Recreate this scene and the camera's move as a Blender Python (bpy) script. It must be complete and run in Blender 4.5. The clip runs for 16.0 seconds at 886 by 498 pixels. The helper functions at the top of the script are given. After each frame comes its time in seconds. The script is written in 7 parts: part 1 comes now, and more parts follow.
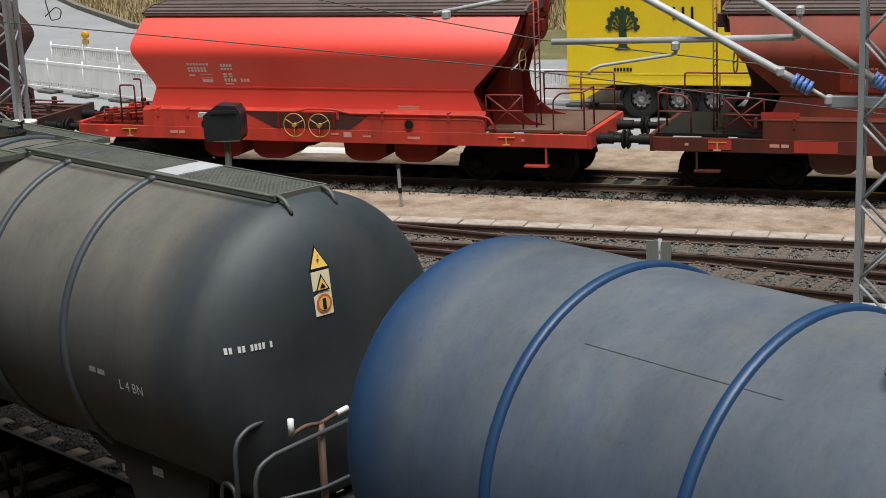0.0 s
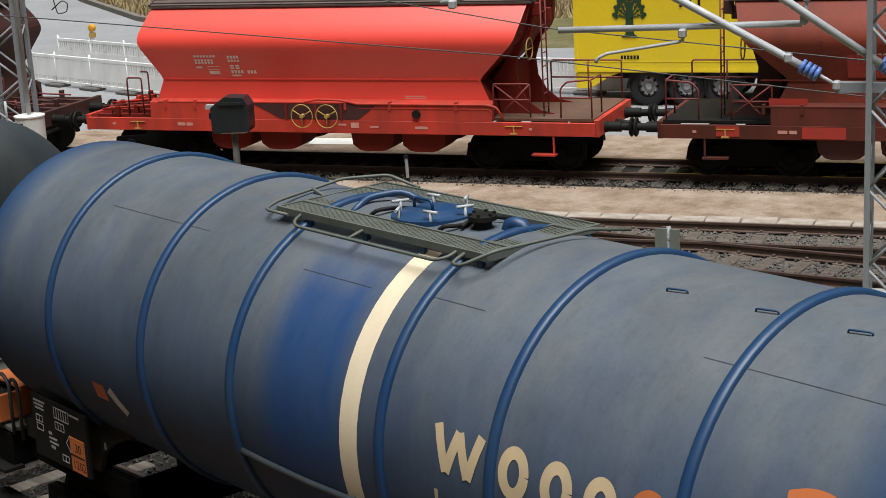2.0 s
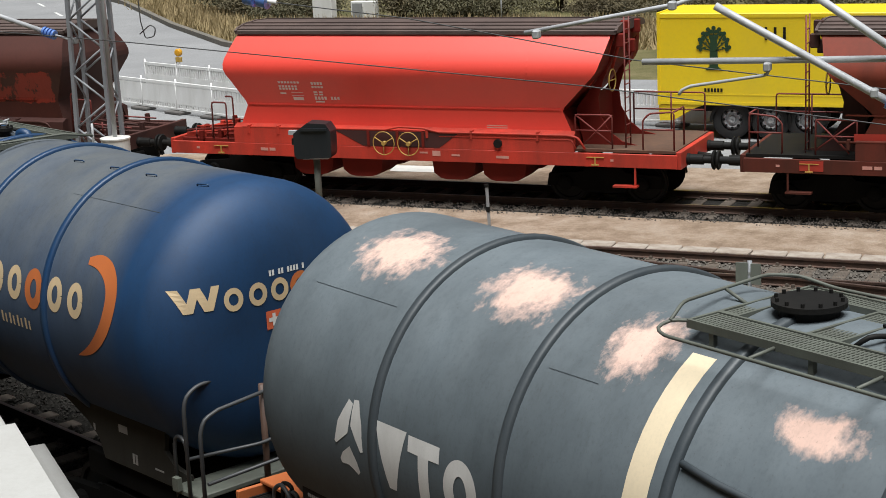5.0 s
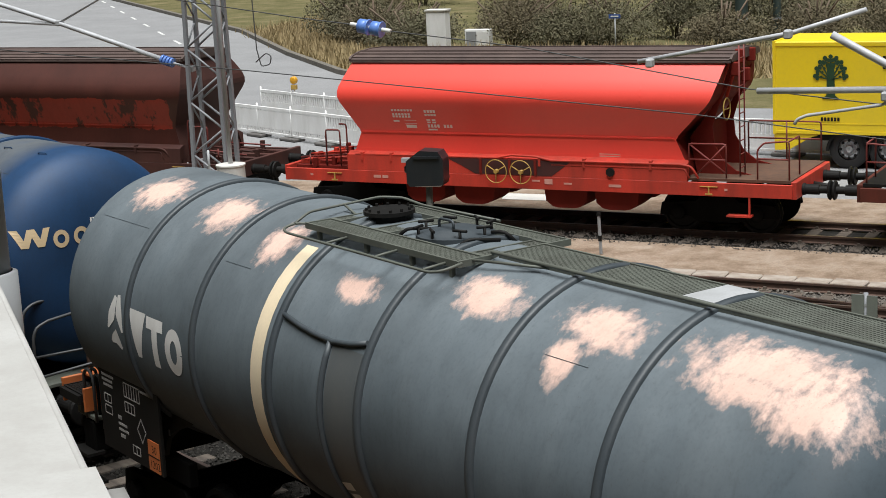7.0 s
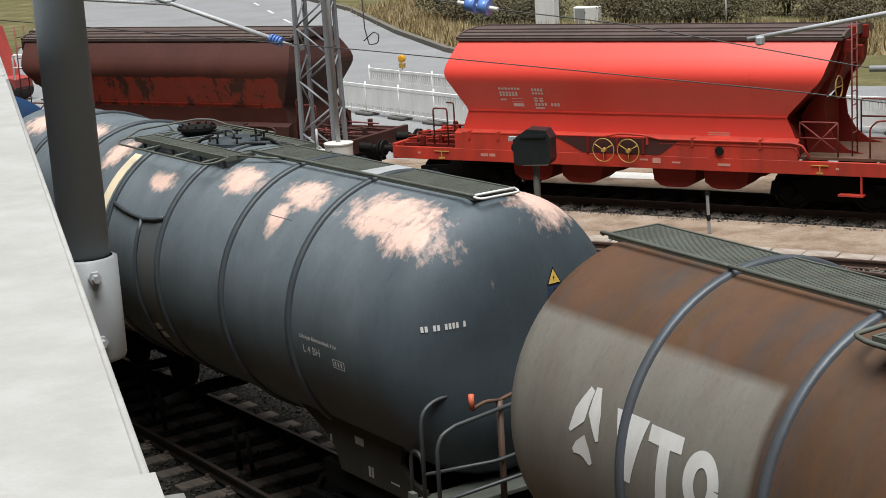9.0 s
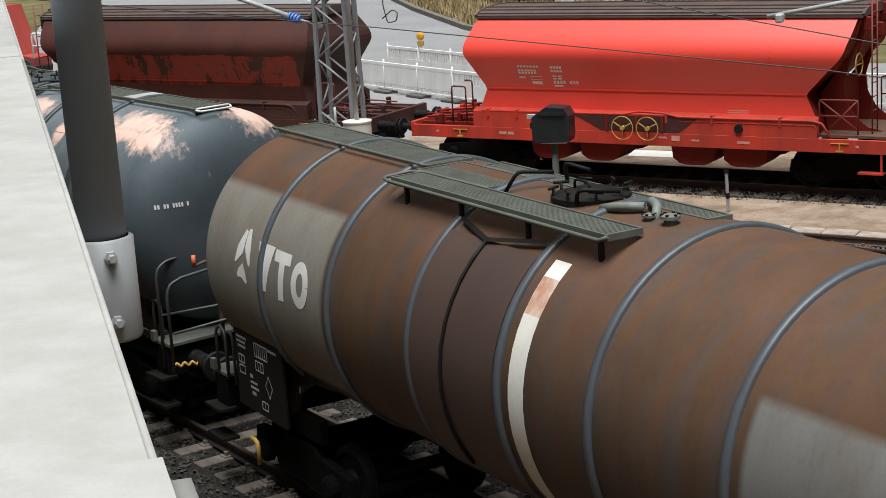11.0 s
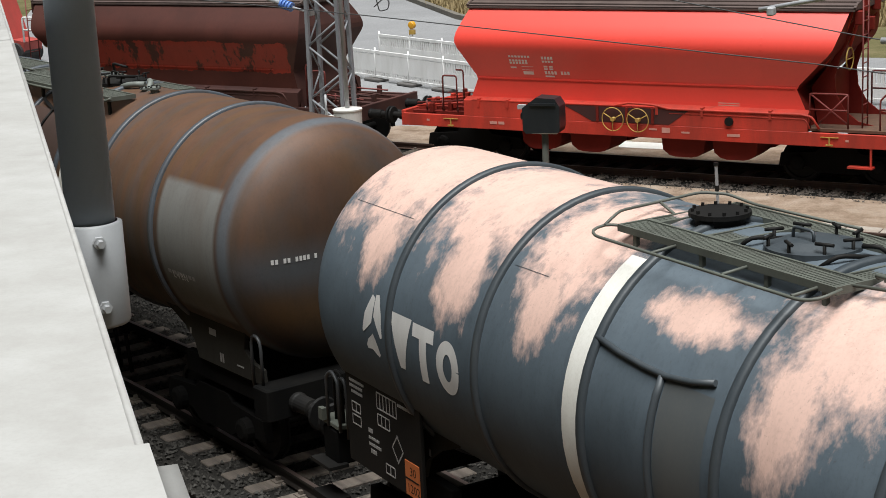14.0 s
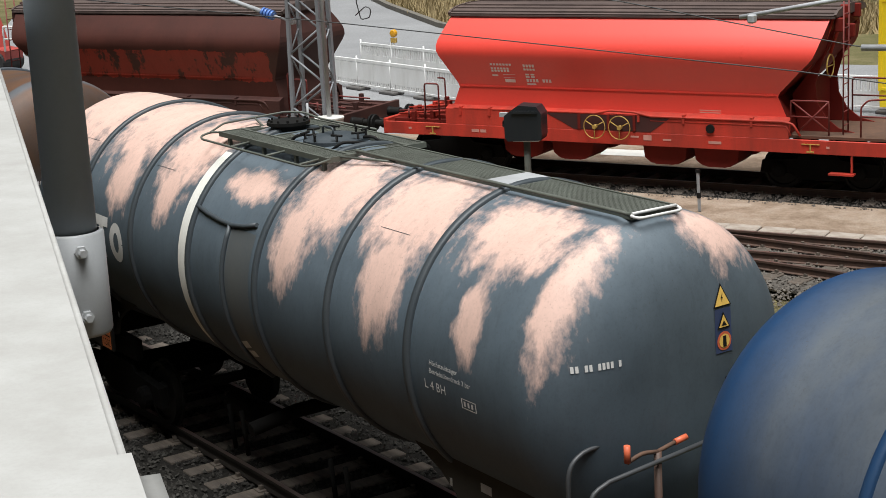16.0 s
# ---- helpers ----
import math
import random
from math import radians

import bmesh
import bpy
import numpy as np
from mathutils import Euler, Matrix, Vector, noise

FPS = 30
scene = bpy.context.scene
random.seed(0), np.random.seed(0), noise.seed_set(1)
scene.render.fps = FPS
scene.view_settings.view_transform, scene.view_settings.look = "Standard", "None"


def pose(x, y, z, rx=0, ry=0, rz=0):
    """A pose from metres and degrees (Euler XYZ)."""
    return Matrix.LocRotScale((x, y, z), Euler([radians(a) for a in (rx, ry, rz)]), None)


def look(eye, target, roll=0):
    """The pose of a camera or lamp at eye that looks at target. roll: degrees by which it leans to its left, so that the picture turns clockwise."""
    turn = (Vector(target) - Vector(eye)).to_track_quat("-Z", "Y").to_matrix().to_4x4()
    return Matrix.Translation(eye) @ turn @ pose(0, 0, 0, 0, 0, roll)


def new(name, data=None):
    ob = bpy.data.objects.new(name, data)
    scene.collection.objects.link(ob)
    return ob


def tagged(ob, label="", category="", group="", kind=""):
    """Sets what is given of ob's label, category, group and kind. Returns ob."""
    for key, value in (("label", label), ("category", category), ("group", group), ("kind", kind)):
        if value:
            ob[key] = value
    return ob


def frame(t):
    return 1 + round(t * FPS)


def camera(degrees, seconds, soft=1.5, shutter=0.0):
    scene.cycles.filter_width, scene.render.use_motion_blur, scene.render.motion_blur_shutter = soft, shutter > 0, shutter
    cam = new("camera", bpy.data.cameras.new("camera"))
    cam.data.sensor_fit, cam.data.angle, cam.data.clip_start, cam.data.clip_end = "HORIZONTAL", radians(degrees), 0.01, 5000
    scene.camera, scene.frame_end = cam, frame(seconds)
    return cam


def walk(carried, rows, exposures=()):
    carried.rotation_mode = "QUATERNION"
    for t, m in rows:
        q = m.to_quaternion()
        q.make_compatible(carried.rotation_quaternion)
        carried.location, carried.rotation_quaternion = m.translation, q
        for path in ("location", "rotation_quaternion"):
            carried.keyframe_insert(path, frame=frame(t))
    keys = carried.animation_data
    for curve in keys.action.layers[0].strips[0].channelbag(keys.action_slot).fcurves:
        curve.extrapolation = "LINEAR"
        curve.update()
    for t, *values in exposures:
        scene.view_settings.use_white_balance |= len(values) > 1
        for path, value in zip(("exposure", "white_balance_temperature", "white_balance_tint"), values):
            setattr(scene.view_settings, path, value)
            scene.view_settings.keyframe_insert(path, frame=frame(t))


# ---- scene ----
CAM_H = 7.713
ROWS = [
    (0.0, 76.012, 2.443, 20.421), (0.5, 75.908, 2.69, 20.292), (1.0, 75.901, 2.925, 20.295), (1.5, 75.865, 3.044, 20.384),
    (2.0, 75.666, 3.05, 20.574), (2.5, 75.653, 3.042, 20.734), (3.0, 75.765, 2.904, 20.872), (3.5, 75.997, 2.626, 20.942),
    (4.0, 76.235, 2.483, 21.368), (4.5, 76.411, 2.478, 22.264), (5.0, 76.799, 2.518, 23.484), (7.5, 78.102, 2.945, 28.407),
    (8.0, 77.958, 3.118, 29.583), (10.5, 76.756, 3.54, 31.59), (11.0, 76.643, 3.54, 31.677), (11.5, 76.523, 3.492, 31.851),
    (12.0, 76.488, 3.388, 31.936), (12.5, 76.494, 3.226, 31.93), (13.0, 76.351, 3.051, 31.699), (13.5, 76.299, 2.851, 31.548),
    (14.0, 76.262, 2.81, 31.465), (14.5, 76.359, 2.875, 31.451), (15.0, 76.411, 2.889, 31.397), (15.5, 76.476, 2.85, 31.121),
    (16.0, 76.505, 2.877, 30.827)]
cam = camera(29.77, 16.0, soft=0.8)


SWAY = [(0.0, (-0.0125, -0.0155, -0.0115)), (3.0, (-0.0125, -0.0155, -0.0115)), (5.0, (-0.021, -0.025, -0.0115)), (10.0, (0.02, 0.023, 0.017)), (16.0, (0.02, 0.023, 0.017))]


def sway(t):
    """The slight drift of the hand-held camera, in metres."""
    i = max(j for j in range(len(SWAY) - 1) if SWAY[j][0] <= t)
    (t0, a), (t1, b) = SWAY[i], SWAY[i + 1]
    f = (t - t0) / (t1 - t0)
    return Vector(a).lerp(Vector(b), f * f * (3 - 2 * f))


walk(cam, [(t, pose(sway(t).x, sway(t).y, CAM_H + sway(t).z, rx, ry, rz)) for t, rx, ry, rz in ROWS])

# ---- light: overcast day, a broad weak sun behind the camera ----
world = bpy.data.worlds.new("world")
scene.world = world
world.use_nodes = True
wn, wl = world.node_tree.nodes, world.node_tree.links
sky = wn.new("ShaderNodeTexSky")
sky.sky_type, sky.sun_disc = "NISHITA", False
sky.sun_elevation, sky.sun_rotation = radians(75), radians(146)
sky.air_density, sky.dust_density, sky.ozone_density = 1.0, 6.0, 1.0
hsv = wn.new("ShaderNodeHueSaturation")
hsv.inputs["Saturation"].default_value = 0.25
wl.new(sky.outputs[0], hsv.inputs["Color"])
wl.new(hsv.outputs[0], wn["Background"].inputs[0])
wn["Background"].inputs[1].default_value = 0.014
sun = new("sun", bpy.data.lights.new("sun", "SUN"))
sun.data.energy, sun.data.angle, sun.data.color = 4.45, radians(44), (0.98, 1.0, 0.995)
sun.matrix_world = look((9, -13.5, 60), (0, 0, 0))
scene.view_settings.exposure = 0.47


# ---- materials ----
def nodes_of(name):
    m = bpy.data.materials.new(name)
    m.use_nodes = True
    nt = m.node_tree
    return m, nt.nodes, nt.links, nt.nodes["Principled BSDF"]


def noise_node(n, l, scale, detail=6, rough=0.6, stretch=None):
    tc = n.new("ShaderNodeTexCoord")
    mp = n.new("ShaderNodeMapping")
    l.new(tc.outputs["Object"], mp.inputs[0])
    if stretch:
        mp.inputs["Scale"].default_value = stretch
    t = n.new("ShaderNodeTexNoise")
    t.inputs["Scale"].default_value, t.inputs["Detail"].default_value, t.inputs["Roughness"].default_value = scale, detail, rough
    l.new(mp.outputs[0], t.inputs["Vector"])
    return t


def ramp(n, l, src, stops):
    r = n.new("ShaderNodeValToRGB")
    e = r.color_ramp.elements
    while len(e) < len(stops):
        e.new(0.5)
    for el, (p, c) in zip(e, stops):
        el.position, el.color = p, (*c, 1)
    l.new(src, r.inputs[0])
    return r.outputs[0]


def mix(n, l, fac, a, b, mode="MIX"):
    m = n.new("ShaderNodeMix")
    m.data_type, m.blend_type = "RGBA", mode
    for sock, v in ((m.inputs[0], fac), (m.inputs[6], a), (m.inputs[7], b)):
        if isinstance(v, (int, float)):
            sock.default_value = v
        elif isinstance(v, tuple):
            sock.default_value = (*v, 1)
        else:
            l.new(v, sock)
    return m.outputs[2]


def bump(n, l, bsdf, src, strength=0.2, dist=0.01):
    b = n.new("ShaderNodeBump")
    b.inputs["Strength"].default_value, b.inputs["Distance"].default_value = strength, dist
    l.new(src, b.inputs["Height"])
    l.new(b.outputs[0], bsdf.inputs["Normal"])


def paint(name, colour, dirt, amount=0.5, rough=0.45, scale=1.2, streak=(1, 1, 0.25), metal=0.0, spec=0.5):
    """Weathered paint: dirt clouds at a large scale, drawn out downwards, and fine speckle."""
    m, n, l, b = nodes_of(name)
    big = noise_node(n, l, scale, 5, 0.6, streak)
    fine = noise_node(n, l, scale * 18, 4, 0.7)
    f1 = ramp(n, l, big.outputs[0], [(0.35, (0, 0, 0)), (0.72, (amount,) * 3)])
    c = mix(n, l, f1, colour, dirt)
    f2 = ramp(n, l, fine.outputs[0], [(0.45, (0, 0, 0)), (0.8, (0.35,) * 3)])
    c = mix(n, l, f2, c, dirt)
    l.new(c, b.inputs["Base Color"])
    b.inputs["Roughness"].default_value, b.inputs["Metallic"].default_value, b.inputs["Specular IOR Level"].default_value = rough, metal, spec
    bump(n, l, b, fine.outputs[0], 0.08, 0.004)
    return m


def ground_mat(name, stops, scale, fine_scale, strength=0.6, rough=0.95):
    m, n, l, b = nodes_of(name)
    a = noise_node(n, l, scale, 8, 0.65)
    c = noise_node(n, l, fine_scale, 6, 0.75)
    col = ramp(n, l, a.outputs[0], stops)
    col = mix(n, l, 0.55, col, ramp(n, l, c.outputs[0], [(0.3, (0.25,) * 3), (0.7, (1.0,) * 3)]), "MULTIPLY")
    l.new(col, b.inputs["Base Color"])
    b.inputs["Roughness"].default_value, b.inputs["Specular IOR Level"].default_value = rough, 0.2
    bump(n, l, b, c.outputs[0], strength, 0.03)
    return m


def band(n, l, axis_out, lo, hi, soft=0.02):
    """1 inside lo..hi of a coordinate."""
    a = n.new("ShaderNodeMapRange")
    a.inputs["From Min"].default_value, a.inputs["From Max"].default_value = lo - soft, lo + soft
    b = n.new("ShaderNodeMapRange")
    b.inputs["From Min"].default_value, b.inputs["From Max"].default_value = hi + soft, hi - soft
    l.new(axis_out, a.inputs["Value"]), l.new(axis_out, b.inputs["Value"])
    m = n.new("ShaderNodeMath")
    m.operation = "MULTIPLY"
    l.new(a.outputs[0], m.inputs[0]), l.new(b.outputs[0], m.inputs[1])
    return m.outputs[0]


def add_f(n, l, op, a, b):
    m = n.new("ShaderNodeMath")
    m.operation = op
    for s, v in zip(m.inputs, (a, b)):
        if isinstance(v, (int, float)):
            s.default_value = v
        else:
            l.new(v, s)
    return m.outputs[0]


AXIS_Z = 2.897


def tank_mat(name, base, dust, clean=None, patches=None, patch_col=None, patch_lift=0.45, patch_noise=1.0, dust_amt=0.6, rough=0.62, run_amt=0.42, dust_x=None, soft=0.08, patch_z=None, runs=None):
    """Tank paint: dust settled on the upward flanks, run-off streaks, worn patches of primer between the rings, clean panels (x range, colour)."""
    m, n, l, b = nodes_of(name)
    tc = n.new("ShaderNodeTexCoord")
    sep = n.new("ShaderNodeSeparateXYZ")
    l.new(tc.outputs["Object"], sep.inputs[0])
    x, z = sep.outputs[0], sep.outputs[2]
    streak = noise_node(n, l, 1.6, 6, 0.62, (1.6, 1, 0.22))
    cloud = noise_node(n, l, 0.7, 5, 0.6)
    fine = noise_node(n, l, 30, 4, 0.7)
    hgt = n.new("ShaderNodeMapRange")
    hgt.inputs["From Min"].default_value, hgt.inputs["From Max"].default_value = AXIS_Z - 1.0, AXIS_Z + 1.3
    l.new(z, hgt.inputs["Value"])
    d = add_f(n, l, "MULTIPLY", hgt.outputs[0], add_f(n, l, "ADD", add_f(n, l, "MULTIPLY", streak.outputs[0], 0.9), 0.35))
    d = add_f(n, l, "MULTIPLY", d, dust_amt)
    if dust_x:
        d = add_f(n, l, "MULTIPLY", d, band(n, l, x, dust_x[0], dust_x[1], 0.3))
    col = mix(n, l, d, base, dust)
    for k, rc in enumerate(runs or ()):
        rn = noise_node(n, l, 1.7 + 0.8 * k, 7, 0.6, (1.5, 0.4, 0.1))
        col = mix(n, l, ramp(n, l, rn.outputs[0], [(0.46, (0, 0, 0)), (0.72, (run_amt,) * 3)]), col, rc)
    soot = ramp(n, l, cloud.outputs[0], [(0.35, (1, 1, 1)), (0.75, (0.6, 0.6, 0.6))])
    col = mix(n, l, 1.0, col, soot, "MULTIPLY")
    if patches:
        wear = noise_node(n, l, 3.4 * patch_noise, 10, 0.7, (1.3, 1.2, 0.62))
        tot = None
        if patch_z:
            for lo, hi in patches:
                bnd = band(n, l, x, lo, hi, 0.16)
                tot = bnd if tot is None else add_f(n, l, "MAXIMUM", tot, bnd)
            tot = add_f(n, l, "MULTIPLY", tot, band(n, l, z, patch_z[0], patch_z[1], 0.08))
            v = add_f(n, l, "ADD", add_f(n, l, "ADD", wear.outputs[0], 0.075), add_f(n, l, "MULTIPLY", add_f(n, l, "SUBTRACT", tot, 1.0), 0.5))
        else:
            # worn ovals: place along the tank, degrees round it, half length, half width in degrees
            ang = add_f(n, l, "MULTIPLY", add_f(n, l, "ARCTAN2", add_f(n, l, "SUBTRACT", z, AXIS_Z), add_f(n, l, "MULTIPLY", sep.outputs[1], -1.0)), 180 / math.pi)
            for px, pa, hx, ha in patches:
                dx = add_f(n, l, "DIVIDE", add_f(n, l, "SUBTRACT", x, px), hx)
                da = add_f(n, l, "DIVIDE", add_f(n, l, "SUBTRACT", ang, pa), ha)
                d2 = add_f(n, l, "SQRT", add_f(n, l, "ADD", add_f(n, l, "MULTIPLY", dx, dx), add_f(n, l, "MULTIPLY", da, da)), 0.0)
                one = add_f(n, l, "SUBTRACT", 1.0, d2)
                tot = one if tot is None else add_f(n, l, "MAXIMUM", tot, one)
            tot = add_f(n, l, "MAXIMUM", tot, -0.9)
            v = add_f(n, l, "ADD", add_f(n, l, "MULTIPLY", add_f(n, l, "SUBTRACT", wear.outputs[0], 0.5), 1.9), add_f(n, l, "ADD", add_f(n, l, "MULTIPLY", tot, 0.95), patch_lift))
        f = ramp(n, l, v, [(0.5, (0, 0, 0)), (0.5 + soft, (1, 1, 1))])
        pc = mix(n, l, ramp(n, l, streak.outputs[0], [(0.35, (0, 0, 0)), (0.75, (0.5,) * 3)]), patch_col, tuple(c * 0.7 for c in patch_col))
        col = mix(n, l, f, col, pc)
    for lo, hi, zl, zh, cc in clean or ():
        sf = 0.18 if 4 < zh < 5 or lo > 6 else 0.04
        msk = band(n, l, x, lo, hi, sf)
        msk = add_f(n, l, "MULTIPLY", msk, band(n, l, z, zl, zh, sf))
        msk = add_f(n, l, "MULTIPLY", msk, ramp(n, l, streak.outputs[0], [(0.25, (1, 1, 1)), (0.9, (0.55,) * 3)]))
        col = mix(n, l, msk, col, cc)
    sp = ramp(n, l, fine.outputs[0], [(0.5, (1, 1, 1)), (0.8, (0.82,) * 3)])
    col = mix(n, l, 1.0, col, sp, "MULTIPLY")
    grain = noise_node(n, l, 9, 12, 0.75, (1.4, 1, 0.35))
    col = mix(n, l, 1.0, col, ramp(n, l, grain.outputs[0], [(0.32, (0.84,) * 3), (0.5, (0.99,) * 3), (0.68, (1.0,) * 3)]), "MULTIPLY")
    spot = noise_node(n, l, 46, 3, 0.5)
    col = mix(n, l, ramp(n, l, spot.outputs[0], [(0.66, (0, 0, 0)), (0.72, (0.3,) * 3)]), col, (0.06, 0.045, 0.035))
    l.new(col, b.inputs["Base Color"])
    b.inputs["Roughness"].default_value = rough
    bump(n, l, b, cloud.outputs[0], 0.06, 0.03)
    return m


M = {}
M["red"] = paint("red_paint", (0.88, 0.066, 0.043), (0.74, 0.056, 0.038), 0.5, 0.42, 0.7, spec=1.0)
M["red_sill"] = paint("grimy_red_frame_paint", (0.6, 0.05, 0.03), (0.2, 0.035, 0.024), 0.8, 0.55, 1.6, spec=0.3)
M["red_bar"] = paint("dark_red_bar_paint", (0.2, 0.03, 0.025), (0.1, 0.03, 0.025), 0.7, 0.6, 3)
M["rust_red"] = paint("faded_red_paint", (0.23, 0.04, 0.022), (0.09, 0.028, 0.018), 0.95, 0.6, 0.6, spec=0.22)
M["rust_sill"] = paint("grimy_brown_red_frame", (0.13, 0.028, 0.018), (0.05, 0.02, 0.014), 0.9, 0.7, 0.9, spec=0.2)
M["sill_mark"] = paint("dull_frame_lettering", (0.6, 0.3, 0.25), (0.5, 0.2, 0.16), 0.6, 0.6, 6)
M["saddle"] = paint("dirty_grey_saddle_plate", (0.045, 0.043, 0.037), (0.022, 0.02, 0.017), 0.8, 0.75, 1.5, spec=0.15)
M["bright_red"] = paint("fresh_red_touch_up", (0.42, 0.035, 0.02), (0.3, 0.04, 0.03), 0.6, 0.5, 2)
M["brown_wagon"] = paint("old_brown_paint", (0.09, 0.035, 0.028), (0.045, 0.024, 0.022), 0.9, 0.62, 0.5, spec=0.25)
M["roof"] = paint("dirty_roof_metal", (0.11, 0.075, 0.065), (0.05, 0.035, 0.032), 0.9, 0.65, 1.0)
M["black"] = paint("sooty_black_metal", (0.009, 0.009, 0.009), (0.02, 0.018, 0.016), 0.6, 0.6, 2, spec=0.15)
M["dark"] = paint("dark_underframe", (0.005, 0.005, 0.005), (0.011, 0.01, 0.009), 0.6, 0.9, 3, spec=0.05)
M["rail_grey"] = paint("grey_handrail_paint", (0.05, 0.053, 0.057), (0.025, 0.025, 0.025), 0.6, 0.5, 4)
M["rusty"] = paint("rusty_iron", (0.12, 0.06, 0.035), (0.06, 0.035, 0.025), 0.7, 0.8, 5)
M["steel"] = paint("galvanised_steel", (0.42, 0.43, 0.44), (0.25, 0.25, 0.25), 0.5, 0.5, 3)
M["mast"] = paint("grey_mast_paint", (0.27, 0.28, 0.3), (0.16, 0.16, 0.165), 0.6, 0.55, 2)
M["tube"] = paint("aluminium_tube", (0.5, 0.51, 0.53), (0.3, 0.3, 0.31), 0.6, 0.42, 4)
M["grate"] = paint("green_grey_grating", (0.11, 0.12, 0.1), (0.06, 0.06, 0.05), 0.7, 0.6, 3)
M["grate_pale"] = paint("green_grey_post", (0.18, 0.2, 0.18), (0.1, 0.1, 0.09), 0.6, 0.6, 3)
M["rail"] = paint("rusty_rail", (0.1, 0.055, 0.038), (0.045, 0.032, 0.028), 0.7, 0.6, 4)
M["railtop"] = paint("polished_rail_head", (0.22, 0.17, 0.15), (0.13, 0.08, 0.06), 0.5, 0.32, 4, metal=0.6)
M["sleeper_dark"] = paint("oily_wood_sleeper", (0.2, 0.165, 0.135), (0.05, 0.04, 0.034), 0.95, 0.85, 2, (0.4, 3, 1))
M["stone_dark"] = paint("oily_ballast_stone", (0.085, 0.08, 0.072), (0.025, 0.022, 0.02), 0.8, 0.9, 7, spec=0.2)
M["sleeper"] = paint("weathered_wood_sleeper", (0.12, 0.095, 0.075), (0.05, 0.038, 0.03), 0.9, 0.85, 3, (0.4, 3, 1))
# dark track ballast, with the shade beneath the wagons put into its colour
M["ballast_dark"] = ground_mat("oily_shaded_ballast", [(0.3, (0.014, 0.013, 0.012)), (0.55, (0.035, 0.032, 0.028)), (0.8, (0.075, 0.07, 0.062))], 3, 25, 1.0)
M["ballast"] = ground_mat("ballast_grey", [(0.3, (0.07, 0.062, 0.055)), (0.55, (0.14, 0.125, 0.11)), (0.8, (0.24, 0.215, 0.19))], 3, 25, 1.0)
M["sand"] = ground_mat("sandy_gravel", [(0.3, (0.19, 0.13, 0.09)), (0.5, (0.33, 0.245, 0.18)), (0.72, (0.44, 0.355, 0.285))], 1.7, 26, 0.7)
M["sand_brown"] = ground_mat("dark_brown_sand", [(0.3, (0.1, 0.06, 0.036)), (0.6, (0.15, 0.095, 0.06)), (0.8, (0.18, 0.125, 0.08))], 0.8, 20, 0.3)
M["road"] = ground_mat("grey_asphalt", [(0.3, (0.26, 0.26, 0.265)), (0.7, (0.33, 0.33, 0.335))], 0.3, 22, 0.2, 0.85)
M["grass"] = ground_mat("dry_grass", [(0.3, (0.085, 0.085, 0.03)), (0.55, (0.165, 0.145, 0.068)), (0.75, (0.27, 0.22, 0.125))], 0.5, 12, 1.0)
M["white"] = paint("white_plastic", (0.84, 0.84, 0.83), (0.58, 0.57, 0.54), 0.5, 0.5, 2)
M["concrete"] = paint("pale_concrete", (0.62, 0.61, 0.58), (0.42, 0.4, 0.36), 0.5, 0.85, 3, (1, 1, 1))
M["paving"] = paint("worn_paving_stone", (0.37, 0.325, 0.28), (0.2, 0.15, 0.115), 0.9, 0.9, 3, (1, 1, 1))
M["yellow"] = paint("yellow_tarpaulin", (0.82, 0.6, 0.01), (0.6, 0.45, 0.05), 0.3, 0.45, 0.6)
M["yellow_metal"] = paint("yellow_paint", (0.52, 0.33, 0.07), (0.26, 0.16, 0.06), 0.6, 0.5, 4)
M["green"] = paint("dark_green_print", (0.015, 0.05, 0.02), (0.02, 0.06, 0.03), 0.3, 0.5, 4)
M["cream"] = paint("cream_lettering", (0.6, 0.45, 0.27), (0.42, 0.33, 0.22), 0.5, 0.5, 4)
M["white_mark"] = paint("white_lettering", (0.68, 0.67, 0.65), (0.45, 0.44, 0.42), 0.5, 0.5, 5)
M["pale_red_mark"] = paint("faded_white_lettering", (0.88, 0.8, 0.77), (0.8, 0.62, 0.57), 0.5, 0.5, 5)
M["orange"] = paint("orange_paint", (0.52, 0.145, 0.04), (0.36, 0.11, 0.05), 0.4, 0.45, 3)
M["tyre"] = paint("tyre_rubber", (0.014, 0.014, 0.015), (0.04, 0.037, 0.034), 0.5, 0.85, 4)
M["blue_ins"] = paint("blue_insulator", (0.13, 0.25, 0.62), (0.1, 0.2, 0.5), 0.3, 0.3, 6)
M["column"] = paint("anthracite_column_paint", (0.31, 0.365, 0.435), (0.26, 0.3, 0.345), 0.4, 0.5, 3)
M["wire"] = paint("dark_wire", (0.06, 0.06, 0.06), (0.04, 0.04, 0.04), 0.3, 0.6, 5)
# red wagon's ends and chutes: the red paint darkened, shade put into its colour
M["hopper_shade"] = paint("shaded_dark_red_metal", (0.2, 0.02, 0.014), (0.1, 0.016, 0.012), 0.7, 0.7, 1, spec=0.12)
M["brown_patchy"] = tank_mat("brown_paint_scraped_to_red", (0.085, 0.023, 0.016), (0.055, 0.022, 0.016), dust_amt=0.5, patches=[(-3.6, 4.4)], patch_col=(0.36, 0.045, 0.025), patch_noise=0.42, rough=0.5, patch_z=(2.0, 2.92), soft=0.05)
M["tank_grey_olive"] = tank_mat("olive_grey_tank_paint", (0.03, 0.04, 0.047), (0.2, 0.175, 0.14), dust_amt=0.75, dust_x=(-9, 5.5), runs=[(0.09, 0.085, 0.075)])
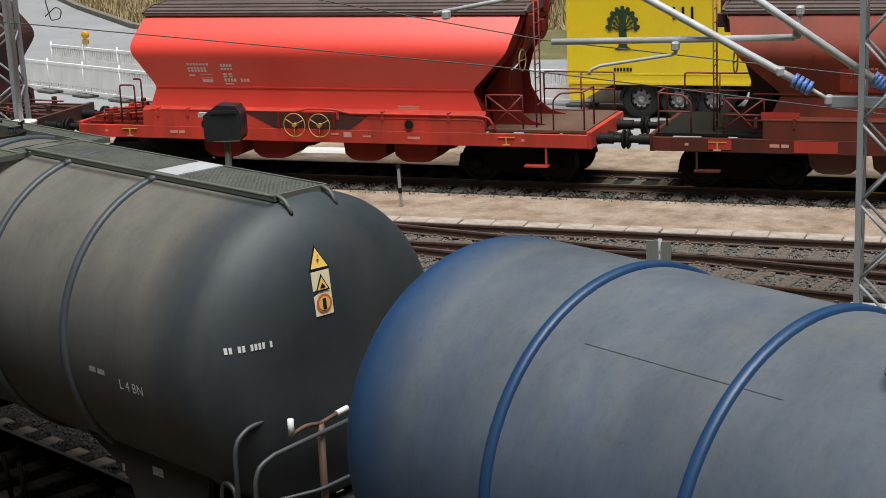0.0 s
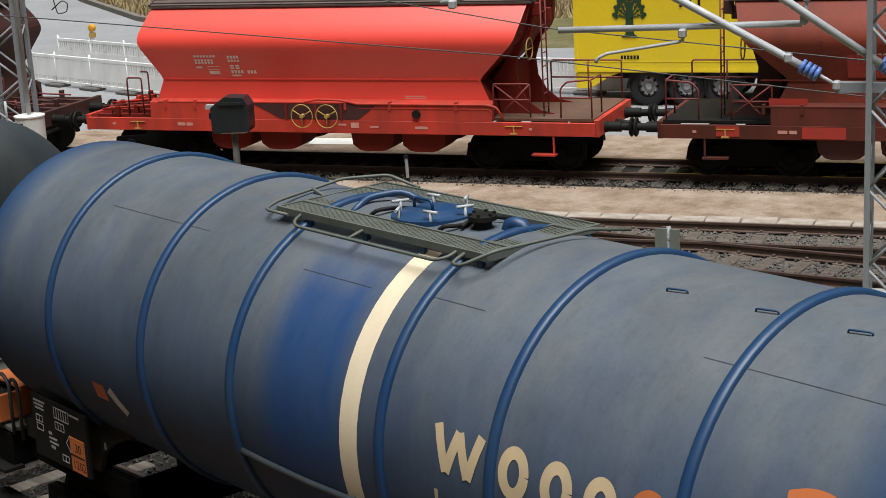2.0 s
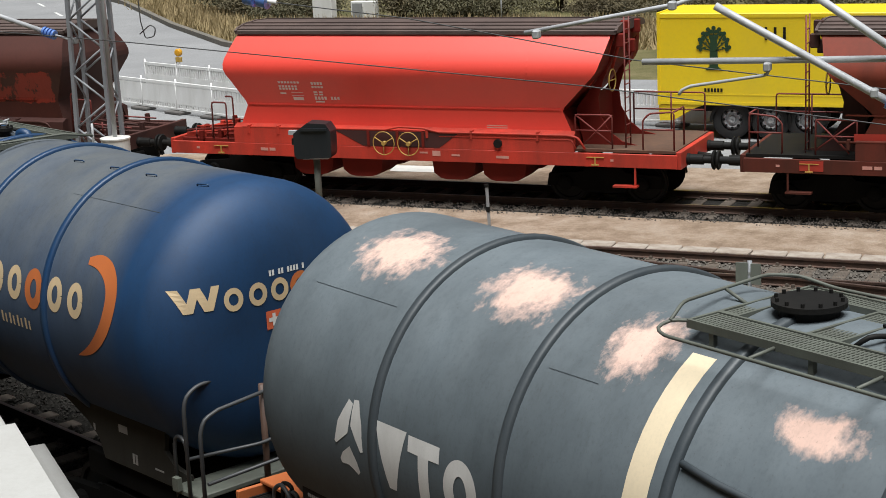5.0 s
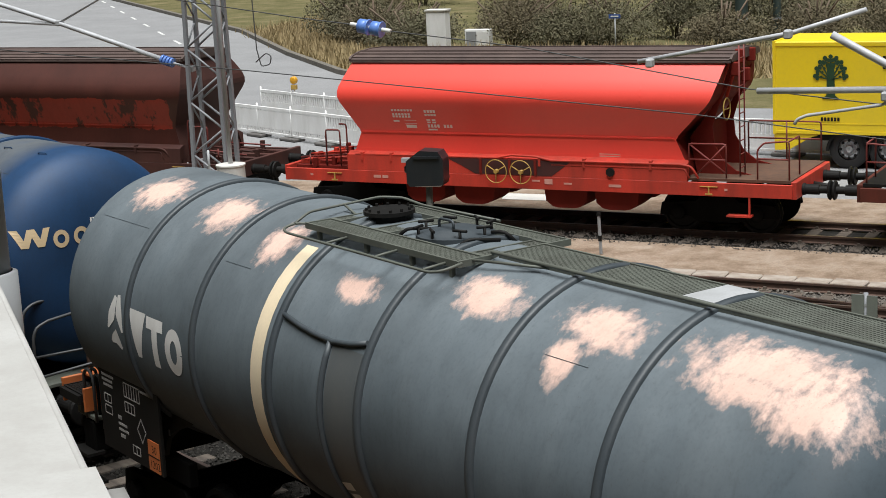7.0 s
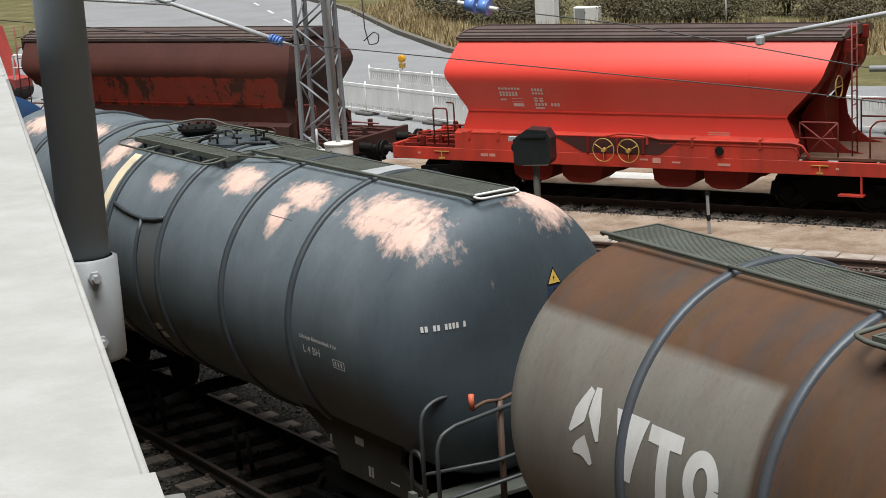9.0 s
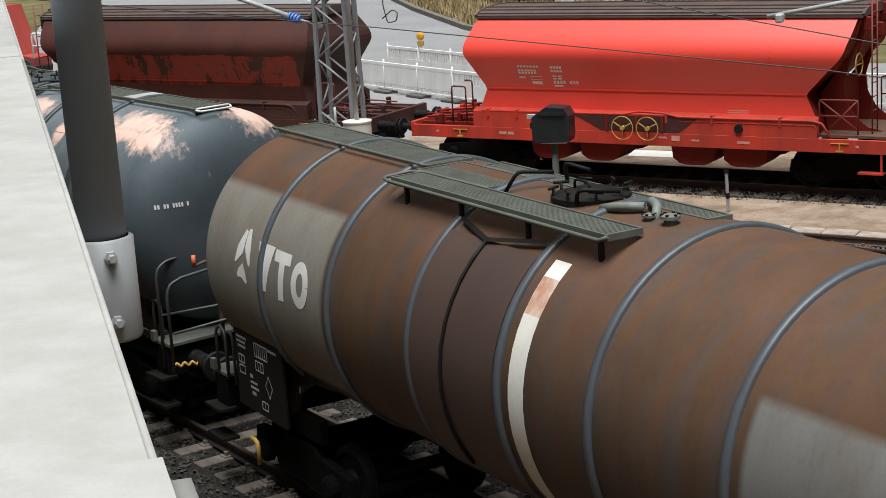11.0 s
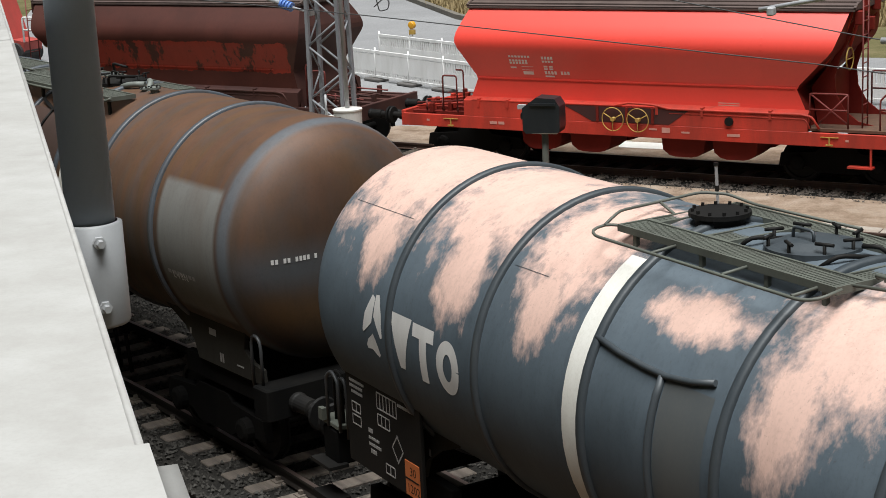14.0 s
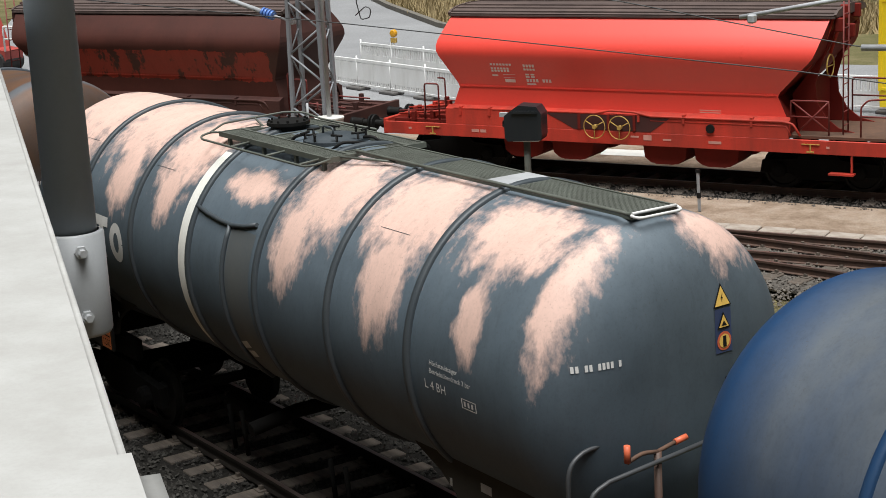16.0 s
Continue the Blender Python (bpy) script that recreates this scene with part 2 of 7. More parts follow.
M["tank_blue"] = tank_mat("dusty_blue_tank_paint", (0.005, 0.042, 0.12), (0.15, 0.155, 0.145), dust_amt=0.85, dust_x=(-5.6, 5.35), run_amt=0.2, runs=[(0.035, 0.05, 0.075)],
                          clean=[(-0.5, 0.5, 0, 4.15, (0.003, 0.042, 0.15))])
M["tank_vtg_one"] = tank_mat("slate_grey_tank_paint", (0.066, 0.088, 0.105), (0.215, 0.245, 0.262), dust_amt=0.62, dust_x=(-9, 5.8),
                             patches=[(-4.97, 68, 0.62, 14), (-3.15, 66, 0.56, 14), (-1.67, 58, 0.36, 14), (0.15, 48, 0.42, 7), (1.95, 60, 0.56, 11), (3.5, 60, 0.58, 11),
                                      (5.3, 61, 1.0, 13), (5.85, 53, 0.5, 13), (5.2, 54, 0.7, 8), (3.3, 46, 0.22, 11), (6.1, 112, 0.3, 22)],
                             patch_col=(0.7, 0.48, 0.4), patch_lift=0.46, patch_noise=1.5, soft=0.85)
M["tank_vtg_two"] = tank_mat("peeling_slate_grey_tank_paint", (0.055, 0.08, 0.104), (0.19, 0.225, 0.25), dust_amt=0.5,
                             patches=[(-5.0, 80, 1.35, 46), (-4.75, 36, 0.35, 18), (-3.25, 77, 1.1, 41), (-3.1, 36, 0.42, 20), (-1.65, 62, 0.68, 34), (-1.7, 34, 0.3, 16), (0.25, 47, 0.6, 9),
                                      (1.9, 56, 0.82, 25), (1.6, 28, 0.36, 22), (3.45, 58, 0.85, 27), (3.55, 26, 0.42, 24), (5.15, 58, 0.8, 20), (6.12, 42, 0.2, 32), (5.15, 22, 0.22, 15), (6.2, 116, 0.2, 20)],
                             patch_col=(0.68, 0.46, 0.385), patch_lift=0.62, patch_noise=1.1, soft=0.62)
M["tank_brown"] = tank_mat("rust_brown_tank_paint", (0.045, 0.033, 0.023), (0.15, 0.069, 0.036), dust_amt=0.85, run_amt=0.65, runs=[(0.115, 0.06, 0.019), (0.055, 0.062, 0.07), (0.125, 0.054, 0.025)],
                           clean=[(-6.2, -2.57, 1.9, 3.95, (0.2, 0.19, 0.165)), (4.36, 5.85, 2.0, 3.7, (0.17, 0.17, 0.16)), (5.93, 6.12, 0.5, 5.0, (0.09, 0.102, 0.116)),
                                  (6.2, 8, 2.5, 2.98, (0.062, 0.07, 0.078)), (6.2, 8, 1.9, 2.36, (0.095, 0.048, 0.016))])


# ---- building helpers ----
def part(name, bm, material, parent=None, label="", smooth=False):
    me = bpy.data.meshes.new(name)
    bm.to_mesh(me)
    bm.free()
    for m in (material if isinstance(material, (list, tuple)) else [material]):
        me.materials.append(m)
    if smooth:
        for p in me.polygons:
            p.use_smooth = True
    ob = new(name, me)
    if name.endswith(("marks", "number", "words")):
        ob["kind"] = "stuff"
    if parent:
        ob.parent = parent
    return tagged(ob, label)


def thing(name, label, category, group="", kind="", m=None):
    e = new(name)
    e.empty_display_size = 0.3
    if m:
        e.matrix_basis = m
    return tagged(e, label, category, group, kind)


def box(bm, x0, x1, y0, y1, z0, z1, bevel=0.0):
    vs = [bm.verts.new((x, y, z)) for z in (z0, z1) for y in (y0, y1) for x in (x0, x1)]
    fs = [bm.faces.new([vs[i] for i in f]) for f in ((0, 2, 3, 1), (4, 5, 7, 6), (0, 1, 5, 4), (2, 6, 7, 3), (0, 4, 6, 2), (1, 3, 7, 5))]
    if bevel:
        es = list({e for f in fs for e in f.edges})
        bmesh.ops.bevel(bm, geom=es, offset=bevel, segments=1, affect="EDGES")
    return bm


def boxes(*bs, bevel=0.0):
    bm = bmesh.new()
    for b in bs:
        box(bm, *b, bevel=bevel)
    return bm


def tube(bm, pts, r, seg=8, closed=False):
    """A round bar through the points."""
    pts = [Vector(p) for p in pts]
    if len(pts) > 2 and not closed:
        bent = [pts[0]]
        for a, p, b in zip(pts, pts[1:], pts[2:]):
            u, v = a - p, b - p
            if u.length < 1e-4 or v.length < 1e-4 or u.angle(v) > radians(165):
                bent.append(p)
                continue
            d = min(max(0.06, 2.5 * r), 0.42 * u.length, 0.42 * v.length)
            p0, p1 = p + u.normalized() * d, p + v.normalized() * d
            bent += [p0, p0 * 0.25 + p * 0.5 + p1 * 0.25, p1]
        pts = bent + [pts[-1]]
    rings, side = [], None
    n = len(pts)
    for i, p in enumerate(pts):
        a = pts[(i - 1) % n] if (i or closed) else p
        b = pts[(i + 1) % n] if (i < n - 1 or closed) else p
        d = (b - a).normalized()
        u = d.cross(Vector((0, 0, 1))) if side is None else side - d * side.dot(d)
        if u.length < 0.05:
            u = d.cross(Vector((0, 1, 0)))
        u.normalize()
        side = u
        v = d.cross(u)
        rings.append([bm.verts.new(p + (u * math.cos(k * math.tau / seg) + v * math.sin(k * math.tau / seg)) * r) for k in range(seg)])
    for i in range(n - (0 if closed else 1)):
        A, B = rings[i], rings[(i + 1) % n]
        for k in range(seg):
            bm.faces.new((A[k], A[(k + 1) % seg], B[(k + 1) % seg], B[k])).smooth = True
    if not closed:
        bm.faces.new(rings[0][::-1]), bm.faces.new(rings[-1])
    return bm


def tubes(paths, r, seg=8):
    bm = bmesh.new()
    for p in paths:
        tube(bm, p, r, seg)
    return bm


def lathe(profile, axis="x", seg=48, bm=None, origin=(0, 0, 0), a0=0.0, a1=math.tau):
    """Turn a profile of (along, radius) about an axis."""
    bm = bm or bmesh.new()
    o = Vector(origin)
    full = abs(a1 - a0 - math.tau) < 1e-6
    cnt = seg if full else seg + 1
    cols = []
    for k in range(cnt):
        a = a0 + (a1 - a0) * k / seg
        c, s = math.cos(a), math.sin(a)
        col = []
        for h, r in profile:
            v = {"x": (h, r * c, r * s), "y": (r * c, h, r * s), "z": (r * c, r * s, h)}[axis]
            col.append(bm.verts.new(o + Vector(v)))
        cols.append(col)
    for k in range(seg):
        A, B = cols[k], cols[(k + 1) % cnt]
        for i in range(len(profile) - 1):
            f = [A[i], B[i], B[i + 1], A[i + 1]]
            if profile[i][1] == 0:
                f = [A[i], B[i + 1], A[i + 1]]
            elif profile[i + 1][1] == 0:
                f = [A[i], B[i], A[i + 1]]
            bm.faces.new(f)
    bmesh.ops.remove_doubles(bm, verts=bm.verts, dist=1e-5)
    bmesh.ops.recalc_face_normals(bm, faces=bm.faces)
    return bm


def prism(bm, outline, y0, y1, plane="xz"):
    """A flat outline given depth."""
    def at(p, d):
        return {"xz": (p[0], d, p[1]), "yz": (d, p[0], p[1]), "xy": (p[0], p[1], d)}[plane]
    a = [bm.verts.new(at(p, y0)) for p in outline]
    b = [bm.verts.new(at(p, y1)) for p in outline]
    n = len(outline)
    bm.faces.new(a), bm.faces.new(b[::-1])
    for i in range(n):
        bm.faces.new((a[i], a[(i + 1) % n], b[(i + 1) % n], b[i]))
    bmesh.ops.recalc_face_normals(bm, faces=bm.faces)
    return bm


M["gantry_green"] = paint("dark_green_post_paint", (0.035, 0.055, 0.05), (0.06, 0.07, 0.065), 0.5, 0.5, 2)
M["rubber"] = paint("grey_rubber_foot", (0.12, 0.115, 0.11), (0.07, 0.06, 0.055), 0.6, 0.85, 3)
M["signal"] = paint("black_signal_enamel", (0.012, 0.016, 0.02), (0.03, 0.03, 0.03), 0.5, 0.35, 4)
M["bush"] = paint("brownish_green_foliage", (0.085, 0.083, 0.04), (0.12, 0.095, 0.055), 0.8, 0.8, 3)
M["twig"] = paint("bare_twigs", (0.13, 0.09, 0.06), (0.08, 0.06, 0.045), 0.7, 0.9, 3)
M["straw"] = paint("dry_straw_grass", (0.4, 0.3, 0.16), (0.25, 0.2, 0.1), 0.7, 0.9, 3)
M["mark_white"] = paint("road_marking_white", (0.6, 0.6, 0.58), (0.4, 0.4, 0.4), 0.5, 0.8, 3)
M["amber_lens"] = paint("amber_lens", (0.75, 0.36, 0.02), (0.5, 0.25, 0.03), 0.4, 0.3, 6)
M["twig_leaf"] = paint("greyish_twig_foliage", (0.12, 0.095, 0.05), (0.08, 0.07, 0.045), 0.7, 0.9, 3)
M["concrete_dark"] = paint("mossy_kerb_stone", (0.17, 0.15, 0.13), (0.08, 0.08, 0.06), 0.7, 0.9, 3)
M["concrete_pale"] = paint("pale_coping_concrete", (0.4, 0.395, 0.38), (0.3, 0.288, 0.27), 0.7, 0.9, 14, (1, 1, 1))
M["sign_blue"] = paint("blue_sign", (0.03, 0.09, 0.3), (0.04, 0.08, 0.2), 0.4, 0.5, 5)
M["sleeve"] = paint("pale_grey_steel_sleeve", (0.3, 0.31, 0.32), (0.24, 0.24, 0.24), 0.4, 0.45, 6)
M["green_grass"] = paint("yellowish_green_grass", (0.13, 0.14, 0.04), (0.24, 0.2, 0.09), 0.8, 0.9, 2)
M["olive_panel"] = paint("dirty_olive_grey_paint", (0.07, 0.08, 0.085), (0.11, 0.11, 0.105), 0.7, 0.55, 1.4)
M["rail_dark"] = paint("oily_dark_rail", (0.03, 0.024, 0.02), (0.016, 0.014, 0.012), 0.7, 0.6, 4, spec=0.25)
M["grey_mark"] = paint("dirty_white_lettering", (0.34, 0.33, 0.32), (0.2, 0.19, 0.18), 0.6, 0.6, 5)
M["gear_dark"] = paint("sooty_dark_red_gear", (0.06, 0.012, 0.01), (0.03, 0.012, 0.01), 0.8, 0.7, 2)
M["stone_brown"] = paint("dusty_brown_stone", (0.12, 0.1, 0.085), (0.05, 0.04, 0.034), 0.9, 0.9, 7)
M["dark_post"] = paint("dark_weathered_post", (0.13, 0.14, 0.12), (0.07, 0.07, 0.065), 0.7, 0.7, 4)
M["stone_yard"] = paint("brownish_yard_stone", (0.17, 0.15, 0.13), (0.07, 0.058, 0.048), 0.9, 0.9, 7)
M["machine_red"] = paint("faded_red_machine_paint", (0.42, 0.06, 0.05), (0.2, 0.05, 0.04), 0.6, 0.5, 2)


# ---- ground and tracks ----
RED_Y = 35.91
def flat(name, pts, z, mat, label, cut=1, cat="", thick=0.05):
    bm = bmesh.new()
    prism(bm, pts, z - thick, z, "xy")
    ob = part(name, bm, mat)
    return tagged(ob, label, cat or name.replace("_", " "), kind="structure")


bm = bmesh.new()
box(bm, -900, 900, -700, 1400, -1.2, -0.42)
tagged(part("ground", bm, M["grass"]), "dry rough grass and earth reaching to the horizon", "ground", kind="structure")
flat("sand_yard", [(-70, 31.9), (60, 31.3), (60, 34.34), (-70, 34.34)], -0.16, M["sand"], "sandy gravel strip between the railway tracks", cat="ground")
flat("sand_verge", [(-70, 37.11), (60, 37.11), (60, 40.6), (-24, 40.2), (-32, 38.5), (-70, 38.5)], -0.16, M["sand"], "sandy gravel verge behind the parked wagons", cat="ground")
flat("road", [(60, 38.0), (60, 60), (-24, 56), (-33, 60.5), (-39.9, 65.6), (-47.8, 73.6), (-59.6, 86.7), (-103, 126), (-180, 196), (-200, 180),
              (-102, 105), (-79.7, 80), (-62, 60), (-52, 46), (-45, 38.0)], -0.2, M["road"], "pale grey asphalt road climbing away behind the wagons")
# ballast strip darkened to carry the parked wagons' shade in its colour
flat("track_bed", [(-70, 34.35), (60, 34.35), (60, 37.1), (-70, 37.1)], -0.2, M["ballast_dark"], "dark bed under the parked wagons, their shade put into its colour", cat="ballast")
flat("pale_pad", [(-18.6, 38.4), (-16.2, 38.5), (-16.0, 39.3), (-18.9, 39.2)], -0.15, M["concrete"], "pale concrete pad behind the parked wagons", cat="concrete pad")
flat("ballast_bed", [(-60, 27.0), (-14, 27.8), (60, 24), (60, 31.2), (-60, 31.2)], -0.2, M["ballast"], "grey ballast bed under the yard tracks", cat="ballast")


def rail_profile():
    return [(-0.062, -0.16), (0.062, -0.16), (0.062, -0.148), (0.012, -0.13), (0.012, -0.045), (0.036, -0.035), (0.036, 0.0), (-0.036, 0.0),
            (-0.036, -0.035), (-0.012, -0.045), (-0.012, -0.13), (-0.062, -0.148)]


def track(name, p0, p1, label, seed, first, count):
    """A straight track: two rails, sleepers of their own, clips beside the rails."""
    p0, p1 = Vector((*p0, 0)), Vector((*p1, 0))
    d = (p1 - p0)
    length = d.length
    ang = math.degrees(math.atan2(d.y, d.x))
    t = thing(name, label, "railway track", kind="structure", m=pose(p0.x, p0.y, 0, 0, 0, ang))
    for s in (-0.7535, 0.7535):
        bm = bmesh.new()
        prism(bm, [(y + s, z) for y, z in rail_profile()], 0, length, "yz")
        part("rail", bm, M["rail"], t)
        part("rail_head", boxes((0, length, s - 0.03, s + 0.03, 0.0, 0.004)), M["railtop"], t)
    rng = random.Random(seed)
    sl = bmesh.new()
    box(sl, -0.13, 0.13, -1.3, 1.3, -0.31, -0.165, bevel=0.015)
    for s in (-0.7535, 0.7535):
        box(sl, -0.08, 0.08, s - 0.17, s + 0.17, -0.165, -0.15)
        for q in (-0.1, 0.1):
            box(sl, -0.03, 0.03, s + q - 0.025, s + q + 0.025, -0.15, -0.1)
    me = bpy.data.meshes.new("sleeper")
    sl.to_mesh(me)
    sl.free()
    me.materials.append(M["sleeper"])
    rest = bmesh.new()
    for i in range(int(length / 0.63)):
        x = 0.3 + i * 0.63
        if first <= i < first + count:
            o = new("sleeper", me)
            o.parent = t
            o.matrix_basis = pose(x + rng.uniform(-0.03, 0.03), rng.uniform(-0.03, 0.03), rng.uniform(-0.01, 0.005), 0, 0, rng.uniform(-1, 1))
        else:
            box(rest, x - 0.13, x + 0.13, -1.3, 1.3, -0.31, -0.165)
    tagged(part("far_sleepers", rest, M["sleeper"], t), kind="stuff")
    return t


track("track_red", (-75, RED_Y), (45, RED_Y), "rusty rails on wooden sleepers under the parked hopper wagons", 1, 60, 100)
track("track_yard", (-60, 30.3), (45, 29.9), "rusty yard track on ballast", 2, 60, 50)
track("track_branch", (-13.5, 30.05), (30, 21.3), "rusty branch track diverging from the yard track", 3, 0, 50)
TH = radians(150.381)
DD = Vector((math.cos(TH), math.sin(TH), 0))
SD = Vector((-math.sin(TH), math.cos(TH), 0))
C0 = SD * -8.79


def on_train(a, off=0.0):
    """A point of the tank train's track: straight, then bending gently away from the yard."""
    bend = 0.00427 * max(0.0, min(a, 62) - 9.65) ** 2 + max(0.0, a - 62) * 0.447
    slope = 0.00854 * max(0.0, min(a, 62) - 9.65)
    n = (SD - DD * slope).normalized()
    return C0 + DD * a + SD * bend + n * off


def curved_track():
    t = thing("track_tank_train", "rails on oily timber sleepers in dark ballast beneath the tank train", "railway track", kind="structure")
    steps = [-35 + i * 2.0 for i in range(54)]
    prof = rail_profile()
    for s in (-0.7535, 0.7535):
        for nm, pr, mt in (("rail", prof, M["rail_dark"]), ("rail_head", [(-0.03, 0.0), (0.03, 0.0), (0.03, 0.004), (-0.03, 0.004)], M["railtop"])):
            bm = bmesh.new()
            prev = None
            for a in steps:
                p = on_train(a)
                n = (on_train(a, 1.0) - p)
                ring = [bm.verts.new(p + n * (s + y) + Vector((0, 0, z))) for y, z in pr]
                if prev:
                    for k in range(len(pr)):
                        bm.faces.new((prev[k], prev[(k + 1) % len(pr)], ring[(k + 1) % len(pr)], ring[k]))
                prev = ring
            bmesh.ops.recalc_face_normals(bm, faces=bm.faces)
            part(nm, bm, mt, t)
    sl = bmesh.new()
    box(sl, -0.13, 0.13, -1.3, 1.3, -0.31, -0.165, bevel=0.015)
    for s in (-0.7535, 0.7535):
        box(sl, -0.08, 0.08, s - 0.17, s + 0.17, -0.165, -0.15)
        for q in (-0.1, 0.1):
            box(sl, -0.03, 0.03, s + q - 0.025, s + q + 0.025, -0.15, -0.1)
    me = bpy.data.meshes.new("sleeper")
    sl.to_mesh(me)
    sl.free()
    me.materials.append(M["sleeper_dark"])
    rng = random.Random(4)
    for i in range(160):
        a = -34 + i * 0.63
        p, q = on_train(a), on_train(a, 1.0)
        o = new("sleeper", me)
        o.parent = t
        o.matrix_basis = pose(p.x, p.y, rng.uniform(-0.01, 0.005), 0, 0, math.degrees(math.atan2(q.y - p.y, q.x - p.x)) - 90 + rng.uniform(-1, 1))


curved_track()


def strip(name, o0, o1, z, mat, label, cat):
    bm = bmesh.new()
    prev = None
    for i in range(54):
        a = -35 + i * 2.0
        v = [bm.verts.new(on_train(a, o) + Vector((0, 0, z + dz))) for o, dz in ((o0, -0.1), (o0, 0), (o1, 0), (o1, -0.1))]
        if prev:
            for k in range(4):
                bm.faces.new((prev[k], prev[(k + 1) % 4], v[(k + 1) % 4], v[k]))
        prev = v
    bmesh.ops.recalc_face_normals(bm, faces=bm.faces)
    tagged(part(name, bm, mat), label, cat, kind="structure")


strip("ballast_shoulder", 1.86, -2.1, -0.2, M["ballast_dark"], "dark oily ballast bed of the tank train track", "ballast")
strip("dirt_path", 7.0, 1.88, -0.26, M["sand_brown"], "brown sandy path beside the ballast", "path")


def stones(name, place, n, mat, label, seed, s0=0.025, s1=0.06):
    """Loose track stones, each a small uneven lump."""
    rng = random.Random(seed)
    vs, fs = [], []
    for _ in range(n):
        p = place(rng)
        s = rng.uniform(s0, s1)
        k = len(vs)
        for d in ((1, 0, 0), (-1, 0, 0), (0, 1, 0), (0, -1, 0), (0, 0, 1), (0, 0, -1)):
            q = Vector(d) * s * rng.uniform(0.6, 1.2) + Vector((rng.uniform(-1, 1), rng.uniform(-1, 1), rng.uniform(-1, 1))) * s * 0.3
            vs.append(tuple(p + q))
        fs += [(k + a, k + b, k + c) for a, b, c in ((0, 2, 4), (2, 1, 4), (1, 3, 4), (3, 0, 4), (2, 0, 5), (1, 2, 5), (3, 1, 5), (0, 3, 5))]
    me = bpy.data.meshes.new(name)
    me.from_pydata(vs, [], fs)
    me.materials.append(mat)
    tagged(new(name, me), label, "ballast", kind="stuff")


def at_tank_track(rng):
    while True:
        a, o = rng.uniform(6, 34), rng.uniform(-2.2, 1.9)
        if abs(abs(o) - 0.75) > 0.1 and (((a + 34) / 0.63) % 1.0 - 0.5) ** 2 < 0.07 or abs(o) > 1.35:
            return on_train(a, o) + Vector((0, 0, -0.19 + rng.uniform(-0.02, 0.03)))


stones("track_stones", at_tank_track, 16000, M["stone_dark"], "dark loose track stones between the sleepers", 21, 0.016, 0.04)
stones("yard_stones", lambda r: Vector((r.uniform(-15, 4), r.uniform(26.4, 31.4), -0.195 + r.uniform(-0.02, 0.03))), 14000, M["stone_yard"], "brownish grey loose stones of the yard tracks", 22, 0.018, 0.046)
stones("red_track_stones", lambda r: Vector((r.uniform(-28, 4), r.uniform(34.1, 35.1), -0.18 + r.uniform(-0.02, 0.03))), 4500, M["stone_brown"], "dusty brown stones along the parked wagons' track", 23, 0.015, 0.04)
# kerb of pale paving blocks along the sand strip
kerb = thing("paving_edge", "row of pale worn paving blocks along the sand", "paving edge", kind="structure")
me = None
for i in range(90):
    if me is None:
        bm = boxes((-0.34, 0.34, -0.22, 0.22, -0.1, 0.0), bevel=0.02)
        o = part("paving_block", bm, M["paving"], kerb)
        me = o.data
    else:
        o = new("paving_block", me)
        o.parent = kerb
    o.matrix_basis = pose(-32 + i * 0.71, 31.75 - 0.005 * i * 0.71 + random.uniform(-0.05, 0.05), -0.1 + random.uniform(-0.02, 0.01), random.uniform(-2, 2), 0, random.uniform(-4, 4))


# ---- rolling stock ----
R_T = 1.55
LS = 5.92      # shell length to the dome with the brake platform
ZT = 4.44


def dome_x(r, depth=0.6):
    q = min(max(r / R_T, 0), 1)
    return LS + depth * (1 - q ** 3.6) ** 0.5


def on_shell(x, ang, r=R_T):
    """A point of the shell: ang in degrees above the near flank."""
    a = radians(ang)
    return Vector((x, -r * math.cos(a), AXIS_Z + r * math.sin(a)))


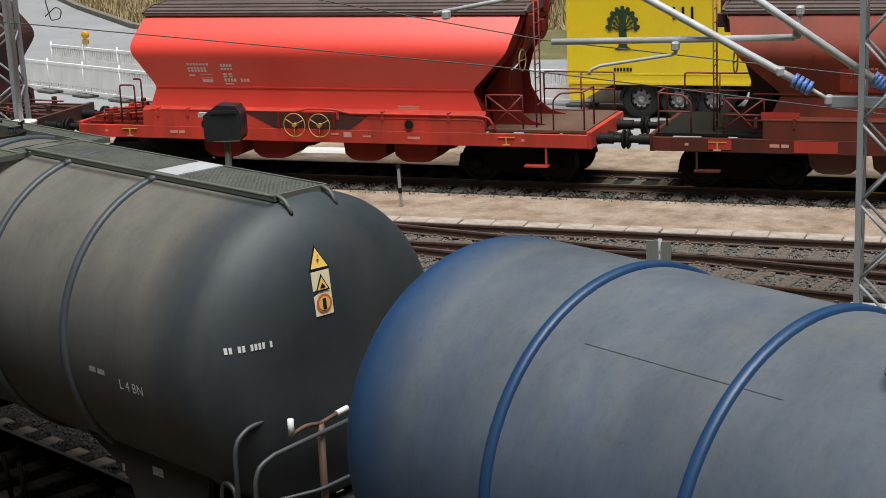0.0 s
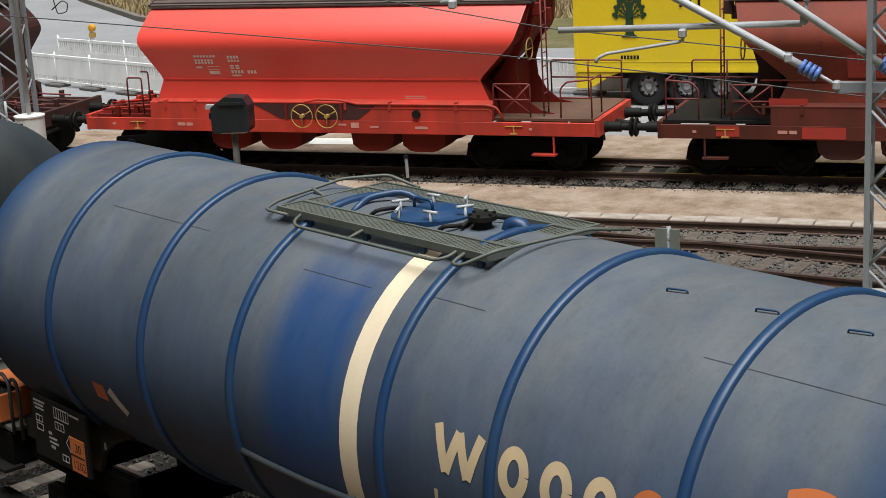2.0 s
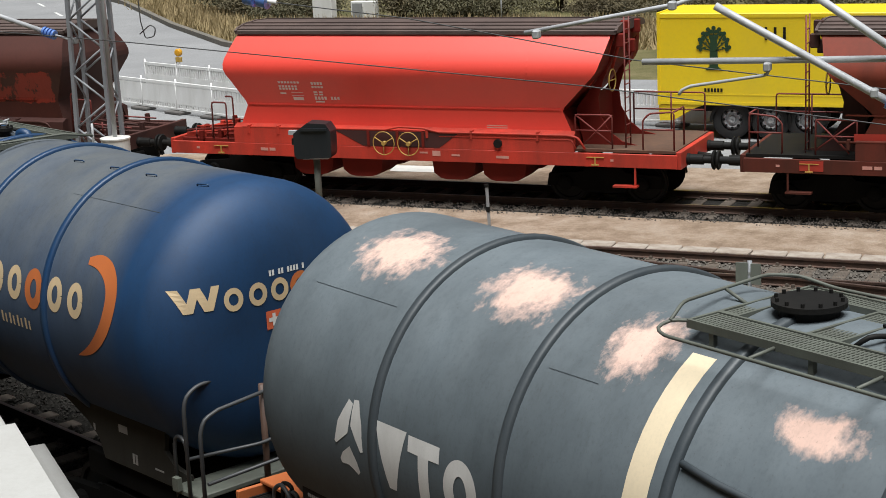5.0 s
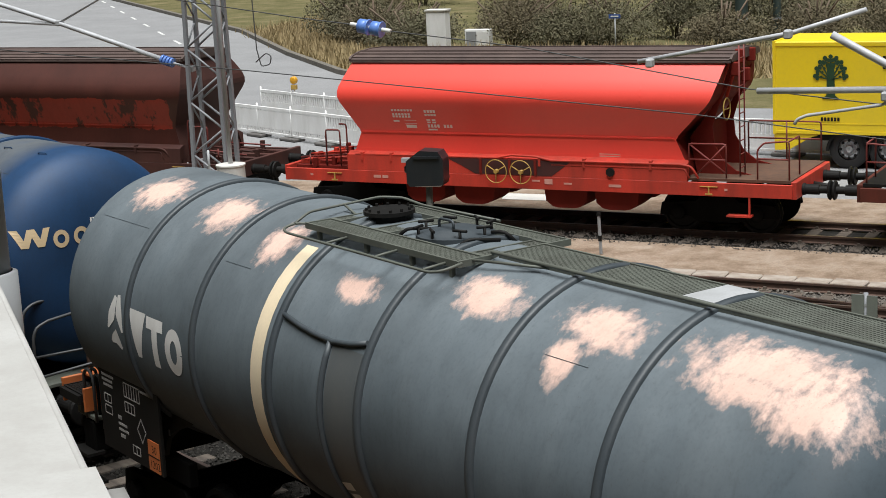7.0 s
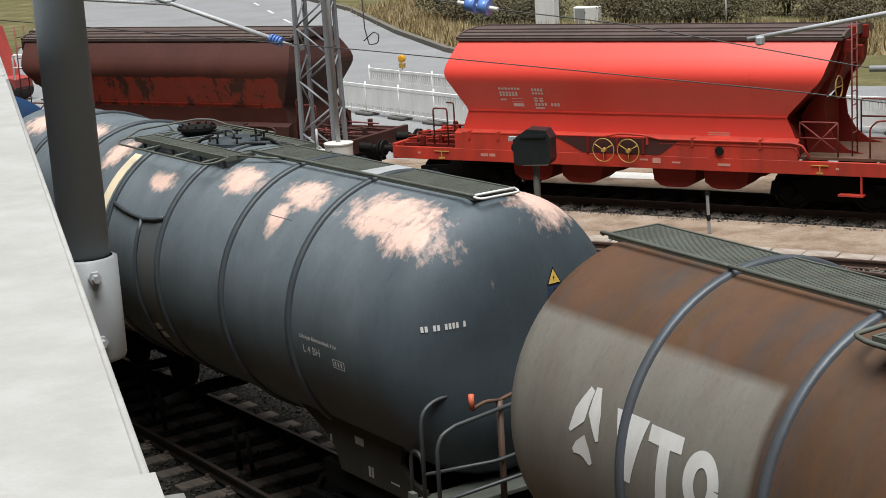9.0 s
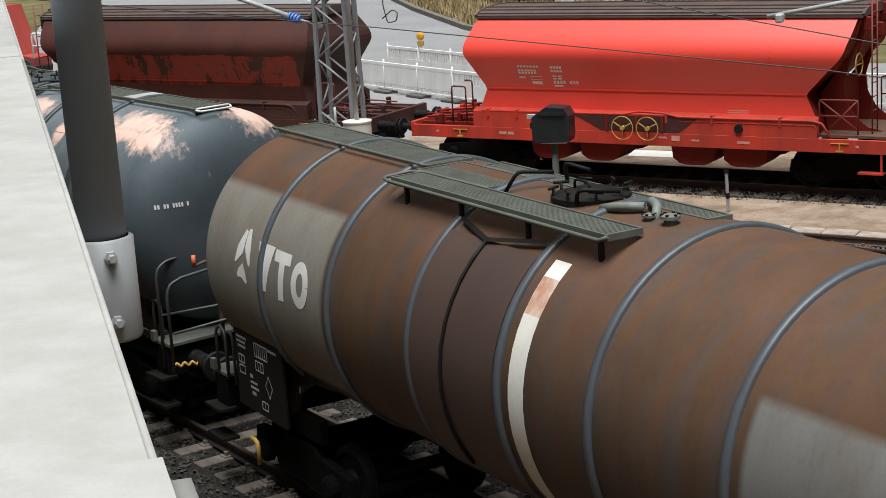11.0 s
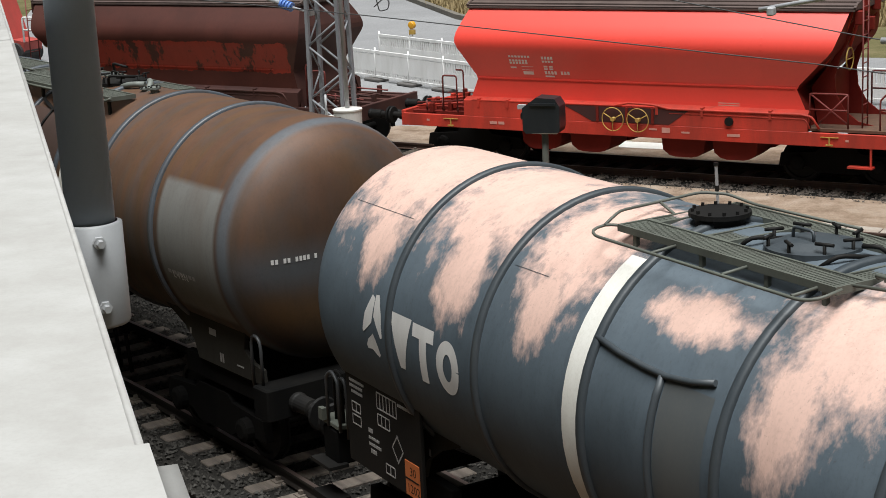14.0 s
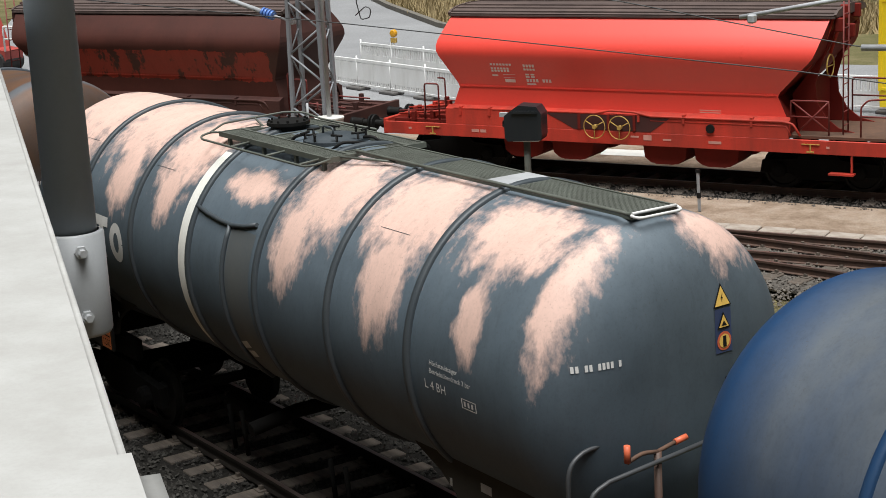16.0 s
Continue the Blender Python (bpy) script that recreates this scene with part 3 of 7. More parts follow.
def shell_ribbon(bm, pts, width, r=R_T + 0.004):
    """A painted stroke on the shell through (x, angle) points, with a width in metres or one for each point."""
    k = 180 / (math.pi * R_T)
    ws = width if isinstance(width, (list, tuple)) else [width] * len(pts)
    pts = list(pts)
    for _ in range(2 if len(pts) > 8 else 0):
        np_, nw = [pts[0]], [ws[0]]
        for (p, q), (u, v) in zip(zip(pts, pts[1:]), zip(ws, ws[1:])):
            np_ += [(p[0] * 0.75 + q[0] * 0.25, p[1] * 0.75 + q[1] * 0.25), (p[0] * 0.25 + q[0] * 0.75, p[1] * 0.25 + q[1] * 0.75)]
            nw += [u * 0.75 + v * 0.25, u * 0.25 + v * 0.75]
        pts, ws = np_ + [pts[-1]], nw + [ws[-1]]
    fine, fw = [], []
    for i in range(len(pts) - 1):
        n = max(2, int(abs(pts[i + 1][1] - pts[i][1]) / 5) + 1)
        for j in range(n):
            f = j / n
            fine.append((pts[i][0] + (pts[i + 1][0] - pts[i][0]) * f, pts[i][1] + (pts[i + 1][1] - pts[i][1]) * f))
            fw.append(ws[i] + (ws[i + 1] - ws[i]) * f)
    fine.append(pts[-1]), fw.append(ws[-1])
    prev = None
    for i, (x, a) in enumerate(fine):
        p, q = fine[max(i - 1, 0)], fine[min(i + 1, len(fine) - 1)]
        tx, ta = q[0] - p[0], (q[1] - p[1]) / k
        n = math.hypot(tx, ta) or 1
        nx, na = -ta / n, tx / n
        w = fw[i] / 2
        v = [bm.verts.new(on_shell(x + nx * w * s, a + na * w * k * s, r)) for s in (-1, 1)]
        if prev:
            bm.faces.new((prev[0], v[0], v[1], prev[1])).smooth = True
        prev = v
    bmesh.ops.recalc_face_normals(bm, faces=bm.faces)
    return bm


def shell_block(bm, x0, x1, a0, a1, r=R_T + 0.004, skew=0.0):
    n = max(1, int(abs(a1 - a0) / 6))
    prev = None
    for i in range(n + 1):
        a = a0 + (a1 - a0) * i / n
        s = skew * i / n
        v = [bm.verts.new(on_shell(x + s, a, r)) for x in (x0, x1)]
        if prev:
            bm.faces.new((prev[0], prev[1], v[1], v[0])).smooth = True
        prev = v
    return bm


def dome_block(bm, y0, y1, z0, z1, side=1, lift=0.006):
    """A painted patch on the end dome, z from the axis."""
    ny, nz = max(1, int(abs(y1 - y0) / 0.12)), max(1, int(abs(z1 - z0) / 0.12))
    g = [[bm.verts.new((side * (dome_x(math.hypot(y, z)) + lift), y, AXIS_Z + z)) for y in [y0 + (y1 - y0) * i / ny for i in range(ny + 1)]]
         for z in [z0 + (z1 - z0) * j / nz for j in range(nz + 1)]]
    for j in range(nz):
        for i in range(ny):
            bm.faces.new((g[j][i], g[j][i + 1], g[j + 1][i + 1], g[j + 1][i]))
    return bm


WHEEL_R = 0.46


def wheelset(bm_w, r=WHEEL_R):
    for s in (-1, 1):
        lathe([(s * 0.69, 0), (s * 0.69, r + 0.03), (s * 0.72, r + 0.03), (s * 0.725, r), (s * 0.82, r - 0.006), (s * 0.82, r - 0.07), (s * 0.78, r - 0.09),
               (s * 0.78, 0.17), (s * 0.85, 0.15), (s * 0.85, 0)], "y", 24, bm_w)


def bogie(parent, cx, mat, turning=None):
    b = part("bogie", boxes((cx - 0.25, cx + 0.25, -0.95, 0.95, 0.5, 0.78), bevel=0.02), mat, parent)
    for s in (-1, 1):
        bm = bmesh.new()
        prism(bm, [(cx - 1.35, 0.38), (cx - 1.3, 0.66), (cx - 0.5, 0.72), (cx - 0.4, 0.82), (cx + 0.4, 0.82), (cx + 0.5, 0.72), (cx + 1.3, 0.66), (cx + 1.35, 0.38),
                       (cx + 0.65, 0.38), (cx + 0.45, 0.26), (cx - 0.45, 0.26), (cx - 0.65, 0.38)], s * 0.92, s * 1.04)
        part("side_frame", bm, mat, b)
        for w in (-0.9, 0.9):
            bm = lathe([(s * 1.04, 0), (s * 1.04, 0.17), (s * 1.14, 0.16), (s * 1.17, 0.1), (s * 1.17, 0)], "y", 14, None, (cx + w, 0, 0.46))
            part("axle_box", bm, mat, b)
    for w in (-0.9, 0.9):
        bm = bmesh.new()
        wheelset(bm)
        tube(bm, [(0, -0.8, 0), (0, 0.8, 0)], 0.08, 10)
        o = part("wheelset", bm, M["black"], b)
        o.matrix_basis = pose(cx + w, 0, WHEEL_R)
        if turning is not None:
            turning.append((o, cx + w))
    return b


def buffers(parent, ends, mat):
    for s in (-1, 1):
        for y in (-0.875, 0.875):
            prof = [(0, 0), (0, 0.13), (0.05, 0.13), (0.07, 0.115), (0.36, 0.115), (0.37, 0.085), (0.56, 0.085), (0.57, 0.2), (0.6, 0.22), (0.62, 0.2), (0.63, 0)]
            bm = lathe([(s * (ends + h), r) for h, r in prof], "x", 20, None, (0, y, 1.05))
            part("buffer", bm, mat, parent)
        bm = tubes([[(s * ends, 0, 1.0), (s * (ends + 0.5), 0, 0.93)]], 0.07)
        box(bm, *sorted((s * (ends + 0.25), s * (ends + 0.55))), -0.09, 0.09, 0.82, 1.0)
        part("coupling_hook", bm, mat, parent)


def grating(bm, x0, x1, y0, y1, z, pitch=0.036):
    """A framed mesh of flat bars and thin cross rods."""
    box(bm, x0, x1, y0, y0 + 0.025, z - 0.05, z + 0.012)
    box(bm, x0, x1, y1 - 0.025, y1, z - 0.05, z + 0.012)
    box(bm, x0, x0 + 0.025, y0 + 0.025, y1 - 0.025, z - 0.05, z + 0.012)
    box(bm, x1 - 0.025, x1, y0 + 0.025, y1 - 0.025, z - 0.05, z + 0.012)
    n = int((x1 - x0) / pitch)
    for i in range(1, n):
        x = x0 + (x1 - x0) * i / n
        box(bm, x - 0.01, x + 0.01, y0 + 0.025, y1 - 0.025, z - 0.03, z)
    n = max(2, int((y1 - y0) / 0.04))
    for i in range(1, n):
        y = y0 + (y1 - y0) * i / n
        box(bm, x0 + 0.025, x1 - 0.025, y - 0.009, y + 0.009, z - 0.026, z - 0.003)


def hatch(parent, x, mat, bolts=6, r=0.36, z=AXIS_Z + R_T - 0.17, bolt_m=None):
    h = part("manhole", lathe([(z - 0.1, 0), (z - 0.1, r), (z + 0.14, r), (z + 0.14, r + 0.05), (z + 0.19, r + 0.05), (z + 0.2, r - 0.02), (z + 0.24, r * 0.6),
                               (z + 0.26, 0)], "z", 28, None, (x, 0, 0)), mat, parent)
    for i in range(bolts):
        a = i * math.tau / bolts + 0.3
        c, s = math.cos(a), math.sin(a)
        bm = tubes([[(x + c * (r + 0.02), s * (r + 0.02), z + 0.1), (x + c * (r + 0.02), s * (r + 0.02), z + 0.27)],
                    [(x + c * (r + 0.07) - s * 0.06, s * (r + 0.07) + c * 0.06, z + 0.27), (x + c * (r - 0.03) + s * 0.06, s * (r - 0.03) - c * 0.06, z + 0.27)]], 0.015, 6)
        part("wing_bolt", bm, bolt_m or M["black"], h)
    part("lid_handle", tubes([[(x - 0.12, -0.1, z + 0.24), (x - 0.12, -0.1, z + 0.33), (x + 0.12, -0.1, z + 0.33), (x + 0.12, -0.1, z + 0.24)]], 0.014, 6), mat, h)
    return h


def valve(parent, x, y, mat, s=1.0):
    z = AXIS_Z + R_T - 0.06
    bm = lathe([(z - 0.05, 0), (z - 0.05, 0.17 * s), (z + 0.04 * s, 0.17 * s), (z + 0.04 * s, 0.1 * s), (z + 0.16 * s, 0.1 * s), (z + 0.16 * s, 0.15 * s), (z + 0.21 * s, 0.15 * s),
                (z + 0.22 * s, 0.12 * s), (z + 0.22 * s, 0)], "z", 18, None, (x, y, 0))
    v = part("valve", bm, mat, parent)
    for i in range(6):
        a = i * math.tau / 6
        part("flange_bolt", lathe([(z + 0.21 * s, 0), (z + 0.21 * s, 0.016), (z + 0.24 * s, 0.016), (z + 0.24 * s, 0)], "z", 6, None, (x + 0.125 * s * math.cos(a), y + 0.125 * s * math.sin(a), 0)), M["black"], v)
    return v


TURNING = []      # the train's wheelsets and their places along the wagon


def tank_wagon(label, a, paint_m, ring_m, rings, stripe, extras, front=5.82, group="tank train"):
    fm = M["dark"]
    w = thing("tank_wagon", label, "tank wagon", group)
    w["start"] = a
    cap = [(dome_x(R_T * math.sin(i / 18 * math.pi / 2)), R_T * math.sin(i / 18 * math.pi / 2)) for i in range(18)]
    prof = [(LS - front - x, r) for x, r in cap]
    prof += [(-front + (LS + front) * i / 16, R_T) for i in range(17)]
    prof += cap[::-1]
    bm = lathe(prof, "x", 72, None, (0, 0, AXIS_Z))
    part("tank_shell", bm, paint_m, w, smooth=True)
    for x in rings:
        bm = lathe([(x - 0.045, R_T - 0.01), (x - 0.045, R_T + 0.022), (x - 0.032, R_T + 0.042), (x + 0.032, R_T + 0.042), (x + 0.045, R_T + 0.022), (x + 0.045, R_T - 0.01)],
                   "x", 72, None, (0, 0, AXIS_Z))
        part("stiffening_ring", bm, ring_m, w, smooth=True)
    if stripe:
        bm = bmesh.new()
        shell_block(bm, stripe[0], stripe[1], -52, stripe[2])
        part("stripe", bm, stripe[3], w, "pale band painted round the tank")
    # frame
    for s in (-1, 1):
        for e in (-1, 1):
            part("solebar", boxes((*sorted((e * 3.9, e * 6.12)), s * 1.0 - 0.06, s * 1.0 + 0.06, 0.92, 1.22), bevel=0.01), fm, w)
        part("headstock", boxes((s * 6.3 - 0.18, s * 6.3 + 0.18, -1.3, 1.3, 0.86, 1.28), bevel=0.02), fm, w)
        outline = [(3.35, 2.05), (3.6, 1.8), (4.05, 1.62), (4.3, 1.45), (4.4, 1.222), (6.1, 1.222), (6.1, 1.42), (5.85, 1.46), (5.66, 1.6), (5.7, 1.8), (5.86, 1.98), (5.9, 2.2), (3.4, 2.2)]
        for e in (-1, 1):
            bm = bmesh.new()
            prism(bm, [(s * u_, v_) for u_, v_ in outline], e * 1.06, e * 1.12)
            part("saddle_plate", bm, M["saddle"], w)
        part("saddle_web", boxes((*sorted((s * 4.45, s * 5.6)), -1.05, 1.05, 1.222, 1.62)), fm, w)
        part("grab_hoop", tubes([[(s * 6.0, -1.2, 1.2), (s * 6.0, -1.2, 1.78), (s * 6.04, -1.2, 1.88), (s * 6.12, -1.2, 1.9), (s * 6.2, -1.2, 1.86), (s * 6.23, -1.2, 1.76), (s * 6.23, -1.2, 1.2)]], 0.022, 8), M["rail_grey"], w)
        for x0, x1, z0, z1 in ((4.75, 4.93, 1.62, 1.71), (5.0, 5.04, 1.3, 1.42), (5.06, 5.1, 1.3, 1.42), (5.45, 5.62, 1.34, 1.36), (4.2, 4.24, 1.52, 1.6)):
            part("plate_mark", boxes((*sorted((s * x0, s * x1)), -1.124, -1.1205, z0, z1)), M["grey_mark"], w)
    bogie(w, -4.55, M["dark"], TURNING), bogie(w, 4.55, M["dark"], TURNING)
    buffers(w, 6.48, M["black"])
    # outlet and brake gear
    part("outlet_pipe", tubes([[(0, -1.25, 1.0), (0, -0.6, 1.1), (0, 0.6, 1.1), (0, 1.25, 1.0)], [(0, 0, 1.1), (0, 0, 1.4)]], 0.09, 10), fm, w)
    part("brake_reservoir", lathe([(-1.9, 0), (-1.85, 0.17), (-1.1, 0.17), (-1.05, 0)], "x", 16, None, (0, -0.55, 0.75)), fm, w)
    for x in (-1.2, 1.4):
        part("brake_rod", tubes([[(x, -0.95, 0.95), (x, -0.9, 0.35)], [(x + 0.35, -0.95, 0.95), (x + 0.35, -0.9, 0.35)]], 0.03, 6), fm, w)
    extras(w)
    return w


def words(s, size):
    """Mesh vertices and faces of a line of text in the built-in font, from the left of its base line."""
    cu = bpy.data.curves.new("words", "FONT")
    cu.body, cu.size, cu.resolution_u = s, size, 2
    ob = new("words", cu)
    me = bpy.data.meshes.new_from_object(ob.evaluated_get(bpy.context.evaluated_depsgraph_get()))
    vs, fs = [tuple(v.co) for v in me.vertices], [tuple(p.vertices) for p in me.polygons]
    bpy.data.objects.remove(ob), bpy.data.curves.remove(cu), bpy.data.meshes.remove(me)
    return vs, fs


def shell_words(w, s, x, ang, size, name="flank_words", label=""):
    vs, fs = words(s, size)
    k = 180 / (math.pi * R_T)
    me = bpy.data.meshes.new(name)
    me.from_pydata([tuple(on_shell(x + a, ang + b * k, R_T + 0.005)) for a, b, _ in vs], [], fs)
    me.materials.append(M["white_mark"])
    o = new(name, me)
    o.parent = w
    return tagged(o, label)


def text_rows(bm, x0, x1, a_top, rows, h=5.0, gap=2.5, seed=0):
    rng = random.Random(seed)
    for j in range(rows):
        x = x0
        while x < x1 - 0.05:
            wd = rng.uniform(0.03, 0.16)
            shell_block(bm, x, min(x + wd, x1), a_top - j * (h + gap) - h * 0.9, a_top - j * (h + gap))
            x += wd + 0.03
    return bm


def end_number(w, y0, z, n=12, hgt=0.06, side=1, mat=None, pitch=0.04):
    """The number on the end plate, as plain bars."""
    bm = bmesh.new()
    for i in range(n):
        if i in (2, 5, 10):
            continue
        y = y0 + i * pitch
        dome_block(bm, y, y + pitch * 0.68, z, z + hgt, side)
    part("end_number", bm, mat or M["white_mark"], w, "plain white figures on the tank end")


def warning_stack(w, yc, zc, blue=False, k=0.8):
    """A warning triangle, a second plate and a round ban sign on the tank end."""
    def dome_poly(pts, mat, lift, name):
        bm = bmesh.new()
        pts = [(yc + a * k, zc + b * k) for a, b in pts]
        vs = [bm.verts.new((dome_x(math.hypot(a, b)) + lift, a, AXIS_Z + b)) for a, b in pts]
        bm.faces.new(vs)
        return part(name, bm, mat, w)
    amber = M["amber"]
    y = z = 0.0
    dome_poly([(y - 0.17, z + 0.12), (y + 0.17, z + 0.12), (y, z + 0.44)], M["black"], 0.008, "warning_border")
    dome_poly([(y - 0.14, z + 0.14), (y + 0.14, z + 0.14), (y, z + 0.4)], amber, 0.011, "warning_triangle")
    dome_poly([(y - 0.03, z + 0.18), (y + 0.02, z + 0.25), (y - 0.005, z + 0.255), (y + 0.03, z + 0.33), (y - 0.025, z + 0.24), (y + 0.0, z + 0.235)], M["black"], 0.014, "flash")
    bk = M["plate_blue"] if blue else M["plate_cream"]
    dome_poly([(y - 0.15, z - 0.5), (y + 0.15, z - 0.5), (y + 0.15, z + 0.1), (y - 0.15, z + 0.1)], bk, 0.008, "warning_plate")
    dome_poly([(y - 0.12, z - 0.17), (y + 0.12, z - 0.17), (y, z + 0.06)], M["black"], 0.011, "warning_border")
    dome_poly([(y - 0.09, z - 0.15), (y + 0.09, z - 0.15), (y, z + 0.02)], amber, 0.014, "warning_triangle")
    dome_poly([(y - 0.05, z - 0.13), (y + 0.05, z - 0.13), (y, z - 0.06)], M["black"], 0.017, "pictogram")
    circ = lambda r: [(y + r * math.cos(i * math.tau / 20), z - 0.34 + r * math.sin(i * math.tau / 20)) for i in range(20)]
    dome_poly(circ(0.13), M["ban_red"], 0.011, "ban_ring")
    dome_poly(circ(0.095), amber, 0.014, "ban_field")
    dome_poly([(y - 0.03, z - 0.42), (y + 0.03, z - 0.42), (y + 0.03, z - 0.27), (y - 0.03, z - 0.27)], M["black"], 0.017, "pictogram")


M["amber"] = paint("amber_sign", (0.8, 0.5, 0.1), (0.6, 0.4, 0.12), 0.4, 0.5, 5)
M["plate_cream"] = paint("cream_sign_plate", (0.75, 0.66, 0.45), (0.6, 0.5, 0.35), 0.4, 0.5, 5)
M["plate_blue"] = paint("dark_blue_sign_plate", (0.03, 0.05, 0.12), (0.04, 0.05, 0.1), 0.4, 0.5, 5)
M["ban_red"] = paint("red_sign_ring", (0.62, 0.12, 0.05), (0.5, 0.12, 0.06), 0.4, 0.5, 5)
M["ring_blue"] = paint("blue_ring_paint", (0.006, 0.036, 0.105), (0.025, 0.055, 0.1), 0.6, 0.45, 4)
M["ring_grey"] = paint("dark_ring_paint", (0.035, 0.045, 0.053), (0.075, 0.082, 0.087), 0.5, 0.5, 4)
M["ring_steel"] = paint("blue_grey_ring_paint", (0.075, 0.09, 0.108), (0.055, 0.05, 0.048), 0.7, 0.45, 4)
M["stripe"] = paint("cream_stripe_paint", (0.72, 0.6, 0.42), (0.5, 0.43, 0.32), 0.5, 0.5, 2)
M["stripe_white"] = paint("white_stripe_paint", (0.74, 0.73, 0.68), (0.5, 0.47, 0.4), 0.5, 0.5, 2)


def end_rails(w, s, orange=False, crank=None):
    """The brake platform at one end: a board on the headstock, bent round-bar rails, a crank or an orange stair."""
    x0, x1 = sorted((s * 6.05, s * 6.55))
    b = part("end_platform", boxes((x0, x1, -1.3, 1.3, 1.3, 1.36), bevel=0.01), M["grate"], w)
    if s > 0:
        xr = s * 6.42
        part("handrail", tubes([[(xr, -1.32, 1.0), (xr, -1.32, 2.3), (xr, -1.28, 2.42), (xr, -1.15, 2.5), (xr, -0.1, 2.6), (xr, 0.05, 2.58), (xr + 0.1, 0.9, 2.3), (xr + 0.12, 1.0, 2.15), (xr + 0.12, 1.0, 1.3)]], 0.023, 8), M["rail_grey"], b)
        part("handrail", tubes([[(xr + 0.3, -1.34, 1.0), (xr + 0.3, -1.34, 2.1), (xr + 0.3, -1.28, 2.24), (xr + 0.3, -1.1, 2.3), (xr + 0.3, 0.6, 2.45)]], 0.023, 8), M["rail_grey"], b)
        part("rail_tie", tubes([[(xr, -1.32, 1.75), (xr + 0.3, -0.6, 1.8), (xr + 0.3, 0.9, 1.9)]], 0.02, 6), M["rail_grey"], b)
        part("rail_tie", tubes([[(xr + 0.32, -1.3, 1.55), (xr + 0.32, 0.9, 1.62)]], 0.02, 6), M["rail_grey"], b)
        part("brake_column", tubes([[(xr + 0.25, -0.5, 1.0), (xr + 0.25, -0.5, 2.42)]], 0.036, 8), M["rail"], b)
        if crank:
            part("crank", tubes([[(xr + 0.25, -0.5, 2.42), (xr + 0.25, -0.68, 2.45), (xr + 0.25, -0.85, 2.4)], [(xr + 0.25, -0.5, 2.42), (xr + 0.25, -0.3, 2.46)]], 0.02, 6), M["rusty"], b)
            part("crank_grip", tubes([[(xr + 0.25, -0.85, 2.4), (xr + 0.25, -0.85, 2.56)]], 0.03, 8), crank, b)
            part("crank_grip", tubes([[(xr + 0.25, -0.3, 2.46), (xr + 0.25, -0.16, 2.48)]], 0.03, 8), crank, b)
    else:
        part("grab_rail", tubes([[(s * 6.3, -1.3, 1.3), (s * 6.3, -1.3, 1.9), (s * 6.15, -1.3, 2.0), (s * 6.0, -1.3, 1.9), (s * 6.0, -1.3, 1.3)]], 0.022, 8), M["rail_grey"], b)
    if orange:
        part("orange_stair", boxes((x0 - 0.4, x1 - 0.15, -1.08, -0.7, 1.72, 1.76), (x0 - 0.4, x0 - 0.35, -1.36, -0.7, 1.4, 1.718), (x1 - 0.2, x1 - 0.15, -1.36, -0.7, 1.4, 1.718), bevel=0.008), M["orange"], b)
        part("stair_tread", bmesh_grate([(x0 - 0.33, x1 - 0.21, -1.36, -0.79, 1.62)]), M["black"], b)
        part("stair_nosing", boxes((x0 - 0.33, x1 - 0.21, -1.42, -1.37, 1.5, 1.62)), M["black"], b)
    for z in (0.45, 0.85):
        part("step_board", boxes((x0, x1, -1.45, -1.2, z, z + 0.04)), M["black"], b)
    part("lamp_iron", boxes((x0 + 0.1, x0 + 0.2, -1.36, -1.3, 1.36, 1.5)), M["grate"], b)


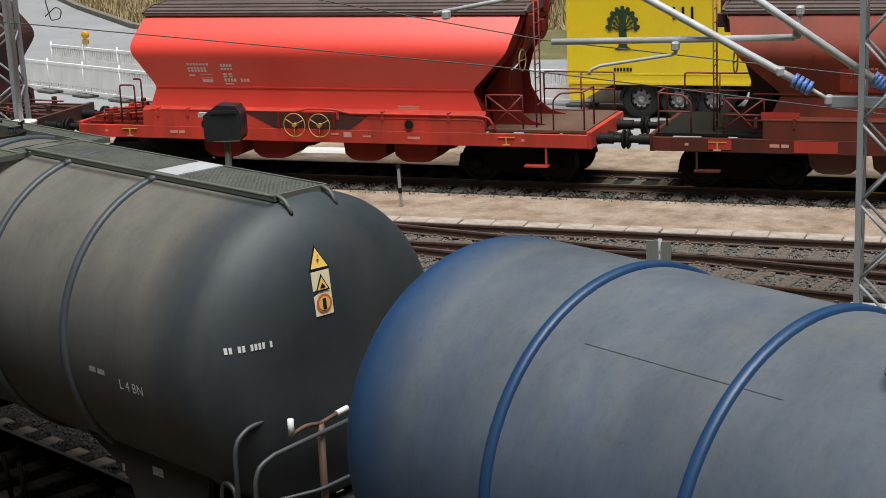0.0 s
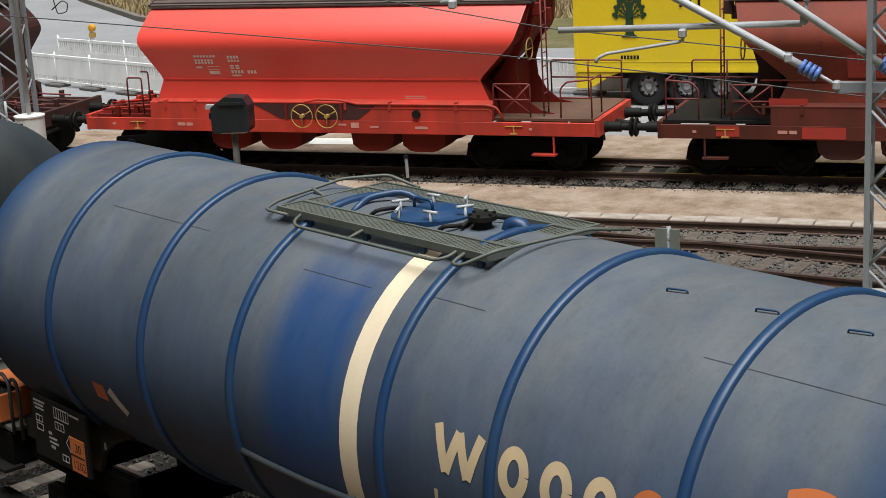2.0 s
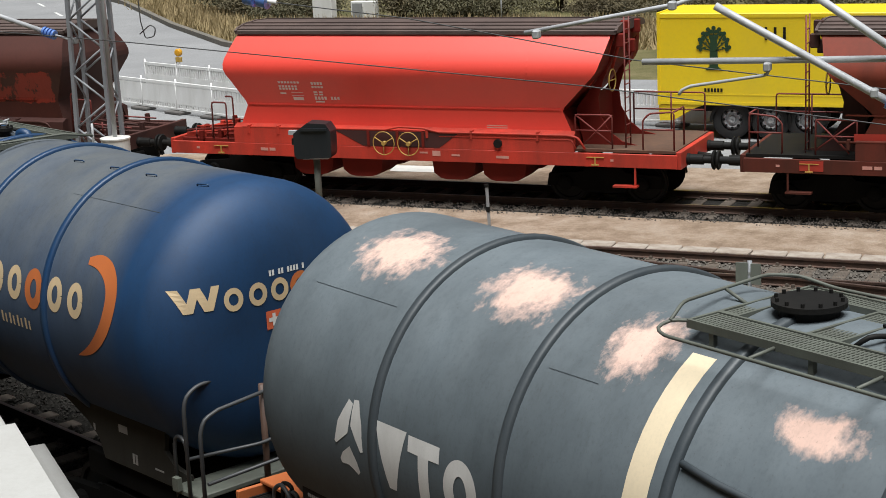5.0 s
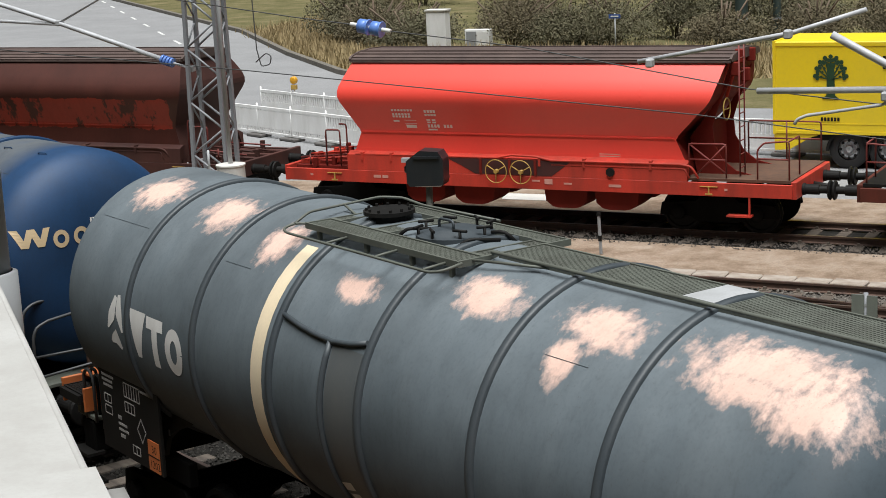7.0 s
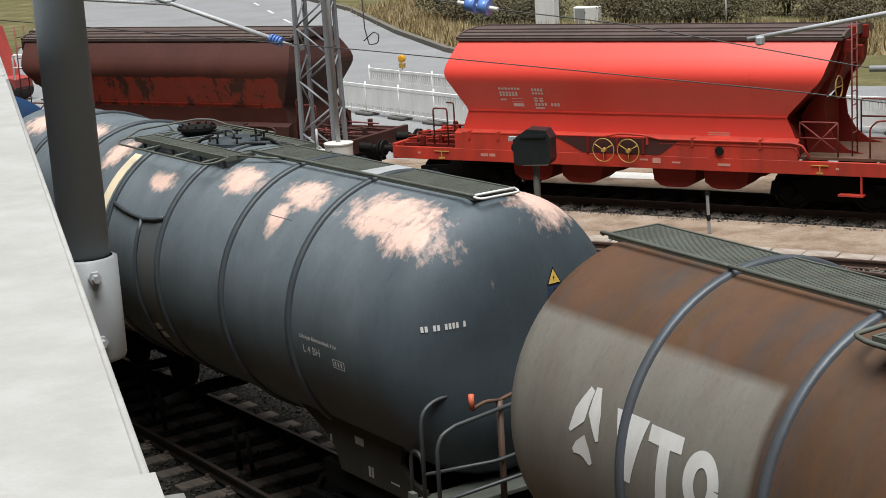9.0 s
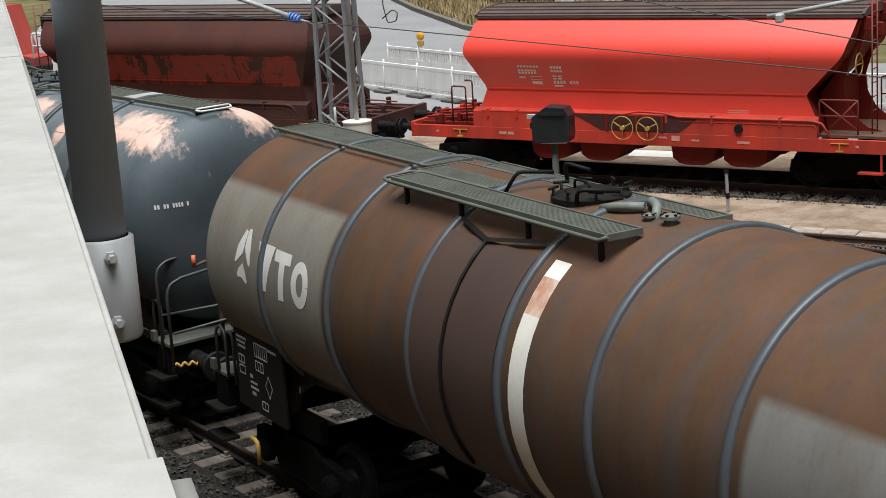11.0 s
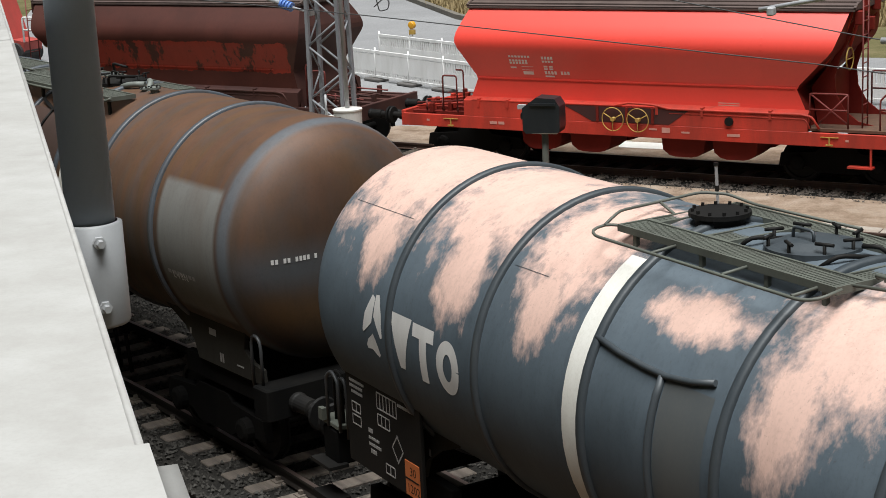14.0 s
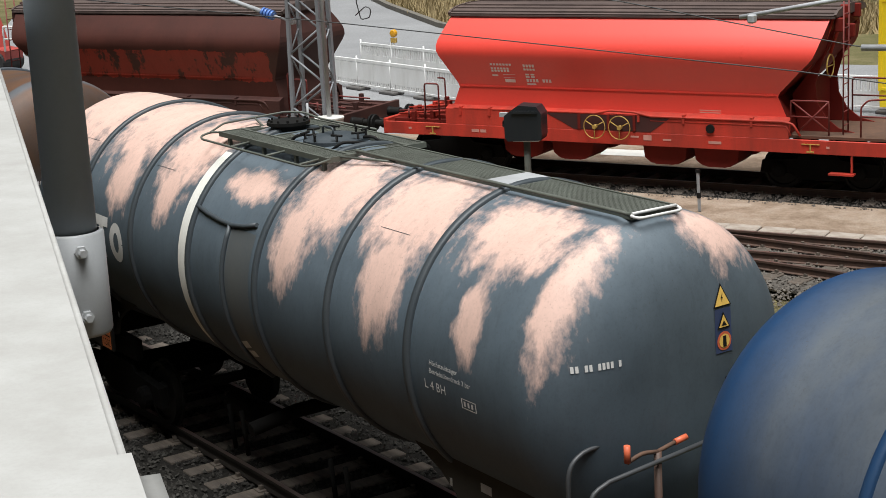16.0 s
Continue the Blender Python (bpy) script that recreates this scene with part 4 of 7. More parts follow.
def side_board(w, x0, x1, z0=1.25, z1=1.95, orange=True):
    b = part("data_board", boxes((x0, x1, -1.34, -1.3, z0, z1), bevel=0.005), M["black"], w, "black data board with white marks")
    rng = random.Random(7)
    bm = bmesh.new()
    wd, hg = x1 - x0, z1 - z0

    def bar(u0, u1, v0, v1):
        box(bm, x0 + u0 * wd, x0 + u1 * wd, -1.346, -1.341, z0 + v0 * hg, z0 + v1 * hg)

    def field(u0, u1, v0, v1, cols):
        for v in (v0, v1):
            bar(u0, u1, v - 0.006, v + 0.006)
        for k in range(cols + 1):
            u = u0 + (u1 - u0) * k / cols
            bar(u - 0.003, u + 0.003, v0 + 0.007, v1 - 0.007)
    for v, u0, n in ((0.9, 0.06, 11), (0.84, 0.06, 9), (0.78, 0.08, 8), (0.9, 0.72, 9), (0.44, 0.3, 3), (0.37, 0.3, 7), (0.3, 0.3, 8), (0.22, 0.32, 4)):
        u = u0
        for k in range(n):
            g = rng.uniform(0.01, 0.018)
            bar(u, u + g, v, v + (0.03 if n > 6 else 0.045))
            u += g + 0.007
    field(0.44, 0.7, 0.76, 0.93, 6), field(0.44, 0.6, 0.58, 0.7, 3), field(0.08, 0.2, 0.58, 0.68, 2), field(0.08, 0.2, 0.44, 0.54, 1), field(0.52, 0.64, 0.1, 0.2, 2)
    for a, b_ in (((0.62, 0.42), (0.69, 0.56)), ((0.69, 0.56), (0.76, 0.42)), ((0.76, 0.42), (0.69, 0.28)), ((0.69, 0.28), (0.62, 0.42))):
        for k in range(8):
            u, v = a[0] + (b_[0] - a[0]) * k / 8, a[1] + (b_[1] - a[1]) * k / 8
            bar(u, u + 0.006, v, v + 0.02)
    tagged(part("board_lettering", bm, M["grey_mark"], b), kind="stuff")
    if orange:
        part("hazard_plate", boxes((x1 - 0.36, x1 - 0.06, -1.352, -1.342, z0 + 0.02, z0 + 0.4)), M["orange"], b)
        part("hazard_line", boxes((x1 - 0.36, x1 - 0.06, -1.357, -1.353, z0 + 0.2, z0 + 0.215), bevel=0), M["black"], b)
        for s, dx, dz in (("30", 0.26, 0.25), ("1202", 0.33, 0.06)):
            vs, fs = words(s, 0.14)
            me = bpy.data.meshes.new("hazard_code")
            me.from_pydata([(x1 - dx + a, -1.354, z0 + dz + c) for a, c, _ in vs], [], fs)
            me.materials.append(M["black"])
            o = new("hazard_code", me)
            o.parent = b


def blue_extras(w):
    zt = ZT
    p = part("top_platform", bmesh_grate([(-1.4, 1.42, -0.64, -0.34, zt), (-1.4, 1.42, 0.38, 0.62, zt), (-1.4, -0.98, -0.34, 0.38, zt), (1.1, 1.42, -0.34, 0.38, zt)]), M["grate"], w)
    for x in (-0.95, -0.15, 0.6, 1.3):
        for y in (-0.6, 0.55):
            part("platform_leg", boxes((x - 0.03, x + 0.03, y - 0.02, y + 0.02, AXIS_Z + math.sqrt(R_T ** 2 - y ** 2) - 0.01, zt - 0.02)), M["ring_blue"], p)
    for pth in ([(-1.05, -0.6, zt - 0.01), (-1.0, -0.74, zt - 0.05), (-0.9, -0.8, zt - 0.07), (0.98, -0.8, zt - 0.07), (1.05, -0.72, zt - 0.05), (1.05, -0.6, zt - 0.01)],
                [(1.15, -0.6, zt - 0.01), (1.15, -0.78, zt - 0.07), (1.3, -0.82, zt - 0.06), (1.5, -0.62, zt + 0.05), (1.62, 0.3, zt + 0.06), (1.72, 0.66, zt)],
                [(-1.2, -0.66, zt - 0.04), (-1.56, -0.66, zt - 0.04), (-1.6, -0.5, zt), (-1.58, 0.25, zt + 0.08), (-1.35, 0.62, zt + 0.08), (-0.95, 0.66, zt)],
                [(-0.15, -0.6, zt - 0.02), (-0.15, -0.8, zt - 0.07)], [(-1.59, -0.1, zt + 0.05), (-1.4, -0.1, zt)]):
        part("guard_rail", tubes([pth], 0.015, 8), M["grate"], p)
    hatch(w, 0.02, M["ring_blue"], 6, 0.31, bolt_m=M["steel"])
    valve(w, 0.72, -0.05, M["black"], 0.8)
    part("vent_pipe", tubes([[(0.92, 0.05, AXIS_Z + 1.42), (0.92, 0.05, AXIS_Z + 1.6), (1.05, 0.1, AXIS_Z + 1.6), (1.12, 0.12, AXIS_Z + 1.42)]], 0.06, 10), M["ring_blue"], w)
    part("hatch_hoop", tubes([[(-0.75, -0.3, AXIS_Z + 1.5), (-0.82, -0.05, AXIS_Z + 1.6), (-0.7, 0.25, AXIS_Z + 1.62), (-0.45, 0.38, AXIS_Z + 1.5)]], 0.032, 8), M["ring_blue"], w)
    for i, pth in enumerate(([(-0.5, -0.3, 1.5), (-0.42, -0.28, 1.58), (-0.36, -0.1, 1.58), (-0.4, 0.15, 1.52)], [(0.42, -0.3, 1.5), (0.5, -0.3, 1.58), (0.56, -0.2, 1.57), (0.5, 0.2, 1.52)],
                             [(0.4, 0.25, 1.5), (0.5, 0.1, 1.6), (0.62, -0.2, 1.57)], [(0.5, 0.1, 1.52), (0.55, 0.05, 1.62), (0.75, 0.3, 1.56)])):
        part("lever", tubes([[(a, b, AXIS_Z + c) for a, b, c in pth]], 0.02, 6), M["black"], w)
    part("lower_ledge", tubes([[on_shell(x_, a_, R_T + 0.01) for x_, a_ in ((-1.05, -15.5), (-0.6, -16.6), (0.0, -17.2), (0.5, -16.8), (0.92, -15.4))]], 0.03, 8), M["ring_grey"], w)
    # the name as plain zigzag and oval shapes, with the orange ring and sweep
    def oval(bm, x, a, rx, ra, wd, ratio=1.0):
        shell_ribbon(bm, [(x + rx * math.cos(t * math.tau / 18), a + ra * math.sin(t * math.tau / 18)) for t in range(19)], wd)
    base = lambda x: 12.0
    bm = bmesh.new()
    for s, e in (((1.74, 6.4), (1.86, -6.4)), ((1.86, -6.4), (1.98, 5.6)), ((1.98, 5.6), (2.1, -6.4)), ((2.1, -6.4), (2.22, 6.4))):
        shell_ribbon(bm, [(s[0], base(s[0]) + s[1]), (e[0], base(e[0]) + e[1])], 0.09, R_T + 0.004 + 0.0006 * s[0])
    part("name_shape", bm, M["cream"], w, "cream letter-sized shape on the flank")
    for x in (2.58, 3.01, 3.43, 4.33, 4.76):
        bm = bmesh.new()
        oval(bm, x, base(x), 0.11, 5.6, 0.095)
        part("name_shape", bm, M["cream"], w, "cream letter-sized shape on the flank")
    bm = bmesh.new()
    oval(bm, 3.86, base(3.86) - 0.4, 0.13, 6.4, 0.12)
    part("orange_ring", bm, M["orange"], w)
    bm = bmesh.new()
    arc = [(4.87, 29.0), (5.06, 30), (5.25, 28), (5.39, 24), (5.46, 18.5), (5.45, 12), (5.38, 5.5), (5.25, -0.5), (5.08, -5.5), (4.92, -8.5), (4.76, -10.5)]
    shell_ribbon(bm, arc, [0.08, 0.16, 0.2, 0.21, 0.21, 0.2, 0.18, 0.15, 0.11, 0.07, 0.01])
    part("orange_sweep", bm, M["orange"], w, "orange ring and crescent sweep")
    bm = bmesh.new()
    rng = random.Random(3)
    for i, x in enumerate((1.75, 1.9, 2.08, 2.24, 2.54, 2.7, 2.86, 3.12, 3.3, 3.48, 3.66)):
        a = -4.2 - 0.1 * (x - 1.7)
        shell_ribbon(bm, [(x, a - 2.4), (x, a + 2.4 + (1.5 if i in (0, 3) else 0))], 0.04)
        shell_ribbon(bm, [(x + 0.08, a - 2.4), (x + 0.08, a + 1.6)], 0.035)
    tagged(part("subtitle_lettering", bm, M["cream"], w, "small cream marks below"), kind="stuff")
    # end plate
    def end_oval(y, z, ry, rz, wd, mat, name):
        bm = bmesh.new()
        for k in range(18):
            a, b = k * math.tau / 18, (k + 1) * math.tau / 18
            vs = []
            for r, t in ((1, a), (1, b), (1 - wd, b), (1 - wd, a)):
                yy, zz = y + r * ry * math.cos(t), z + r * rz * math.sin(t)
                vs.append(bm.verts.new((dome_x(math.hypot(yy, zz)) + 0.007, yy, AXIS_Z + zz)))
            bm.faces.new(vs)
        bmesh.ops.recalc_face_normals(bm, faces=bm.faces)
        return part(name, bm, mat, w, "letter-sized shape on the tank end") if name == "end_name_shape" else bm and part(name, bm, mat, w)
    for k in range(4):
        bm = bmesh.new()
        y, up = -1.25 + k * 0.105, k % 2
        prev = None
        for q in range(6):
            f = q / 5
            yy, zz = y + 0.1 * f, 0.37 + 0.25 * (f if up else 1 - f)
            v = [bm.verts.new((dome_x(math.hypot(yy + o, zz)) + 0.006 + k * 0.0004, yy + o, AXIS_Z + zz)) for o in (-0.045, 0.045)]
            if prev:
                bm.faces.new((prev[0], prev[1], v[1], v[0]))
            prev = v
        part("end_name_shape", bm, M["cream"], w, "letter-sized shape on the tank end")
    for y in (-0.65, -0.35, -0.07, 0.47, 0.7):
        end_oval(y, 0.44, 0.115, 0.125, 0.5, M["cream"], "end_name_shape")
    end_oval(0.21, 0.435, 0.14, 0.15, 0.5, M["orange"], "end_ring")
    bm = bmesh.new()
    dome_block(bm, -0.27, -0.08, 0.03, 0.23)
    part("flag_plate", bm, M["ban_red"], w, "red plate with a white cross")
    bm = bmesh.new()
    dome_block(bm, -0.24, -0.11, 0.11, 0.155, 1, 0.011), dome_block(bm, -0.195, -0.155, 0.065, 0.2, 1, 0.012)
    part("cross", bm, M["white_mark"], w)
    bm = bmesh.new()
    shell_block(bm, -3.62, -3.4, -21, -14)
    part("red_sticker", bm, M["ban_red"], w)
    bm = bmesh.new()
    shell_ribbon(bm, [(-3.3, -15), (-3.1, -24)], 0.13)
    part("white_sticker", bm, M["white_mark"], w)
    end_number(w, -0.19, 0.6, 12, 0.06)
    for x in (3.05, 3.85, 4.6, 5.6):
        part("top_step", tubes([[on_shell(x + u_, a_, R_T + r_) for u_, a_, r_ in ((0, 75.5, -0.01), (0, 75.5, 0.022), (0.17, 76.5, 0.022), (0.17, 76.5, -0.01))]], 0.008, 6), M["ring_blue"], w)
    for x0, x1, a_ in ((-3.9, -2.13, 54.5), (-0.54, 0.4, 50), (1.1, 1.72, 52.5), (3.8, 5.6, 56)):
        bm = bmesh.new()
        shell_ribbon(bm, [(x0, a_), (x1, a_)], 0.005, R_T + 0.003)
        part("weld_seam", bm, M["ring_grey"], w)
    end_rails(w, -1, True), end_rails(w, 1)
    side_board(w, -5.4, -4.2)


def bmesh_grate(ps):
    bm = bmesh.new()
    for p in ps:
        grating(bm, *p)
    return bm


def logo(w, x, da=0.0):
    """A plain three-petal mark and three blocky shapes."""
    drop = lambda ps: [(u_, a_ + da) for u_, a_ in ps]
    bm = bmesh.new()
    shell_ribbon(bm, drop([(x, 12), (x + 0.12, 18), (x + 0.22, 27)]), [0.03, 0.17, 0.07])
    shell_ribbon(bm, drop([(x + 0.3, 28), (x + 0.32, 20), (x + 0.4, 12)]), [0.07, 0.17, 0.04])
    shell_ribbon(bm, drop([(x + 0.06, 6), (x + 0.2, 9), (x + 0.32, 4)]), [0.04, 0.19, 0.05])
    part("logo_petal", bm, M["white_mark"], w, "white three-petal mark")
    u = x + 0.62
    bm = bmesh.new()
    shell_ribbon(bm, drop([(u + 0.2, 24.5), (u + 0.2, 4)]), [0.44, 0.1])
    part("logo_block", bm, M["white_mark"], w, "plain white block shape")
    bm = bmesh.new()
    shell_ribbon(bm, drop([(u + 0.66, 24), (u + 0.66, 19), (u + 0.66, 18.9), (u + 0.66, 3)]), [0.42, 0.42, 0.14, 0.14])
    part("logo_block", bm, M["white_mark"], w, "plain white block shape")
    bm = bmesh.new()
    shell_ribbon(bm, drop([(u + 1.14 + 0.15 * math.cos(t * math.tau / 18), 13 + 7.5 * math.sin(t * math.tau / 18)) for t in range(19)]), 0.13)
    part("logo_block", bm, M["white_mark"], w, "plain white block shape")


def walkway(w, x0, x1, y0, y1, z, mat, rail=True):
    p = part("walkway", bmesh_grate([(x0, x1, y0, y1, z)]), mat, w)
    for x in (x0 + 0.3, (x0 + x1) / 2, x1 - 0.3):
        for y in (y0 + 0.05, y1 - 0.05):
            part("walkway_leg", boxes((x - 0.03, x + 0.03, y - 0.02, y + 0.02, AXIS_Z + math.sqrt(R_T ** 2 - y ** 2) - 0.01, z - 0.04)), mat, p)
    if rail:
        part("edge_rail", tubes([[(x0, y0 - 0.05, z), (x0, y0 - 0.08, z + 0.03), (x1, y0 - 0.08, z + 0.03), (x1, y0 - 0.02, z)]], 0.018, 6), mat, p)
    return p


def vtg_extras(first):
    def go(w):
        zt = ZT
        logo(w, -4.74, -13.5)
        p = part("top_platform", bmesh_grate([(-1.32, 1.4, -0.72, -0.4, zt), (-1.32, 1.4, 0.36, 0.6, zt), (-1.32, -1.12, -0.4, 0.36, zt), (-0.5, -0.2, -0.4, 0.36, zt), (1.15, 1.4, -0.4, 0.36, zt)]), M["grate"], w)
        for x in (-1.1, -0.2, 0.6, 1.25):
            for y in (-0.68, 0.55):
                part("platform_leg", boxes((x - 0.022, x + 0.022, y - 0.02, y + 0.02, AXIS_Z + math.sqrt(R_T ** 2 - y ** 2) - 0.01, zt - 0.04)), M["grate"], p)
        for pth in ([(-1.3, -0.7, zt), (-1.42, -0.78, zt + 0.0), (-1.42, -0.92, zt - 0.03), (-1.3, -0.97, zt - 0.05), (1.3, -0.97, zt - 0.06), (1.42, -0.9, zt - 0.04), (1.44, -0.7, zt)],
                    [(-1.4, -0.8, zt), (-1.52, -0.55, zt + 0.07), (-1.54, 0.35, zt + 0.1), (-1.4, 0.55, zt + 0.08), (-1.1, 0.62, zt + 0.02), (0.2, 0.66, zt + 0.02)],
                    [(0.4, -0.72, zt - 0.03), (0.4, -0.97, zt - 0.05)], [(-0.5, -0.72, zt - 0.03), (-0.5, -0.97, zt - 0.05)], [(1.2, -0.72, zt - 0.03), (1.2, -0.97, zt - 0.05)], [(-1.54, -0.1, zt + 0.08), (-1.32, -0.1, zt)],
                    [(1.4, -0.55, zt), (2.25, -0.34, zt + 0.02)]):
            part("guard_rail", tubes([pth], 0.014, 8), M["grate"], p)
        walkway(w, 1.43, 6.12, -0.28, 0.26, zt + 0.02, M["grate"])
        part("step_plate", boxes((3.85, 4.2, -0.26, 0.24, zt + 0.022, zt + 0.036)), M["steel"], w)
        part("end_bar", tubes([[(6.1, -0.3, zt + 0.02), (6.22, -0.28, zt), (6.22, 0.24, zt), (6.1, 0.26, zt + 0.02)], [(6.13, -0.28, zt + 0.03), (6.13, 0.24, zt + 0.03)]], 0.015, 8), M["white_mark"], w)
        hatch(w, 0.35, M["ring_grey"], 8, 0.34)
        zc = AXIS_Z + R_T
        h = part("dome_cover", lathe([(zc - 0.15, 0), (zc - 0.15, 0.22), (zc + 0.06, 0.22), (zc + 0.06, 0.27), (zc + 0.1, 0.27), (zc + 0.11, 0.0)], "z", 28, None, (-0.82, 0.0, 0)), M["black"], w)
        for i in range(12):
            a_ = i * math.tau / 12
            part("cover_bolt", lathe([(zc + 0.1, 0), (zc + 0.1, 0.015), (zc + 0.13, 0.015), (zc + 0.13, 0)], "z", 6, None, (-0.82 + 0.235 * math.cos(a_), 0.235 * math.sin(a_), 0)), M["black"], h)
        for pth in ([(0.75, -0.3, 1.5), (0.85, -0.2, 1.6), (0.95, 0.1, 1.56)], [(-0.15, -0.35, 1.5), (-0.05, -0.3, 1.6), (0.05, 0.0, 1.56)], [(0.95, 0.3, 1.5), (0.9, 0.2, 1.62), (0.75, 0.15, 1.6)]):
            part("lever", tubes([[(a_, b_, AXIS_Z + c_) for a_, b_, c_ in pth]], 0.02, 6), M["black"], w)
        # gutter and down pipe on the flank
        part("rain_gutter", tubes([[on_shell(x_, a_, R_T + 0.02) for x_, a_ in ((-0.74, 30.4), (-0.4, 28.6), (-0.05, 27.5), (0.25, 27.2), (0.55, 28.4), (0.8, 30.6))]], 0.028, 8), M["ring_grey"], w)
        part("down_pipe", tubes([[on_shell(0.2, a_, R_T + 0.015) for a_ in range(27, -52, -6)]], 0.035, 8), M["ring_grey"], w)
        bm = bmesh.new()
        shell_block(bm, 0.24, 0.84, -50, 26.5, R_T + 0.0025)
        part("dirty_panel", bm, M["olive_panel"], w, "dirty olive grey panel between two rings")
        part("junction_box", boxes((dome_x(0.6) - 0.03, dome_x(0.6) + 0.1, 0.46, 0.64, AXIS_Z - 0.2, AXIS_Z - 0.02), bevel=0.012), M["grate"] if first else M["black"], w)
        end_number(w, -1.21, 0.33)
        warning_stack(w, 0.41, 0.49, True, 0.585) if first else warning_stack(w, 0.45, 0.56, True, 0.69)
        if first:
            shell_words(w, "zulässiger Betriebsdruck 3 bar", 4.44, -0.3, 0.065, "pressure_words", "small white pressure marking")
        else:
            shell_words(w, "Höchstzulässiger", 4.6, 3.0, 0.07, "pressure_words", "small white pressure marking")
            shell_words(w, "Betriebsüberdruck 3 bar", 4.6, 0.0, 0.07, "pressure_words", "small white pressure marking")
        shell_words(w, "L 4 BH", 4.5, -6.2, 0.13, "class_words", "white tank class marking")
        bm = bmesh.new()
        for u0, u1, v0, v1 in ((5.12, 5.36, -8.3, -8.0), (5.12, 5.36, -4.9, -4.6), (5.12, 5.135, -8.3, -4.6), (5.345, 5.36, -8.3, -4.6), (5.16, 5.19, -7.4, -5.5), (5.22, 5.25, -7.4, -5.5), (5.28, 5.31, -7.4, -5.5)):
            shell_block(bm, u0, u1, v0, v1)
        part("date_frame", bm, M["white_mark"], w)
        bm = bmesh.new()
        shell_ribbon(bm, [(0.25, -28), (0.45, -26)], 0.1), shell_ribbon(bm, [(0.3, -33), (0.5, -31)], 0.1)
        part("white_sticker", bm, M["white_mark"], w)
        for x0, x1, a_ in ((-5.66, -4.4, 46.5), (-2.35, -1.8, 43), (3.1, 3.65, 45.5)):
            bm = bmesh.new()
            shell_ribbon(bm, [(x0, a_), (x1, a_)], 0.005, R_T + 0.003)
            part("weld_seam", bm, M["ring_grey"], w)
        if first:
            rng = random.Random(8)
            for k in range(9):
                x = 1.15 + k * 0.13
                bm = bmesh.new()
                shell_ribbon(bm, [(x, -16 + rng.uniform(-3, 3)), (x + rng.uniform(-0.05, 0.12), -20 + rng.uniform(-3, 3)), (x + rng.uniform(0.0, 0.15), -14 + rng.uniform(-6, 6))], 0.018, R_T + 0.004 + k * 0.0004)
                part("scrawl_stroke", bm, M["ring_steel"], w, "pale meaningless scrawl stroke")
        if first:
            part("safety_chain", tubes([[(6.62 + 0.02 * k, -1.3 + 0.05 * k, 1.02 + (0.09 if k % 2 else 0.0)) for k in range(9)]], 0.022, 6), M["yellow_metal"], w, "worn yellow safety chain")
        side_board(w, -5.7, -4.0, 1.1, 2.15)
        end_rails(w, -1, first), end_rails(w, 1, False, M["ban_red"])
        for x in (-6.3,):
            part("grab_iron", tubes([[(x, -1.2, 1.3), (x, -1.2, 1.95), (x + 0.18, -1.2, 1.95), (x + 0.18, -1.2, 1.3)]], 0.022, 8), M["black"], w)
    return go


